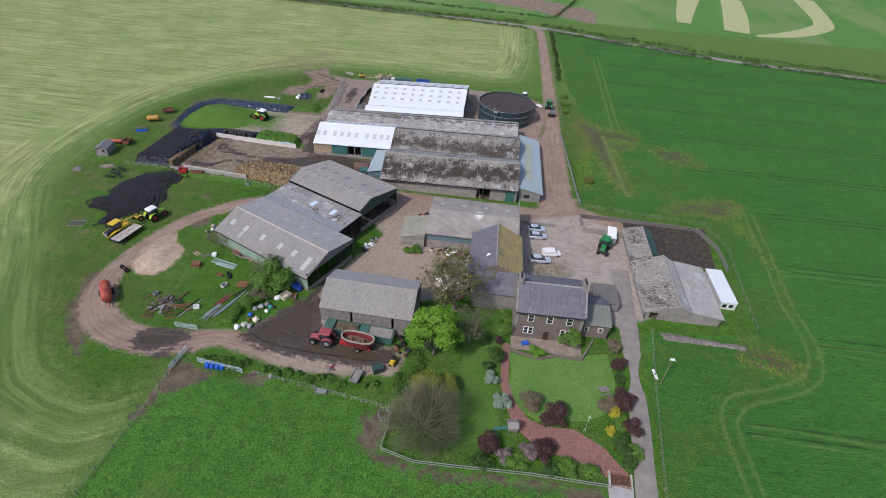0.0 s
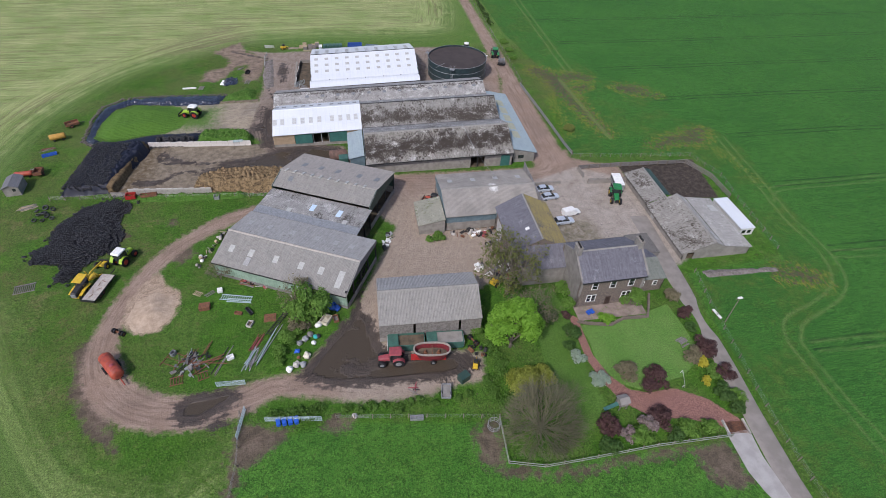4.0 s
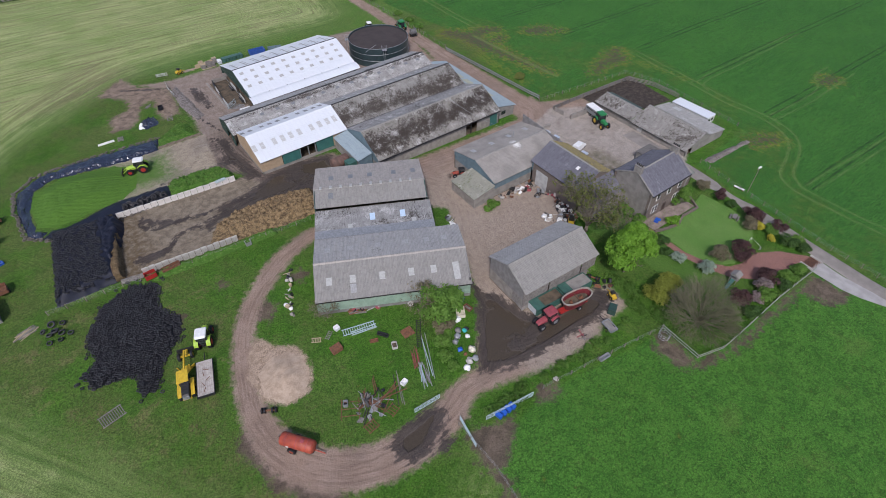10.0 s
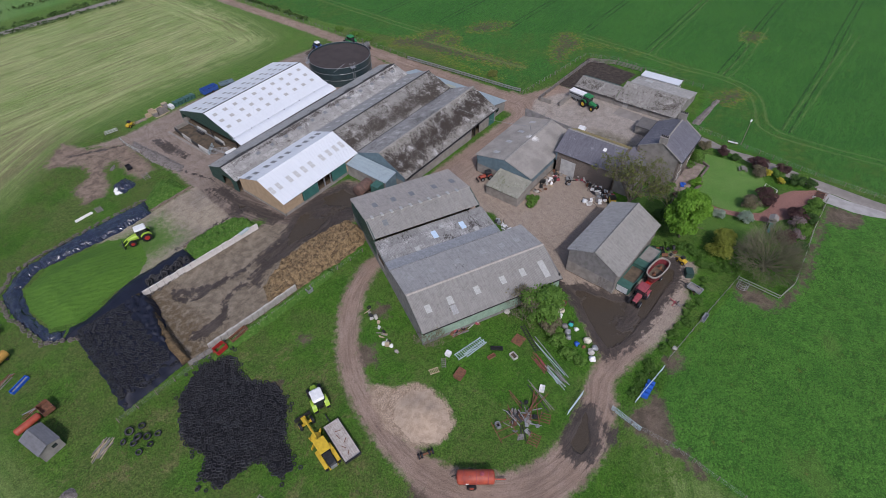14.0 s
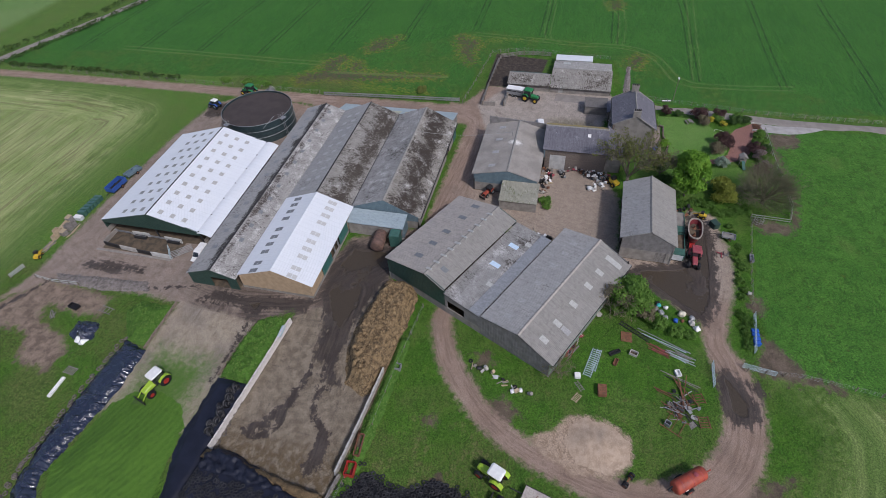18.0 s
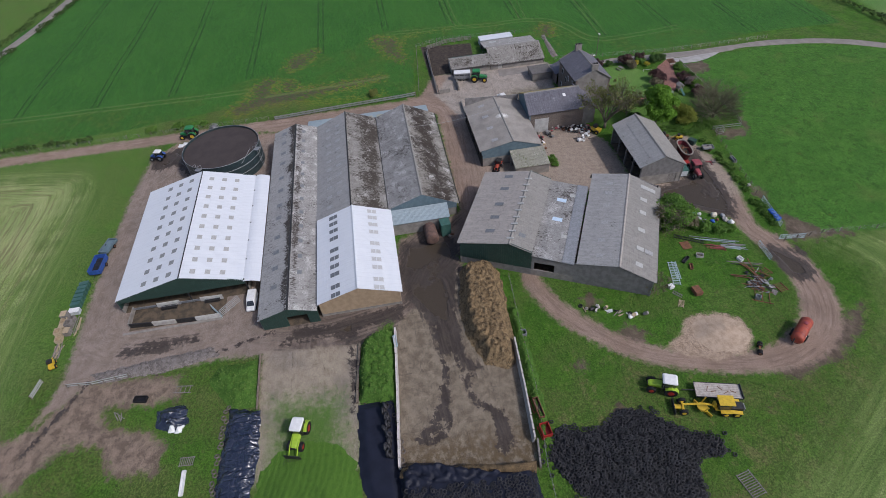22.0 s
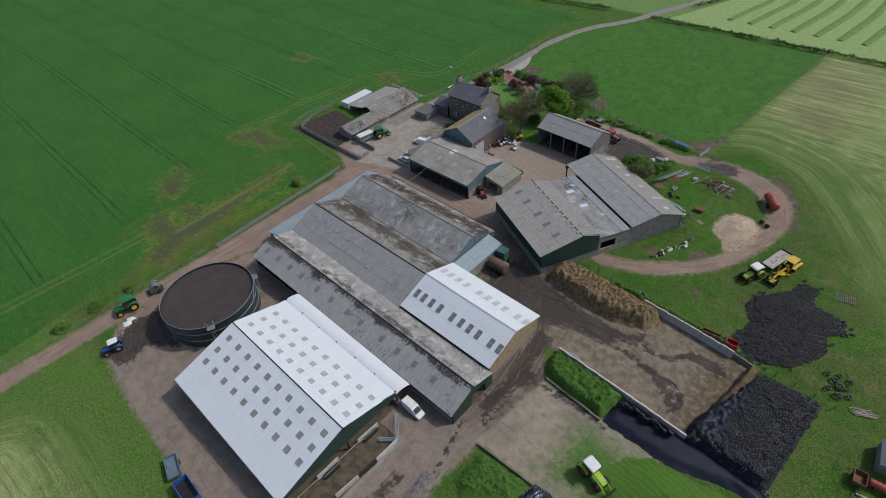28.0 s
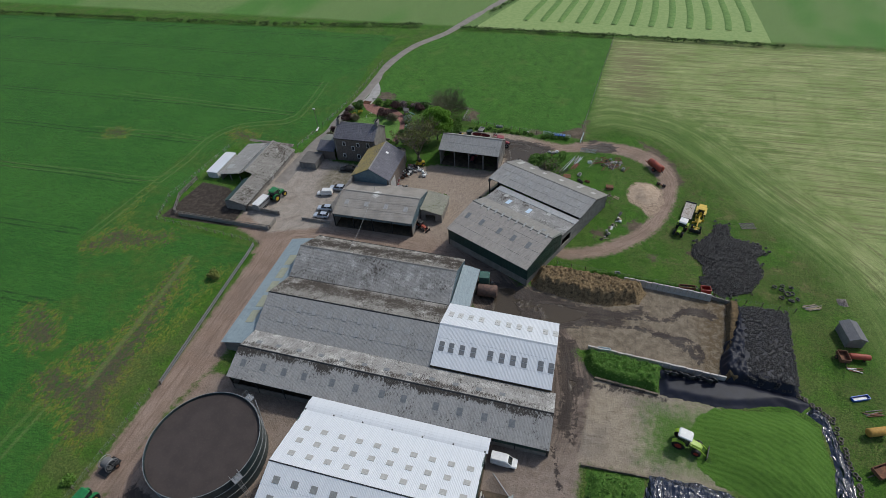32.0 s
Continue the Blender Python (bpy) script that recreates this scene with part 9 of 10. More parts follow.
def stock_trailer():
    t = thing("livestock_trailer", "aluminium livestock trailer with a white ribbed roof", "trailer", pose(32.4, 102.8, 0, 0, 0, -99))
    part("body", shell(bmesh.new(), [(-2.4, ring4(2.0, 0.6, 2.2, 0.06)), (2.2, ring4(2.0, 0.6, 2.2, 0.06))]), STEEL, t)
    roof_p = part("roof", shell(bmesh.new(), [(-2.45, ring4(2.1, 2.2, 2.34, 0.06)), (2.25, ring4(2.1, 2.2, 2.34, 0.06))]), WHITE, t)
    for k in range(7):
        part("rib", box(bmesh.new(), -2.2 + k * 0.7, -2.12 + k * 0.7, -1.0, 1.0, 2.34, 2.38), WHITE, roof_p)
    for k in range(3):
        for y in (-1.01, 1.01):
            part("vent_slot", box(bmesh.new(), -2.1 + k * 1.4, -0.95 + k * 1.4, y - 0.02, y + 0.02, 1.6, 1.85), DARK_STEEL, t)
    for x in (-0.5, 0.35):
        for y in (-0.98, 0.98):
            wheel(t, x, y, 0.36, 0.24, STEEL)
    part("drawbar", rod(bmesh.new(), (2.2, 0, 0.6), (3.4, 0, 0.55), 0.08), DARK_STEEL, t)


def hose_reel():
    t = thing("hose_reel", "wheeled steel reel wound with grey slurry hose", "hose reel", pose(22.3, 172.2, 0, 0, 0, 80))
    q = Matrix.Translation((0, 0, 1.25)) @ Matrix.Rotation(radians(90), 4, "X")
    for z in (-0.85, 0.85):
        bm = bmesh.new()
        torus(bm, q @ Matrix.Translation((0, 0, z)), 1.1, 0.05, 24, 5)
        for k in range(6):
            a = k * math.tau / 6
            rod(bm, q @ Vector((0, 0, z)), q @ Vector((1.1 * math.cos(a), 1.1 * math.sin(a), z)), 0.03, n=5)
        part("flange", bm, STEEL, t)
    bm = bmesh.new()
    for z in range(8):
        torus(bm, q @ Matrix.Translation((0, 0, -0.7 + z * 0.2)), 0.78, 0.11, 24, 6)
    part("hose", bm, plain("grey_hose", (0.16, 0.16, 0.165), rough=0.7), t)
    part("axle", rod(bmesh.new(), q @ Vector((0, 0, -1.1)), q @ Vector((0, 0, 1.1)), 0.12), DARK_STEEL, t)
    part("frame", box(bmesh.new(), -1.4, 1.8, -0.95, 0.95, 0.3, 0.42), DARK_STEEL, t)
    for y in (-1.05, 1.05):
        wheel(t, -0.4, y, 0.45, 0.3, RUST)


for build in (flat_trailer, motor_grader, tanker, mixer_wagon, tipping_bodies, stock_trailer, hose_reel):
    build()


# ---- sheds and tanks of the rough ground ----
def field_hut():
    t = thing("field_hut", "small grey felt-roofed hut on the field edge", "hut", pose(-100.2, 117.4, 0, 0, 0, 8))
    wall(t, "front_wall", (-1.5, -2.2), (1.5, -2.2), [(0, 2.1), (0.5, 2.7), (1, 2.1)], (None, 0), RENDER, holes=[(1.7, 2.4, 1.1, 1.8)])
    wall(t, "side_wall", (1.5, -2.2), (1.5, 2.2), [(0, 2.1), (1, 2.1)], (None, 0), RENDER)
    wall(t, "back_wall", (1.5, 2.2), (-1.5, 2.2), [(0, 2.1), (0.5, 2.7), (1, 2.1)], (None, 0), RENDER)
    wall(t, "side_wall", (-1.5, 2.2), (-1.5, -2.2), [(0, 2.1), (1, 2.1)], (None, 0), RENDER)
    m = Matrix(((0, 1, 0, 0), (1, 0, 0, 0), (0, 0, 1, 0), (0, 0, 0, 1)))
    for a, b in (((-1.6, 2.1), (0, 2.75)), ((0, 2.75), (1.6, 2.1))):
        bm = bmesh.new()
        on_slope(bm, -2.4, 2.4, 0, 1, a, b, 0, 0.08)
        bmesh.ops.transform(bm, matrix=m, verts=bm.verts)
        bmesh.ops.reverse_faces(bm, faces=bm.faces)
        part("roof_slope", bm, roofing("hut_felt", (0.17, 0.17, 0.18), (0.12, 0.12, 0.13), moss_at=2), t)
    part("window", box(bmesh.new(), 0.2, 0.9, -2.1, -2.05, 1.1, 1.8), GLASS, t)


def drum_tank(name, label, m, r, L, mat, stand=0.4):
    t = thing(name, label, "tank", m)
    q = Matrix.Translation((0, 0, r + stand)) @ Matrix.Rotation(radians(90), 4, "Y")
    part("barrel", lathe(bmesh.new(), [(r * 0.5, -L / 2 - 0.12), (r * 0.92, -L / 2), (r, -L / 2 + 0.1), (r, L / 2 - 0.1), (r * 0.92, L / 2), (r * 0.5, L / 2 + 0.12)], 24, q), mat, t, smooth=True)
    for x in (-L * 0.3, L * 0.3):
        part("cradle", box(bmesh.new(), x - 0.12, x + 0.12, -r * 0.7, r * 0.7, -0.05, stand + r * 0.3), DARK_STEEL, t)
    return t


field_hut()
drum_tank("fuel_tank", "rusty red cylindrical tank beside the hut", pose(-100.4, 122.4, 0, 0, 0, 5), 0.55, 3.4, ORANGE_RED)
drum_tank("old_tank", "orange-yellow cylindrical tank on the field edge", pose(-98.6, 138.0, 0, 0, 0, 20), 0.7, 3.2, plain("orange_yellow_paint", (0.46, 0.26, 0.05), (0.36, 0.2, 0.04)))
drum_tank("old_tank", "large rusty brown cylindrical tank behind the milking shed", pose(-31.1, 121.3, 0, 0, 0, 4), 1.3, 4.0, plain("dull_brown_tank", (0.15, 0.088, 0.068), (0.09, 0.056, 0.046), 1.5, 0.8, bump=0.2), 0.3)


def crate(name, label, category, m, sx, sy, sz, mat, trim=None, lid=None):
    """An open box of sides and a floor: trough, bin, trailer body."""
    t = thing(name, label, category, m)
    k = 0.05
    for y in (-sy / 2, sy / 2):
        part("side", box(bmesh.new(), -sx / 2, sx / 2, y - k, y + k, 0.0, sz), mat, t)
    for x in (-sx / 2, sx / 2):
        part("end", box(bmesh.new(), x - k, x + k, -sy / 2 + k, sy / 2 - k, 0.0, sz), mat, t)
    part("floor_plate", box(bmesh.new(), -sx / 2 + k, sx / 2 - k, -sy / 2 + k, sy / 2 - k, 0.0, 0.1), trim or mat, t)
    if lid:
        part("lid", box(bmesh.new(), -sx / 2 - 0.05, sx / 2 + 0.05, -sy / 2 - 0.05, sy / 2 + 0.05, sz, sz + 0.07), lid, t)
    return t


def trailer(label, m, L, W, H, mat, floor_mat=None):
    t = crate("trailer", label, "trailer", m @ Matrix.Translation((0, 0, 0.6)), L, W, H, mat, floor_mat)
    for y in (-W / 2, W / 2):
        w = wheel(t, -L * 0.1, y, 0.42, 0.28, RUST)
        w.matrix_basis = Matrix.Translation((0, 0, -0.6))
    part("drawbar", rod(bmesh.new(), (L / 2, 0, 0), (L / 2 + 1.4, 0, -0.1), 0.07), DARK_STEEL, t)
    return t


trailer("empty royal blue tipping trailer beside the white shed", pose(-24.2, 188.9, 0, 0, 0, 178), 4.6, 2.2, 1.1, ROYAL, DARK_STEEL)
trailer("dark blue frame trailer beside the tipping trailer", pose(-18.6, 188.6, 0, 0, 0, 165), 4.0, 1.9, 0.5, BLUE_CLAD)
trailer("small galvanised flat trailer in the grass", pose(-16.4, 54.4, 0, 0, 0, 80), 2.4, 1.4, 0.35, STEEL, RENDER)
trailer("rusty old farm trailer on the field edge", pose(-97.6, 144.8, 0, 0, 0, 30), 3.0, 1.8, 0.6, RUST)
trailer("rusty box trailer beside the hut", pose(-97.6, 123.0, 0, 0, 0, 95), 2.2, 1.6, 0.8, RUST)
BIN_LID = plain("faded_teal_lid", (0.05, 0.125, 0.11), (0.038, 0.1, 0.09), 2, 0.5)
for k in range(6):
    crate("wheeled_bin", "teal plastic feed bin standing in a row", "bin", pose(-29.0 - 1.05 * k, 190.3, 0, 0, 7, 4), 0.8, 1.6, 1.05, TEAL, None, BIN_LID)["group"] = "row of teal bins"
crate("bulk_tank", "pale plastic bulk container at the end of the row", "container", pose(-35.6, 190.2, 0), 1.0, 1.8, 0.8, plain("pale_plastic", (0.5, 0.54, 0.58)), None, WHITE)
for k, (x, y, h) in enumerate(((-36.7, 191.4, 1.5), (-37.9, 191.3, 1.0), (-37.7, 190.0, 1.0), (-39.1, 191.3, 0.8), (-38.9, 190.0, 1.4), (-40.7, 191.2, 1.5), (-40.5, 189.9, 1.0), (-41.9, 191.0, 0.8))):
    crate("pallet_box", "stacked wooden pallet box beside the yard", "pallet box", pose(x, y, 0, 0, 0, 6 * math.sin(k * 3)), 1.2, 1.0, h, PALE_WOOD if k % 2 else OLD_TIMBER, None, PALE_WOOD if k % 3 == 0 else None)["group"] = "pallet boxes"
crate("steel_bin", "dark green sheet-steel bin beside the plant room", "bin", pose(-29.9, 118.2, 0, 0, 0, 4), 2.0, 1.9, 3.0, TEAL, GREEN_CLAD, TEAL)
crate("feed_trough", "blue plastic trough on the field edge", "trough", pose(-98.4, 131.2, 0, 0, 0, 22), 3.0, 0.8, 0.45, BLUE_PLASTIC, STEEL)
crate("feed_trough", "galvanised feed trough by the fence", "trough", pose(-21.4, 50.9, 0, 0, 0, -4), 1.9, 0.6, 0.5, STEEL)
crate("feed_trough", "red cattle feed trough by the clamp wall", "trough", pose(-75.2, 111.2, 0.1, 0, 0, 8), 2.0, 1.0, 0.5, RED)
crate("feed_trough", "rusty trough along the clamp fence", "trough", pose(-70.6, 111.4, 0.1, 0, 0, 4), 2.6, 0.7, 0.45, RUST)
crate("feed_trough", "long white plastic trough on the grass", "trough", pose(-72.6, 163.6, 0, 0, 0, 2), 3.6, 0.5, 0.3, WHITE)
crate("feed_trough", "pale galvanised trough on the bank", "trough", pose(-55.4, 131.0, 1.1, 0, 0, 4), 2.2, 0.5, 0.3, TIN_BLUE)
crate("water_tank", "black plastic trough on the rough ground", "trough", pose(-57.4, 173.0, 0, 0, 0, 80), 2.0, 1.0, 0.5, BLACK)
crate("fuel_box", "dark green steel cabinet beside the milking shed", "cabinet", pose(-25.6, 118.4, 0), 1.6, 1.8, 2.4, GREEN_CLAD, None, GREEN_CLAD)
crate("skip", "green steel box beside the track", "box", pose(-13.2, 56.6, 0, 0, 0, 30), 1.6, 1.2, 1.1, GREEN_CLAD, None, GREEN_CLAD)
mound("stone_pile", "heap of scrap and stones in the grass", "rubble", [(-103, 108.8), (-100.6, 109), (-100.4, 106.8), (-102.6, 106.6)], 0.5, 1.0, RUBBLE, rough=0.9, scale=2.5, step=0.2)
mound("crumpled_sheet", "crumpled heap of black and white plastic sheet", "plastic heap", [(-60, 170), (-59.6, 165.6), (-62.8, 164.6), (-64.4, 166.4), (-63, 169.6)], 0.9, 1.8, SHEET, rough=0.6, scale=1.2, step=0.2)
for x, y in ((19.0, 179.6), (18.2, 180.6)):
    mound("plastic_scrap", "flat white plastic sheet beside the north lane", "plastic scrap", [(x - 0.9, y - 0.8), (x + 0.5, y - 0.9), (x + 0.9, y + 0.6), (x - 0.5, y + 0.9)], 0.16, 0.5, WHITE, rough=0.5, scale=2, step=0.2)
for x, y in ((-63.6, 166.8), (-63.9, 165.7), (-62.4, 167.6)):
    mound("plastic_scrap", "crumpled white plastic sheet on the heap", "plastic scrap", [(x - 0.7, y - 0.5), (x + 0.6, y - 0.6), (x + 0.7, y + 0.5), (x - 0.5, y + 0.6)], 0.95, 0.7, WHITE, rough=0.5, scale=2, step=0.15)


# ---- fences, gates, walls ----
def fence(label, pts, gap=2.6, h=1.15, rails=(), wires=(0.3, 0.6, 0.9, 1.1), mat=POST_WOOD, rail_mat=None, s=0.12):
    f = thing("fence", label, "fence")
    post = None
    for (ax, ay), (bx, by) in zip(pts, pts[1:]):
        L = math.hypot(bx - ax, by - ay)
        n = max(1, round(L / gap))
        ang = math.degrees(math.atan2(by - ay, bx - ax))
        for k in range(n + 1):
            x, y = ax + (bx - ax) * k / n, ay + (by - ay) * k / n
            if post is None:
                post = part("post", box(bmesh.new(), -s / 2, s / 2, -s / 2, s / 2, -0.2, h), mat, f)
                post.matrix_basis = pose(x, y, 0, 0, 0, ang)
            elif k < n or (bx, by) == pts[-1]:
                o = new("post", post.data)
                o.parent = f
                o.matrix_basis = pose(x, y, 0, rng.uniform(-2, 2), rng.uniform(-2, 2), ang)
        for z in rails:
            o = part("rail", box(bmesh.new(), 0, L, -0.03, 0.03, z - 0.08, z + 0.08), rail_mat or mat, f)
            o.matrix_basis = pose(ax, ay, 0, 0, 0, ang) @ Matrix.Translation((0, s / 2 + 0.03, 0))
        for z in wires:
            o = part("wire", rod(bmesh.new(), (0, 0, z), (L, 0, z), 0.008, n=4), STEEL, f)
            o.matrix_basis = pose(ax, ay, 0, 0, 0, ang)
    return f


def gate(label, x, y, ang, L=3.6, h=1.15, mat=STEEL, lie=False, z=0.1):
    g = thing("gate", label, "gate", pose(x, y, 0.05 if lie else z, -84 if lie else 0, 0, ang))
    part("frame", rod(rod(rod(rod(bmesh.new(), (0, 0, 0), (L, 0, 0), 0.03, n=6), (0, 0, h), (L, 0, h), 0.03, n=6), (0, 0, 0), (0, 0, h), 0.035, n=6), (L, 0, 0), (L, 0, h), 0.035, n=6), mat, g)
    for k in range(1, 6):
        part("bar", rod(bmesh.new(), (0, 0, h * k / 6), (L, 0, h * k / 6), 0.022, n=6), mat, g)
    part("brace", rod(bmesh.new(), (0, 0.02, 0), (L, 0.02, h), 0.022, n=6), mat, g)
    return g


RAIL_WOOD = plain("grey_green_rail", (0.27, 0.3, 0.25), (0.19, 0.22, 0.175), 3, 0.85)
WHITE_WOOD = plain("pale_painted_rail", (0.42, 0.44, 0.42), (0.32, 0.34, 0.32), 3, 0.8)
fence("pale post-and-rail fence round the garden", [(24, 41.2), (12.3, 41.4), (0.7, 41.0), (-4.7, 40.9), (-9.6, 42.2), (-9.2, 49.2)], 2.4, 1.15, (0.45, 1.0), (), POST_WOOD, RAIL_WOOD)
fence("post-and-wire fence along the pasture", [(-9.2, 49.2), (-22.6, 51.2), (-33.1, 52.6)], 2.6)
fence("post-and-wire fence along the pasture side", [(-47, 55.4), (-46.6, 47.4), (-48.4, 30), (-51, 4), (-54.4, -26)], 3.2)
fence("weathered galvanised crash barrier along the north lane", [(26.8, 117.4), (26.4, 121), (25.9, 131), (25.2, 143), (24.3, 156.4)], 2.6, 1.25, (0.4, 0.62, 0.98, 1.16), (), POST_WOOD, STEEL, 0.2)
fence("post-and-wire fence beside the north lane", [(25.2, 158.2), (25.6, 180), (25.4, 222), (25.6, 268)], 3.2)
fence("post-and-wire fence between crop field and pens", [(26, 116.4), (41.5, 114.8), (57, 113.4), (60, 104), (58.6, 92), (57.4, 78)], 2.8)
fence("board fence along the pen track", [(26, 110.8), (37, 110.9), (54, 110.2)], 2.6, 1.3, (0.4, 0.8, 1.2), (), POST_WOOD, OLD_TIMBER, 0.16)
fence("timber-railed cattle pen fence", [(54, 110.2), (57, 103.5), (57, 95.4)], 2.4, 1.4, (0.35, 0.7, 1.05, 1.35), (), POST_WOOD, OLD_TIMBER, 0.16)
fence("board wall between yard and pen", [(26.3, 105.2), (35.6, 104.6)], 2.4, 1.3, (0.2, 0.45, 0.7, 0.95, 1.2), (), POST_WOOD, BLOCK, 0.16)
fence("post-and-wire fence along the manure clamp", [(-44.6, 108.6), (-57, 109.6), (-68, 110.2), (-80, 112), (-92, 112.6)], 3.0)
fence("post-and-wire fence along the farm lane", [(36.4, 74), (35.0, 66), (33.4, 54), (31.8, 42), (31.4, 28), (31.4, 10)], 3.0)
fence("rail fence beside the rear yard", [(-50.6, 190.8), (-53.6, 191.4)], 1.4, 1.1, (0.4, 0.75, 1.05), (), POST_WOOD, WHITE_WOOD)
fence("post-and-wire fence west of the silage clamp", [(-52.6, 186), (-53, 182), (-52.6, 176)], 2.0, 1.1, (0.5, 1.0), (), POST_WOOD, WHITE_WOOD)
gate("galvanised gate standing open by the pasture corner", -43.3, 53.7, -7.6, 8.2, 1.1, TIN_BLUE)
gate("galvanised field gate leaning by the track", -51.0, 60.7, -2.6, 4.3, 1.1, TIN_BLUE)
gate("long galvanised gate beside the track", -46.3, 56.0, -98.5, 4.7, 1.1, TIN_BLUE)
gate("galvanised gate at the cattle yard corner", -42.9, 161.8, 40, 3.6, 1.2, TIN_BLUE)
panel_wall("yard_wall", "low grey concrete wall in front of the parked cars", [(11.8, 105.8), (19.7, 105.7)], 0.85, 0.25, BLOCK, 2.6)
panel_wall("pen_wall", "low sheeted wall of the cattle pen", [(26.0, 111.3), (39, 111.1), (52.4, 110.8)], 1.0, 0.15, SHEET_GREY, 2.6)
panel_wall("pen_wall", "low block wall between yard and cattle pen", [(26.2, 105.0), (36, 104.6)], 1.1, 0.25, BLOCK, 2.4)
panel_wall("pen_wall", "short block wall at the pen entrance", [(26.0, 110.6), (26.1, 107.5)], 1.1, 0.25, BLOCK, 1.5)


WALL_PALE = plain("dirty_white_panel", (0.5, 0.5, 0.48), (0.38, 0.375, 0.355), 1.5, 0.8)


def feed_yard():
    t = thing("feed_barrier", "steel cattle feed barriers and low panels round the shed apron", "feed barrier")

    def bars(name, x, y, L, a, h=1.25, lean=0):
        b = bmesh.new()
        for k in range(5):
            z = 0.2 + (h - 0.2) * k / 4
            rod(b, (0, 0, z), (L, 0, z), 0.05, n=6)
        for k in range(4):
            rod(b, (L * k / 3, 0, 0), (L * k / 3, 0, h), 0.05, n=6)
        o = part(name, b, STEEL, t)
        o.matrix_basis = pose(x, y, 0.05, 0, 0, a) @ pose(0, 0, 0, lean)
    bars("barrier", -37.5, 178.7, 4.2, -91, 1.25, 25)
    bars("barrier", -37.7, 170.2, 3.7, -91, 1.25, 25)
    bars("swing_gate", -42.5, 161.8, 4.1, -45, 1.4, -20)
    for x0, y0, x1, y1, h, mat in ((-37.7, 174.4, -37.7, 170.3, 1.1, WALL_PALE), (-37.9, 166.4, -38.1, 162.3, 1.1, WALL_PALE), (-41.6, 178.5, -42.0, 174.4, 1.05, DARK_STEEL), (-42.0, 174.3, -42.3, 170.1, 1.1, PANEL), (-42.3, 170.0, -42.5, 166.6, 1.05, DARK_STEEL),
                                   (-42.5, 166.5, -42.6, 162.1, 1.1, WALL_PALE), (-37.4, 178.8, -41.5, 178.7, 1.0, BLOCK)):
        d = Vector((x1 - x0, y1 - y0))
        o = part("low_wall", box(bmesh.new(), 0, d.length, -0.1, 0.1, -0.1, h), mat, t)
        o.matrix_basis = pose(x0, y0, 0, 0, 0, math.degrees(math.atan2(d.y, d.x)))
    for y in (172.2, 164.2):
        part("trough", box(bmesh.new(), -38.7, -37.95, y - 1.4, y + 1.4, 0.04, 0.55), DARK_STEEL, t)
        part("trough_rail", rod(bmesh.new(), (-38.5, y - 1.6, 0.9), (-38.5, y + 1.6, 0.9), 0.05, n=6), STEEL, t)
    part("apron", box(bmesh.new(), -42.4, -37.7, 161.6, 178.7, -0.1, 0.035), INSIDE, t, "dung-stained concrete apron")
    part("kerb", box(bmesh.new(), -43.2, -42.75, 162, 179.6, -0.1, 0.12), BLOCK, t)


FLAGS = plain("worn_patio_flags", (0.29, 0.23, 0.2), (0.19, 0.15, 0.13), 0.8, 0.9, bump=0.4)


def garden_wall():
    t = thing("garden_wall", "low rubble wall round the farmhouse patio", "garden wall")
    pts = [(9.0, 65.2), (10.4, 64.6), (14.6, 63.7), (17.5, 64.8), (22.0, 64.6), (23.2, 66.8), (24.6, 69.6)]
    stone = None
    for (ax, ay), (bx, by) in zip(pts, pts[1:]):
        L = math.hypot(bx - ax, by - ay)
        n = int(L / 0.45)
        for k in range(n):
            for j in range(2):
                c = ((k + 0.5 * (j % 2) + 0.25) / n)
                bm = bmesh.new()
                w, d, h = rng.uniform(0.38, 0.5), rng.uniform(0.35, 0.45), rng.uniform(0.24, 0.34)
                hull(bm, [(-w / 2, -d / 2, 0), (w / 2, -d / 2, 0), (w / 2, d / 2, 0), (-w / 2, d / 2, 0)], [(-w / 2.4, -d / 2.4, h), (w / 2.3, -d / 2.6, h * 0.95), (w / 2.5, d / 2.4, h), (-w / 2.3, d / 2.5, h * 0.9)])
                o = part("stone", bm, STONE, t)
                o.matrix_basis = pose(ax + (bx - ax) * c, ay + (by - ay) * c, -0.05 + 0.27 * j, 0, 0, math.degrees(math.atan2(by - ay, bx - ax)) + rng.uniform(-6, 6))
    part("patio", box(bmesh.new(), 9.4, 22.2, 65.4, 68.8, -0.1, 0.05), FLAGS, t, "worn flagged patio")


def cattle_grid():
    t = thing("cattle_grid", "rusty red cattle grid at the garden entrance", "cattle grid", pose(25.6, 42.5, 0, 0, 0, -4))
    part("pit", box(bmesh.new(), -1.5, 1.5, -1.0, 1.0, -0.2, 0.02), DARK_STEEL, t)
    for k in range(12):
        part("bar", box(bmesh.new(), -1.5, 1.5, -0.95 + k * 0.165, -0.88 + k * 0.165, 0.02, 0.09), RUST, t)
    for x in (-1.6, 1.6):
        part("cheek", box(bmesh.new(), x - 0.12, x + 0.12, -1.2, 1.2, -0.1, 0.35), PANEL, t)


def concrete_apron():
    bm = bmesh.new()
    pts = [(23.7, 41.8), (27.4, 41.9), (26.9, 37.7), (27.2, 33), (27.3, 29), (26.8, 27.6), (25.7, 29.6), (24.2, 33), (23.5, 36), (23.6, 39.4)]
    hull(bm, [(x, y, -0.1) for x, y in pts], [(x, y, 0.05) for x, y in pts])
    tagged(part("pavement", bm, road_material("weathered_apron_concrete", (0.36, 0.345, 0.335), (0.29, 0.275, 0.265), 0.06)), "pale concrete apron where the lane meets the garden", "pavement", kind="structure")


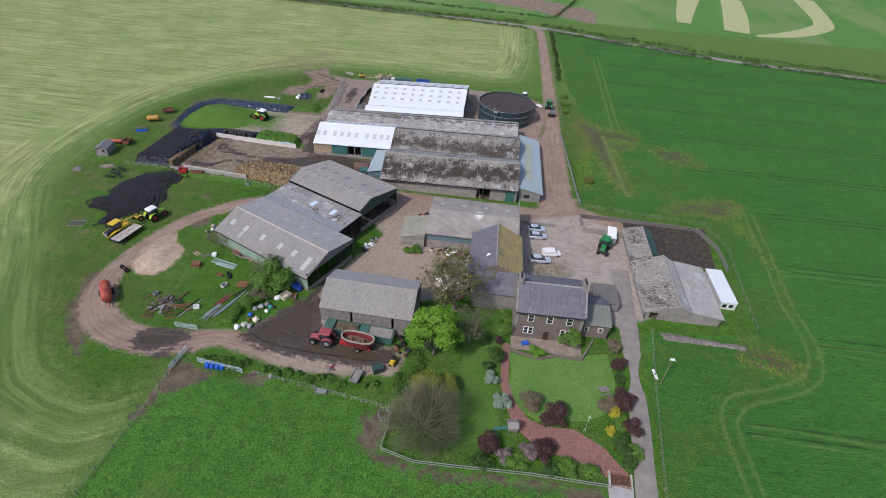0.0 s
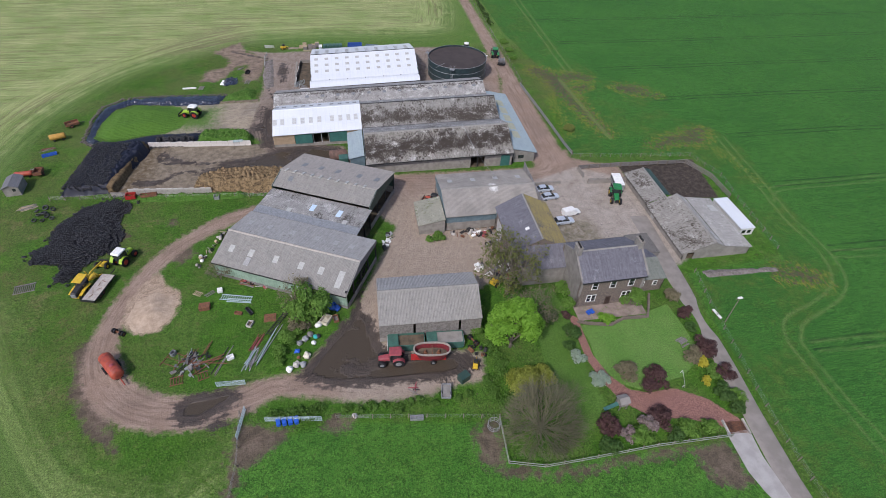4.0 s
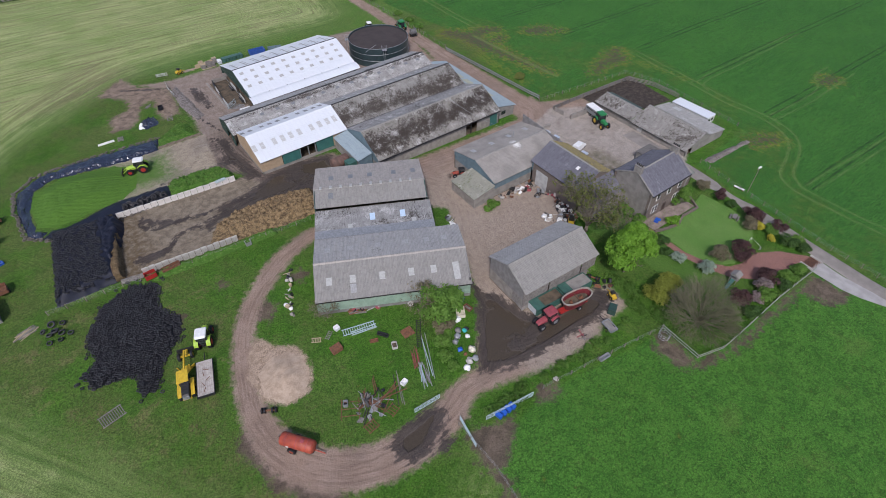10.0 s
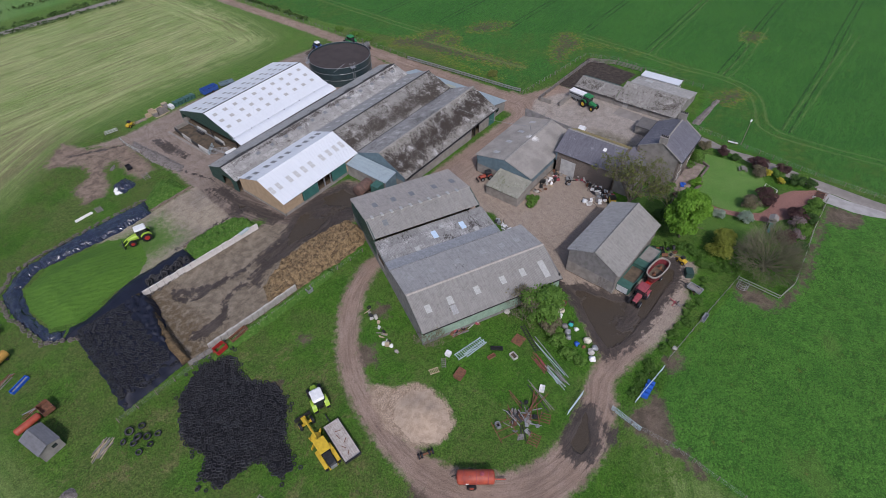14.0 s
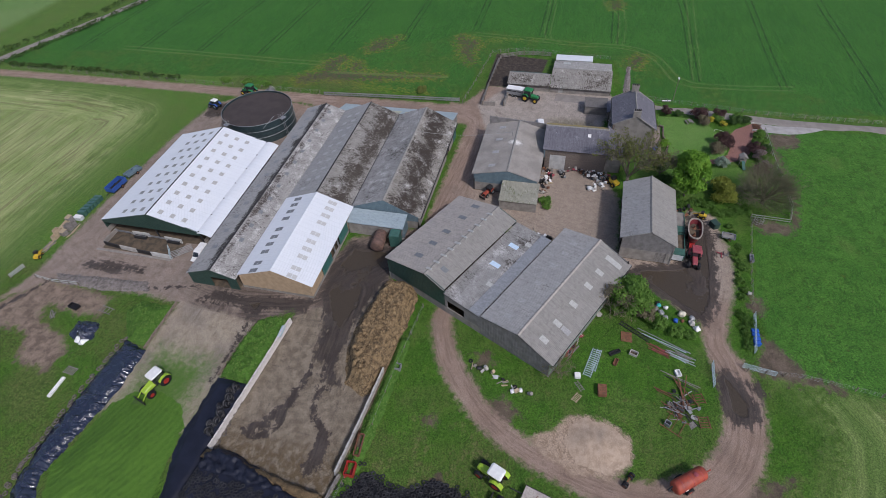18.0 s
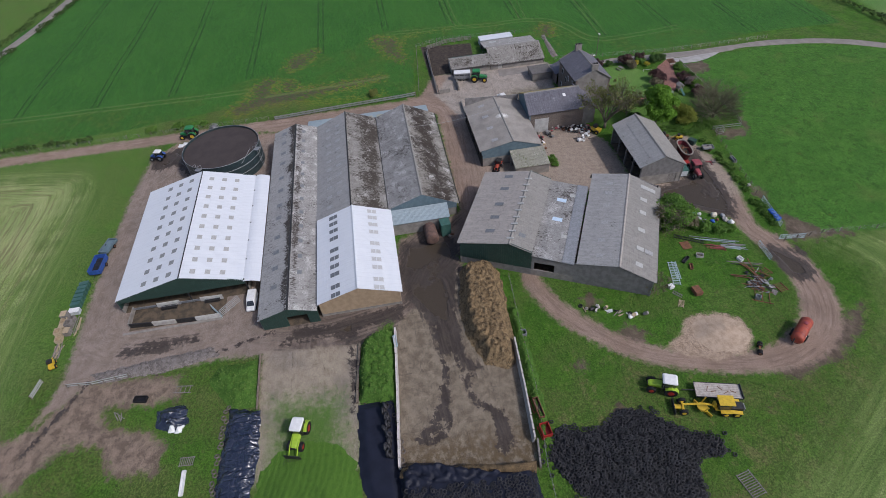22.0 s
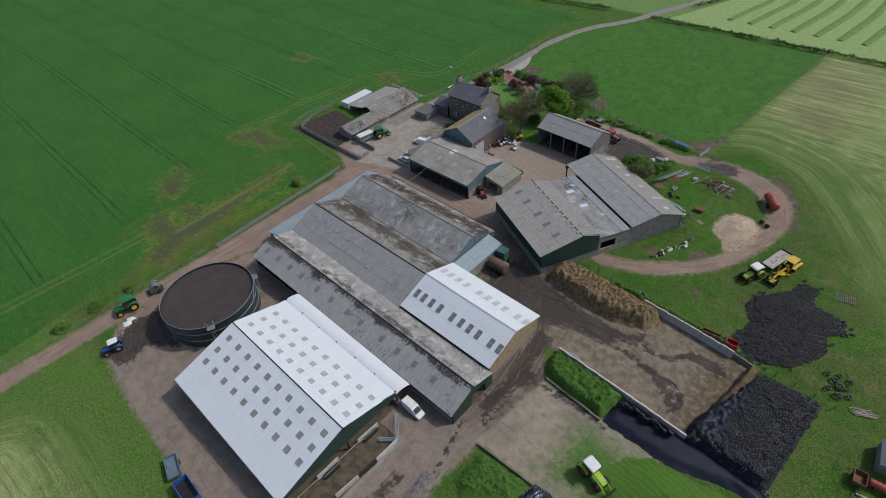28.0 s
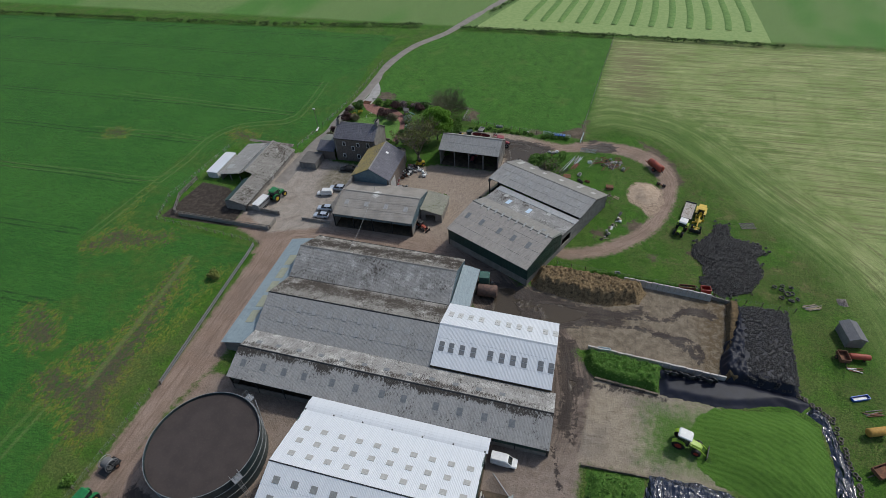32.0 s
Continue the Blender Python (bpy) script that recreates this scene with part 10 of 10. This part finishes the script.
feed_yard()
garden_wall()
cattle_grid()
concrete_apron()


# ---- scrap and small things ----
def beams(label, x, y, ang, n, L, mats, spread=0.5, lift=0.0, fan=12):
    t = thing("scrap_bundle", label, "scrap", pose(x, y, lift, 0, 0, ang))
    for k in range(n):
        l = L * rng.uniform(0.55, 1.0)
        o = part("length", box(bmesh.new(), -l / 2, l / 2, -0.06, 0.06, 0, rng.uniform(0.06, 0.14)), mats[k % len(mats)], t)
        o.matrix_basis = pose(rng.uniform(-0.5, 0.5), rng.uniform(-spread, spread), 0.02 + 0.03 * (k % 4), 0, rng.uniform(-2, 2), rng.gauss(0, fan))
    return t


def ladder(label, x, y, ang, L, w, mat, rungs=9):
    t = thing("ladder_frame", label, "metal frame", pose(x, y, 0.03, 0, 0, ang))
    for s in (-w / 2, w / 2):
        part("stile", box(bmesh.new(), -L / 2, L / 2, s - 0.05, s + 0.05, 0, 0.12), mat, t)
    for k in range(rungs):
        xx = -L / 2 + L * (k + 0.5) / rungs
        part("rung", box(bmesh.new(), xx - 0.05, xx + 0.05, -w / 2, w / 2, 0.03, 0.09), mat, t)
    return t


def bag(label, x, y, s, mat):
    t = thing("bulk_bag", label, "bulk bag", pose(x, y, 0, 0, 0, rng.uniform(0, 90)))
    bm = bmesh.new()
    bmesh.ops.create_icosphere(bm, subdivisions=3, radius=0.5 * s)
    for v in bm.verts:
        v.co *= 1 + 0.45 * noise.noise(v.co * 2.6 + Vector((x, y, 0)))
        v.co.z = max(v.co.z * 0.8 + 0.3 * s, -0.03)
    part("sack", bm, mat, t, smooth=True)


ladder("pale blue galvanised cattle race panel", -50.2, 78.9, -14.5, 5.6, 1.2, TIN_BLUE, 14)
ladder("pale blue galvanised cattle race panel", -49.6, 78.2, -12, 4.4, 0.7, TIN_BLUE, 10)
ladder("black ladder frame in the grass", -42.6, 72.2, 58, 5.6, 0.7, DARK_STEEL, 13)
ladder("rusty square bale frame", -58.4, 66.8, 62, 3.4, 2.6, RUST, 3)
ladder("rusty harrow frame in the grass", -57.2, 62.6, 10, 2.0, 1.4, RUST, 5)
ladder("white steel frame on the scrap heap", -55.2, 65.8, 35, 2.6, 1.9, STEEL, 2)
ladder("rusty hurdle frame on the scrap heap", -53.4, 63.0, 20, 1.8, 1.4, RUST, 4)
ladder("dark weathered slatted timber frame in the grass", -87.2, 86.2, 12, 3.4, 2.0, OLD_TIMBER, 11)
ladder("timber pallet by the sand", -57.0, 80.9, -30, 1.6, 0.8, PALE_WOOD, 6)
ladder("timber pallet by the sand", -54.9, 80.6, 40, 1.8, 0.6, OLD_TIMBER, 5)
ladder("pallet on the rough ground", -56.8, 166.4, 80, 3.0, 1.2, OLD_TIMBER, 4)
ladder("wooden pallet beside the trough", -69.4, 163.6, 85, 2.2, 1.2, OLD_TIMBER, 8)
beams("bundle of rusty red steel sections", -45.8, 68.4, 65, 10, 3.8, (RUST, RUST, FADED_RED), 0.6, 0, 6)
beams("bundle of pale steel sections", -46.2, 65.2, 70, 14, 5.0, (STEEL, TIN_BLUE, OLD_TIMBER), 0.6, 0, 6)
beams("long pale pole lying in the grass", -43.8, 67.6, 66, 3, 9.0, (STEEL, TIN_BLUE), 0.5, 0, 2)
beams("weathered poles lying in the grass", -50.8, 65.6, 66, 3, 7.0, (OLD_TIMBER, DARK_STEEL), 0.4, 0, 3)
beams("tangle of rusty iron on the scrap heap", -55.4, 66.0, 30, 26, 3.2, (RUST, DARK_STEEL, OLD_TIMBER, STEEL, RUST), 1.4, 0, 60)
beams("rusty girders thrown over the scrap heap", -53.0, 65.4, 10, 5, 5.4, (RUST,), 0.8, 0.25, 14)
beams("long rusty girder leaning over the scrap", -53.4, 68.2, 72, 2, 5.0, (RUST,), 0.3, 0.2, 4)
beams("pile of split timber rails", -95.6, 110.6, 20, 12, 3.6, (PALE_WOOD, OLD_TIMBER), 0.7, 0, 9)
beams("rusty sheets and timber against the shed wall", -48.6, 82.4, -26, 14, 3.0, (RUST, OLD_TIMBER, RUST), 0.6, 0, 14)
beams("timber offcuts beside the yard", -44.4, 190.6, 0, 10, 3.6, (PALE_WOOD, OLD_TIMBER), 0.6)
beams("long sawn planks lying beside the pallet boxes", -39.0, 188.7, 2, 5, 4.4, (PALE_WOOD, OLD_TIMBER), 0.4, 0, 3)
beams("rails leaning in the grass by the pit", -60, 176, 20, 4, 2.4, (OLD_TIMBER,), 0.6)
beams("old machinery frame on the field edge", -99.2, 125.0, 10, 7, 2.4, (RUST, STEEL), 0.5)
beams("heap of old rails on the field edge", -99.6, 133.8, 15, 9, 3.4, (OLD_TIMBER, RUST), 0.6)
beams("row of broken pallets and stones", -57.0, 92.0, -60, 6, 1.4, (PALE_WOOD, BLOCK), 0.6)


def junk(label, pts, n, mats, top=0.9, long=False):
    """A loose pile of discarded farm things over a stretch of ground: boxes, tubes, sheets, tyres, drums."""
    t = thing("scrap_pile", label, "scrap pile")
    P = np.array(pts)
    k = 0
    while k < n:
        x, y = rng.uniform(P[:, 0].min(), P[:, 0].max()), rng.uniform(P[:, 1].min(), P[:, 1].max())
        d = float(sd_poly(np.array([x]), np.array([y]), list(pts))[0])
        if d < 0.1:
            continue
        z = rng.uniform(0, min(top, d * 0.5)) if rng.random() < 0.6 else 0.0
        m = pose(x, y, z, rng.gauss(0, 16), rng.gauss(0, 16), rng.uniform(0, 180))
        mat = mats[rng.randrange(len(mats))]
        kind = rng.uniform(0.24, 0.72) if long else rng.random()
        bm = bmesh.new()
        if kind < 0.3:
            w, d_, h = rng.uniform(0.3, 1.1), rng.uniform(0.3, 0.8), rng.uniform(0.2, 0.6)
            box(bm, -w / 2, w / 2, -d_ / 2, d_ / 2, 0, h)
            bmesh.ops.bevel(bm, geom=bm.edges[:], offset=0.04, segments=1)
            o = part("box", bm, mat, t)
        elif kind < 0.55:
            L = rng.uniform(0.9, 2.6)
            o = part("pipe", rod(bm, (-L / 2, 0, 0.05), (L / 2, 0, 0.05), rng.uniform(0.03, 0.09), n=6), mat, t)
        elif kind < 0.72:
            w, d_ = rng.uniform(0.6, 1.5), rng.uniform(0.4, 0.9)
            o = part("sheet", box(bm, -w / 2, w / 2, -d_ / 2, d_ / 2, 0.02, 0.05), mat, t)
        elif kind < 0.86:
            o = part("drum", lathe(bm, [(0.27, 0), (0.3, 0.08), (0.3, 0.72), (0.26, 0.8)], 12), mat, t)
            m = m @ pose(0, 0, 0.28, 90 if rng.random() < 0.6 else 0)
        else:
            o = part("tyre", torus(bm, Matrix.Translation((0, 0, 0.13)), 0.28, 0.12, 12, 6), BLACK, t)
        o.matrix_basis = m
        k += 1
    return t


JUNK_DARK = (DARK_STEEL, RUST, OLD_TIMBER, DARK_STEEL, STEEL, RUST, DARK_STEEL, BLOCK, PANEL, FADED_RED)
JUNK = (DARK_STEEL, RUST, OLD_TIMBER, STEEL, PANEL, WHITE, RUST, BLOCK, DARK_STEEL)
junk("dense pile of scrap machinery and drums in front of the barn", [(2.2, 86.2), (1.4, 80), (-0.6, 76.4), (-3.4, 77.4), (-2.6, 80.4), (-0.6, 83.4), (0.2, 86.4)], 150, JUNK_DARK + (WHITE, FADED_RED, TIN_BLUE), 1.5)
junk("spread of pale scrap and sacks on the barn yard", [(-2.6, 80.8), (-3.4, 77.6), (-5.6, 78.4), (-6.2, 81.6), (-4.4, 82.2)], 22, (PANEL, WHITE, STEEL, WHITE, DARK_STEEL, OLD_TIMBER), 0.5)
junk("small grey heap of iron beside the barn door", [(-0.4, 89), (0.2, 86.8), (-2.4, 86.2), (-2.6, 88)], 14, (STEEL, DARK_STEEL, BLOCK), 0.5)
junk("rubbish strip of timber, tin and drums along the lean-to", [(4.2, 91.9), (2.8, 89.6), (-3.7, 89.6), (-9, 89.8), (-10.2, 91.6), (-5.9, 92.2)], 62, JUNK + (BLUE_PLASTIC, FADED_RED, PALE_WOOD), 0.7)
junk("old troughs and rails beside the livestock shed end", [(-20.8, 92.6), (-22.6, 88.0), (-23.6, 87.4), (-23.4, 90.2), (-22.2, 93.2)], 16, (DARK_STEEL, WHITE, STEEL, OLD_TIMBER), 0.4)
junk("rusty containers and iron along the shed wall", [(-50.4, 84.2), (-49.8, 82.8), (-44.8, 80.4), (-44.4, 81.8)], 22, (RUST, FADED_RED, RUST, OLD_TIMBER, PANEL), 0.5)
junk("odd drums and iron beside the skip", [(-13, 63.6), (-8.4, 62.4), (-8.2, 59.6), (-11.4, 60.6)], 9, (DARK_STEEL, RUST, OLD_TIMBER), 0.2)
junk("pallets and stones in a row on the grass", [(-53.6, 98.4), (-55, 98.2), (-59, 88), (-57.8, 87.4)], 16, (PALE_WOOD, BLOCK, WHITE, DARK_STEEL, PANEL), 0.2)
junk("heap of bricks and stones at the lean-to corner", [(-29.6, 118.8), (-31.8, 118.4), (-31.4, 116.6), (-28.6, 117)], 10, (BLOCK, OLD_TIMBER, RUST), 0.3)
beams("old timber and iron by the skip", -21.2, 55.9, 20, 8, 1.8, (FADED_RED, OLD_TIMBER, DARK_STEEL), 0.6, 0, 50)
junk("rotting planks and iron under the scrap heap", [(-58.2, 64.2), (-57.8, 67.4), (-54.8, 68.6), (-52.6, 66.8), (-53.4, 63.4), (-56, 62.6)], 34, (OLD_TIMBER, RUST, DARK_STEEL, OLD_TIMBER, DARK_STEEL, STEEL), 0.6, True)
junk("drums and tins in the nettles by the shed corner", [(-41.4, 79.6), (-39.8, 78.2), (-37.4, 77.2), (-37.8, 78.6), (-40.2, 80.4)], 12, (STEEL, RUST, DARK_STEEL, PANEL), 0.3)
crate("seed_box", "rust-red metal box on legs", "box", pose(-55.2, 77.2, 0.1, 0, 0, 4), 1.7, 1.2, 0.7, RUST, None, RUST)
crate("old_tub", "white enamel tub in the grass", "tub", pose(-49.6, 65.8, 0, 0, 0, 20), 1.0, 0.7, 0.5, WHITE)
crate("old_tub", "grey concrete trough in the grass", "trough", pose(-47.2, 72.4, 0, 0, 0, 70), 1.2, 0.8, 0.5, PANEL, INSIDE)
crate("old_tub", "black metal trough in the grass", "trough", pose(-47.6, 75.4, 0, 0, 0, -55), 1.9, 0.5, 0.4, DARK_STEEL)
crate("old_tub", "rusty hopper lying in the grass", "hopper", pose(-49.4, 75.2, 0, 0, 0, -20), 1.3, 0.5, 0.35, RUST)
crate("old_tub", "galvanised box among the scrap", "box", pose(-58.6, 67.8, 0, 0, 0, 60), 0.8, 0.6, 0.7, STEEL, DARK_STEEL)
crate("old_tub", "white box in the grass", "box", pose(-53.2, 81.0, 0, 0, 0, 10), 0.8, 0.8, 0.5, WHITE, None, WHITE)
crate("water_trough", "round-cornered metal water trough on the grass", "trough", pose(-57.6, 109.4, 0), 1.0, 1.0, 0.8, STEEL, DARK_STEEL)
crate("feed_box", "red metal feed box at the end of the clamp wall", "box", pose(-75.2, 110.9, 0.7, 0, 0, 4), 1.9, 1.3, 0.9, RED)
crate("feed_trough", "long rusty steel trough behind the clamp wall", "trough", pose(-71.6, 110.9, 0.8, 0, 0, 4), 3.2, 0.8, 0.6, RUST, INSIDE)
for k in range(4):
    crate("drum", "blue plastic drum lying by the gate", "drum", pose(-41.4 + 0.85 * k, 53.1, 0, 0, 0, 10), 0.52, 1.0, 0.55, BLUE_PLASTIC, None, BLUE_PLASTIC)["group"] = "blue drums by the gate"
bm = bmesh.new()
box(bm, -46.0 + 1.0, -43.0, 72.6, 74.4, 0.0, 0.06)
tagged(part("rust_sheet", bm, RUST), "flat rusty steel sheet on the grass", "steel sheet")
TURQUOISE = plain("turquoise_plastic", (0.04, 0.36, 0.34), (0.035, 0.3, 0.29), 2, 0.5, dirt=0.15)
for lab, x, y, s, mat in (("crumpled blue tarpaulin by the shed corner", -34.2, 74.9, 1.5, BLUE_PLASTIC), ("crumpled blue tarpaulin by the shed corner", -33.3, 74.3, 1.6, BLUE_PLASTIC), ("crumpled blue tarpaulin by the shed corner", -32.5, 73.9, 1.2, BLUE_PLASTIC),
                          ("crumpled blue tarpaulin by the shed corner", -33.4, 75.7, 1.3, BLUE_PLASTIC), ("white bulk bag beside the track", -35.8, 70.6, 1.2, WHITE), ("turquoise sack among the bags", -36.2, 68.1, 0.8, TURQUOISE), ("white bulk bag beside the track", -36.5, 66.9, 0.85, WHITE),
                          ("grey rubber bucket beside the track", -37.1, 68.7, 1.0, SHEET_GREY), ("grey rubber bucket beside the track", -37.9, 67.8, 1.1, STEEL), ("grey rubber bucket beside the track", -38.8, 67.2, 1.0, STEEL), ("dark sack beside the track", -35.8, 68.2, 0.8, DARK_STEEL),
                          ("blue sack beside the track", -39.1, 65.5, 0.9, BLUE_PLASTIC), ("pale bag of rubbish beside the track", -37.5, 64.4, 1.2, CREAM), ("white bulk bag beside the track", -40.2, 62.2, 1.1, WHITE), ("white bulk bag beside the track", -39.2, 62.9, 1.1, PANEL),
                          ("grey bulk bag beside the track", -38.1, 62.8, 1.0, STEEL), ("rusty sack beside the track", -38.9, 64.3, 0.6, RUST), ("white sack in front of the barn", -5.6, 81.2, 1.1, WHITE), ("white tank lying by the barn", -3.7, 78.8, 0.9, WHITE), ("grey bag against the shed wall", -40.3, 78.1, 1.0, PANEL),
                          ("white sack in the grass", -58.0, 90.6, 0.8, WHITE), ("white sack in the grass", -57.6, 89.4, 0.7, WHITE), ("white sack beside the lane", -30.4, 52.6, 0.8, PANEL)):
    bag(lab, x, y, s, mat)
crate("boat_tub", "cream plastic tub beside the track", "tub", pose(-34.5, 71.5, 0, 0, 0, 60), 1.9, 1.4, 0.7, CREAM, CREAM)
crate("handcart", "rusty hand cart beside the tub", "cart", pose(-32.8, 71.6, 0, 0, 0, 100), 1.4, 0.8, 0.5, RUST, OLD_TIMBER)


def axle(label, x, y, ang):
    t = thing("axle", label, "axle", pose(x, y, 0, 0, 0, ang))
    part("beam", box(bmesh.new(), -0.1, 0.1, -1.0, 1.0, 0.3, 0.5), RUST, t)
    for y_ in (-1.0, -0.5, 0.6, 1.0):
        wheel(t, 0, y_, 0.42, 0.28, RUST)


axle("rusty wheeled axle beside the sand", -68.2, 73.4, 60)
axle("old roller with tyres in the grass", -10.2, 63.6, 30)


def yellow_plant(label, x, y, ang, s):
    t = thing("small_digger", label, "digger", pose(x, y, 0, 0, 0, ang) @ Matrix.Diagonal((s, s, s, 1)))
    part("body", shell(bmesh.new(), [(-1.2, ring4(1.0, 0.5, 1.1)), (0.6, ring4(1.0, 0.5, 1.3))]), YELLOW, t)
    part("seat_frame", shell(bmesh.new(), [(-0.4, ring4(0.9, 1.3, 1.9)), (0.3, ring4(0.9, 1.3, 1.9))]), DARK_STEEL, t)
    for y_ in (-0.55, 0.55):
        wheel(t, -0.7, y_, 0.45, 0.28, YELLOW)
        wheel(t, 0.6, y_, 0.35, 0.24, YELLOW)
    part("arm", rod(bmesh.new(), (0.6, 0, 1.1), (1.9, 0, 0.4), 0.1), YELLOW, t)


yellow_plant("small old yellow digger beside the scrap", -3.0, 76.4, 40, 1.2)
yellow_plant("small yellow dumper in the long grass", -10.8, 58.8, 70, 0.8)
yellow_plant("small yellow machine on the yard edge", -47.4, 190.2, 20, 0.9)


# ---- garden things ----
def picnic_table():
    t = thing("picnic_table", "grey picnic table on the lawn edge", "table", pose(25.2, 58.2, 0, 0, 0, 20))
    part("top", box(bmesh.new(), -0.8, 0.8, -0.4, 0.4, 0.7, 0.76), OLD_TIMBER, t)
    for y in (-0.75, 0.75):
        part("bench", box(bmesh.new(), -0.8, 0.8, y - 0.14, y + 0.14, 0.4, 0.45), OLD_TIMBER, t)
    for x in (-0.6, 0.6):
        for y in (-0.7, 0.7):
            part("leg", rod(bmesh.new(), (x, y * 0.3, 0.7), (x, y, 0), 0.05, n=6), OLD_TIMBER, t)


def swing_frame():
    t = thing("goal_frame", "white tubular frame beside the drive", "goal", pose(21.7, 51.4, 0, 0, 0, 68) @ Matrix.Diagonal((1.15, 0.4, 0.5, 1)))
    for x in (-1.2, 1.2):
        part("leg", rod(bmesh.new(), (x, -0.5, 0), (x, 0, 1.4), 0.05, n=6), WHITE, t)
        part("leg", rod(bmesh.new(), (x, 0.5, 0), (x, 0, 1.4), 0.05, n=6), WHITE, t)
    part("bar", rod(bmesh.new(), (-1.2, 0, 1.4), (1.2, 0, 1.4), 0.05, n=6), WHITE, t)


def playhouse():
    t = thing("playhouse", "small wooden playhouse with a green slide", "playhouse", pose(9.7, 48.4, 0, 0, 0, 5))
    for x in (-0.6, 0.6):
        for y in (-0.6, 0.6):
            part("post", box(bmesh.new(), x - 0.06, x + 0.06, y - 0.06, y + 0.06, -0.1, 1.9), OLD_TIMBER, t)
    part("deck", box(bmesh.new(), -0.7, 0.7, -0.7, 0.7, 1.0, 1.08), OLD_TIMBER, t)
    bm = bmesh.new()
    hull(bm, [(-0.85, -0.85, 1.9), (0.85, -0.85, 1.9), (0.85, 0.85, 1.9), (-0.85, 0.85, 1.9)], [(-0.85, -0.05, 2.4), (0.85, -0.05, 2.4), (0.85, 0.05, 2.4), (-0.85, 0.05, 2.4)])
    part("roof", bm, RENDER, t)
    bm = bmesh.new()
    hull(bm, [(-0.7, -0.3, 1.05), (-2.8, -0.3, 0.15), (-2.8, 0.3, 0.15), (-0.7, 0.3, 1.05)], [(-0.7, -0.3, 1.12), (-2.8, -0.3, 0.22), (-2.8, 0.3, 0.22), (-0.7, 0.3, 1.12)])
    part("slide", bm, TEAL_CLAD, t, "green plastic slide")


def overhead_wire():
    t = thing("overhead_wire", "thin overhead wire slung between two shed roofs", "wire")
    part("bracket", rod(bmesh.new(), (1.2, 99.5, 7.2), (1.2, 99.5, 8.6), 0.05, n=6), STEEL, t)
    part("bracket", rod(bmesh.new(), (-1.0, 121.8, 6.6), (-1.0, 121.8, 8.0), 0.05, n=6), STEEL, t)
    a, b = Vector((1.2, 99.5, 8.5)), Vector((-1.0, 121.8, 7.9))
    pts = [a.lerp(b, k / 12) - Vector((0, 0, 1.1 * (1 - (2 * k / 12 - 1) ** 2))) for k in range(13)]
    bm = bmesh.new()
    for p, q in zip(pts, pts[1:]):
        rod(bm, p, q, 0.03, n=5)
    bmesh.ops.remove_doubles(bm, verts=bm.verts, dist=0.01)
    part("wire", bm, STEEL, t)


def lamp_pole():
    t = thing("yard_light_pole", "slim pole with a floodlight beside the lane", "light pole", pose(35.4, 61.5, 0))
    part("pole", rod(bmesh.new(), (0, 0, -0.2), (0, 0, 6.6), 0.1, 0.07), POST_WOOD, t)
    part("crossarm", box(bmesh.new(), -0.7, 0.7, -0.06, 0.06, 6.2, 6.32), POST_WOOD, t)
    part("lamp_head", shell(bmesh.new(), [(-0.35, ring4(0.3, 6.35, 6.6, 0.05)), (0.35, ring4(0.4, 6.35, 6.65, 0.05))]), WHITE, t)


def blue_cover():
    bm = bmesh.new()
    box_at(bm, pose(12.0, 67.0, 0.05, 0, 0, 20), 1.3, 0.8, 0.35)
    box_at(bm, pose(12.3, 66.7, 0.4, 6, 8, 30), 0.7, 0.6, 0.16)
    tagged(part("garden_box", bm, BLUE_PLASTIC), "blue plastic box on the patio", "box")


def bench():
    t = thing("bench", "long pale bench beside the lane verge", "bench", pose(34.7, 63.2, 0, 0, 0, 98))
    part("seat", box(bmesh.new(), -1.1, 1.1, -0.25, 0.25, 0.42, 0.5), WHITE, t)
    for x in (-0.9, 0.9):
        part("leg", box(bmesh.new(), x - 0.08, x + 0.08, -0.22, 0.22, -0.05, 0.42), RUST, t)


def ring_feeder():
    t = thing("ring_feeder", "galvanised ring cattle feeder on trodden ground", "ring feeder", pose(-10.4, 48.0, 0))
    for z in (0.1, 0.6, 1.1):
        bm = bmesh.new()
        torus(bm, Matrix.Translation((0, 0, z)), 0.9, 0.035, 24, 5)
        part("hoop", bm, STEEL, t)
    for k in range(10):
        a = k * math.tau / 10
        part("upright", rod(bmesh.new(), (0.9 * math.cos(a), 0.9 * math.sin(a), 0), (0.9 * math.cos(a), 0.9 * math.sin(a), 1.1), 0.03, n=5), STEEL, t)


for build in (picnic_table, swing_frame, playhouse, overhead_wire, lamp_pole, blue_cover, bench, ring_feeder):
    build()
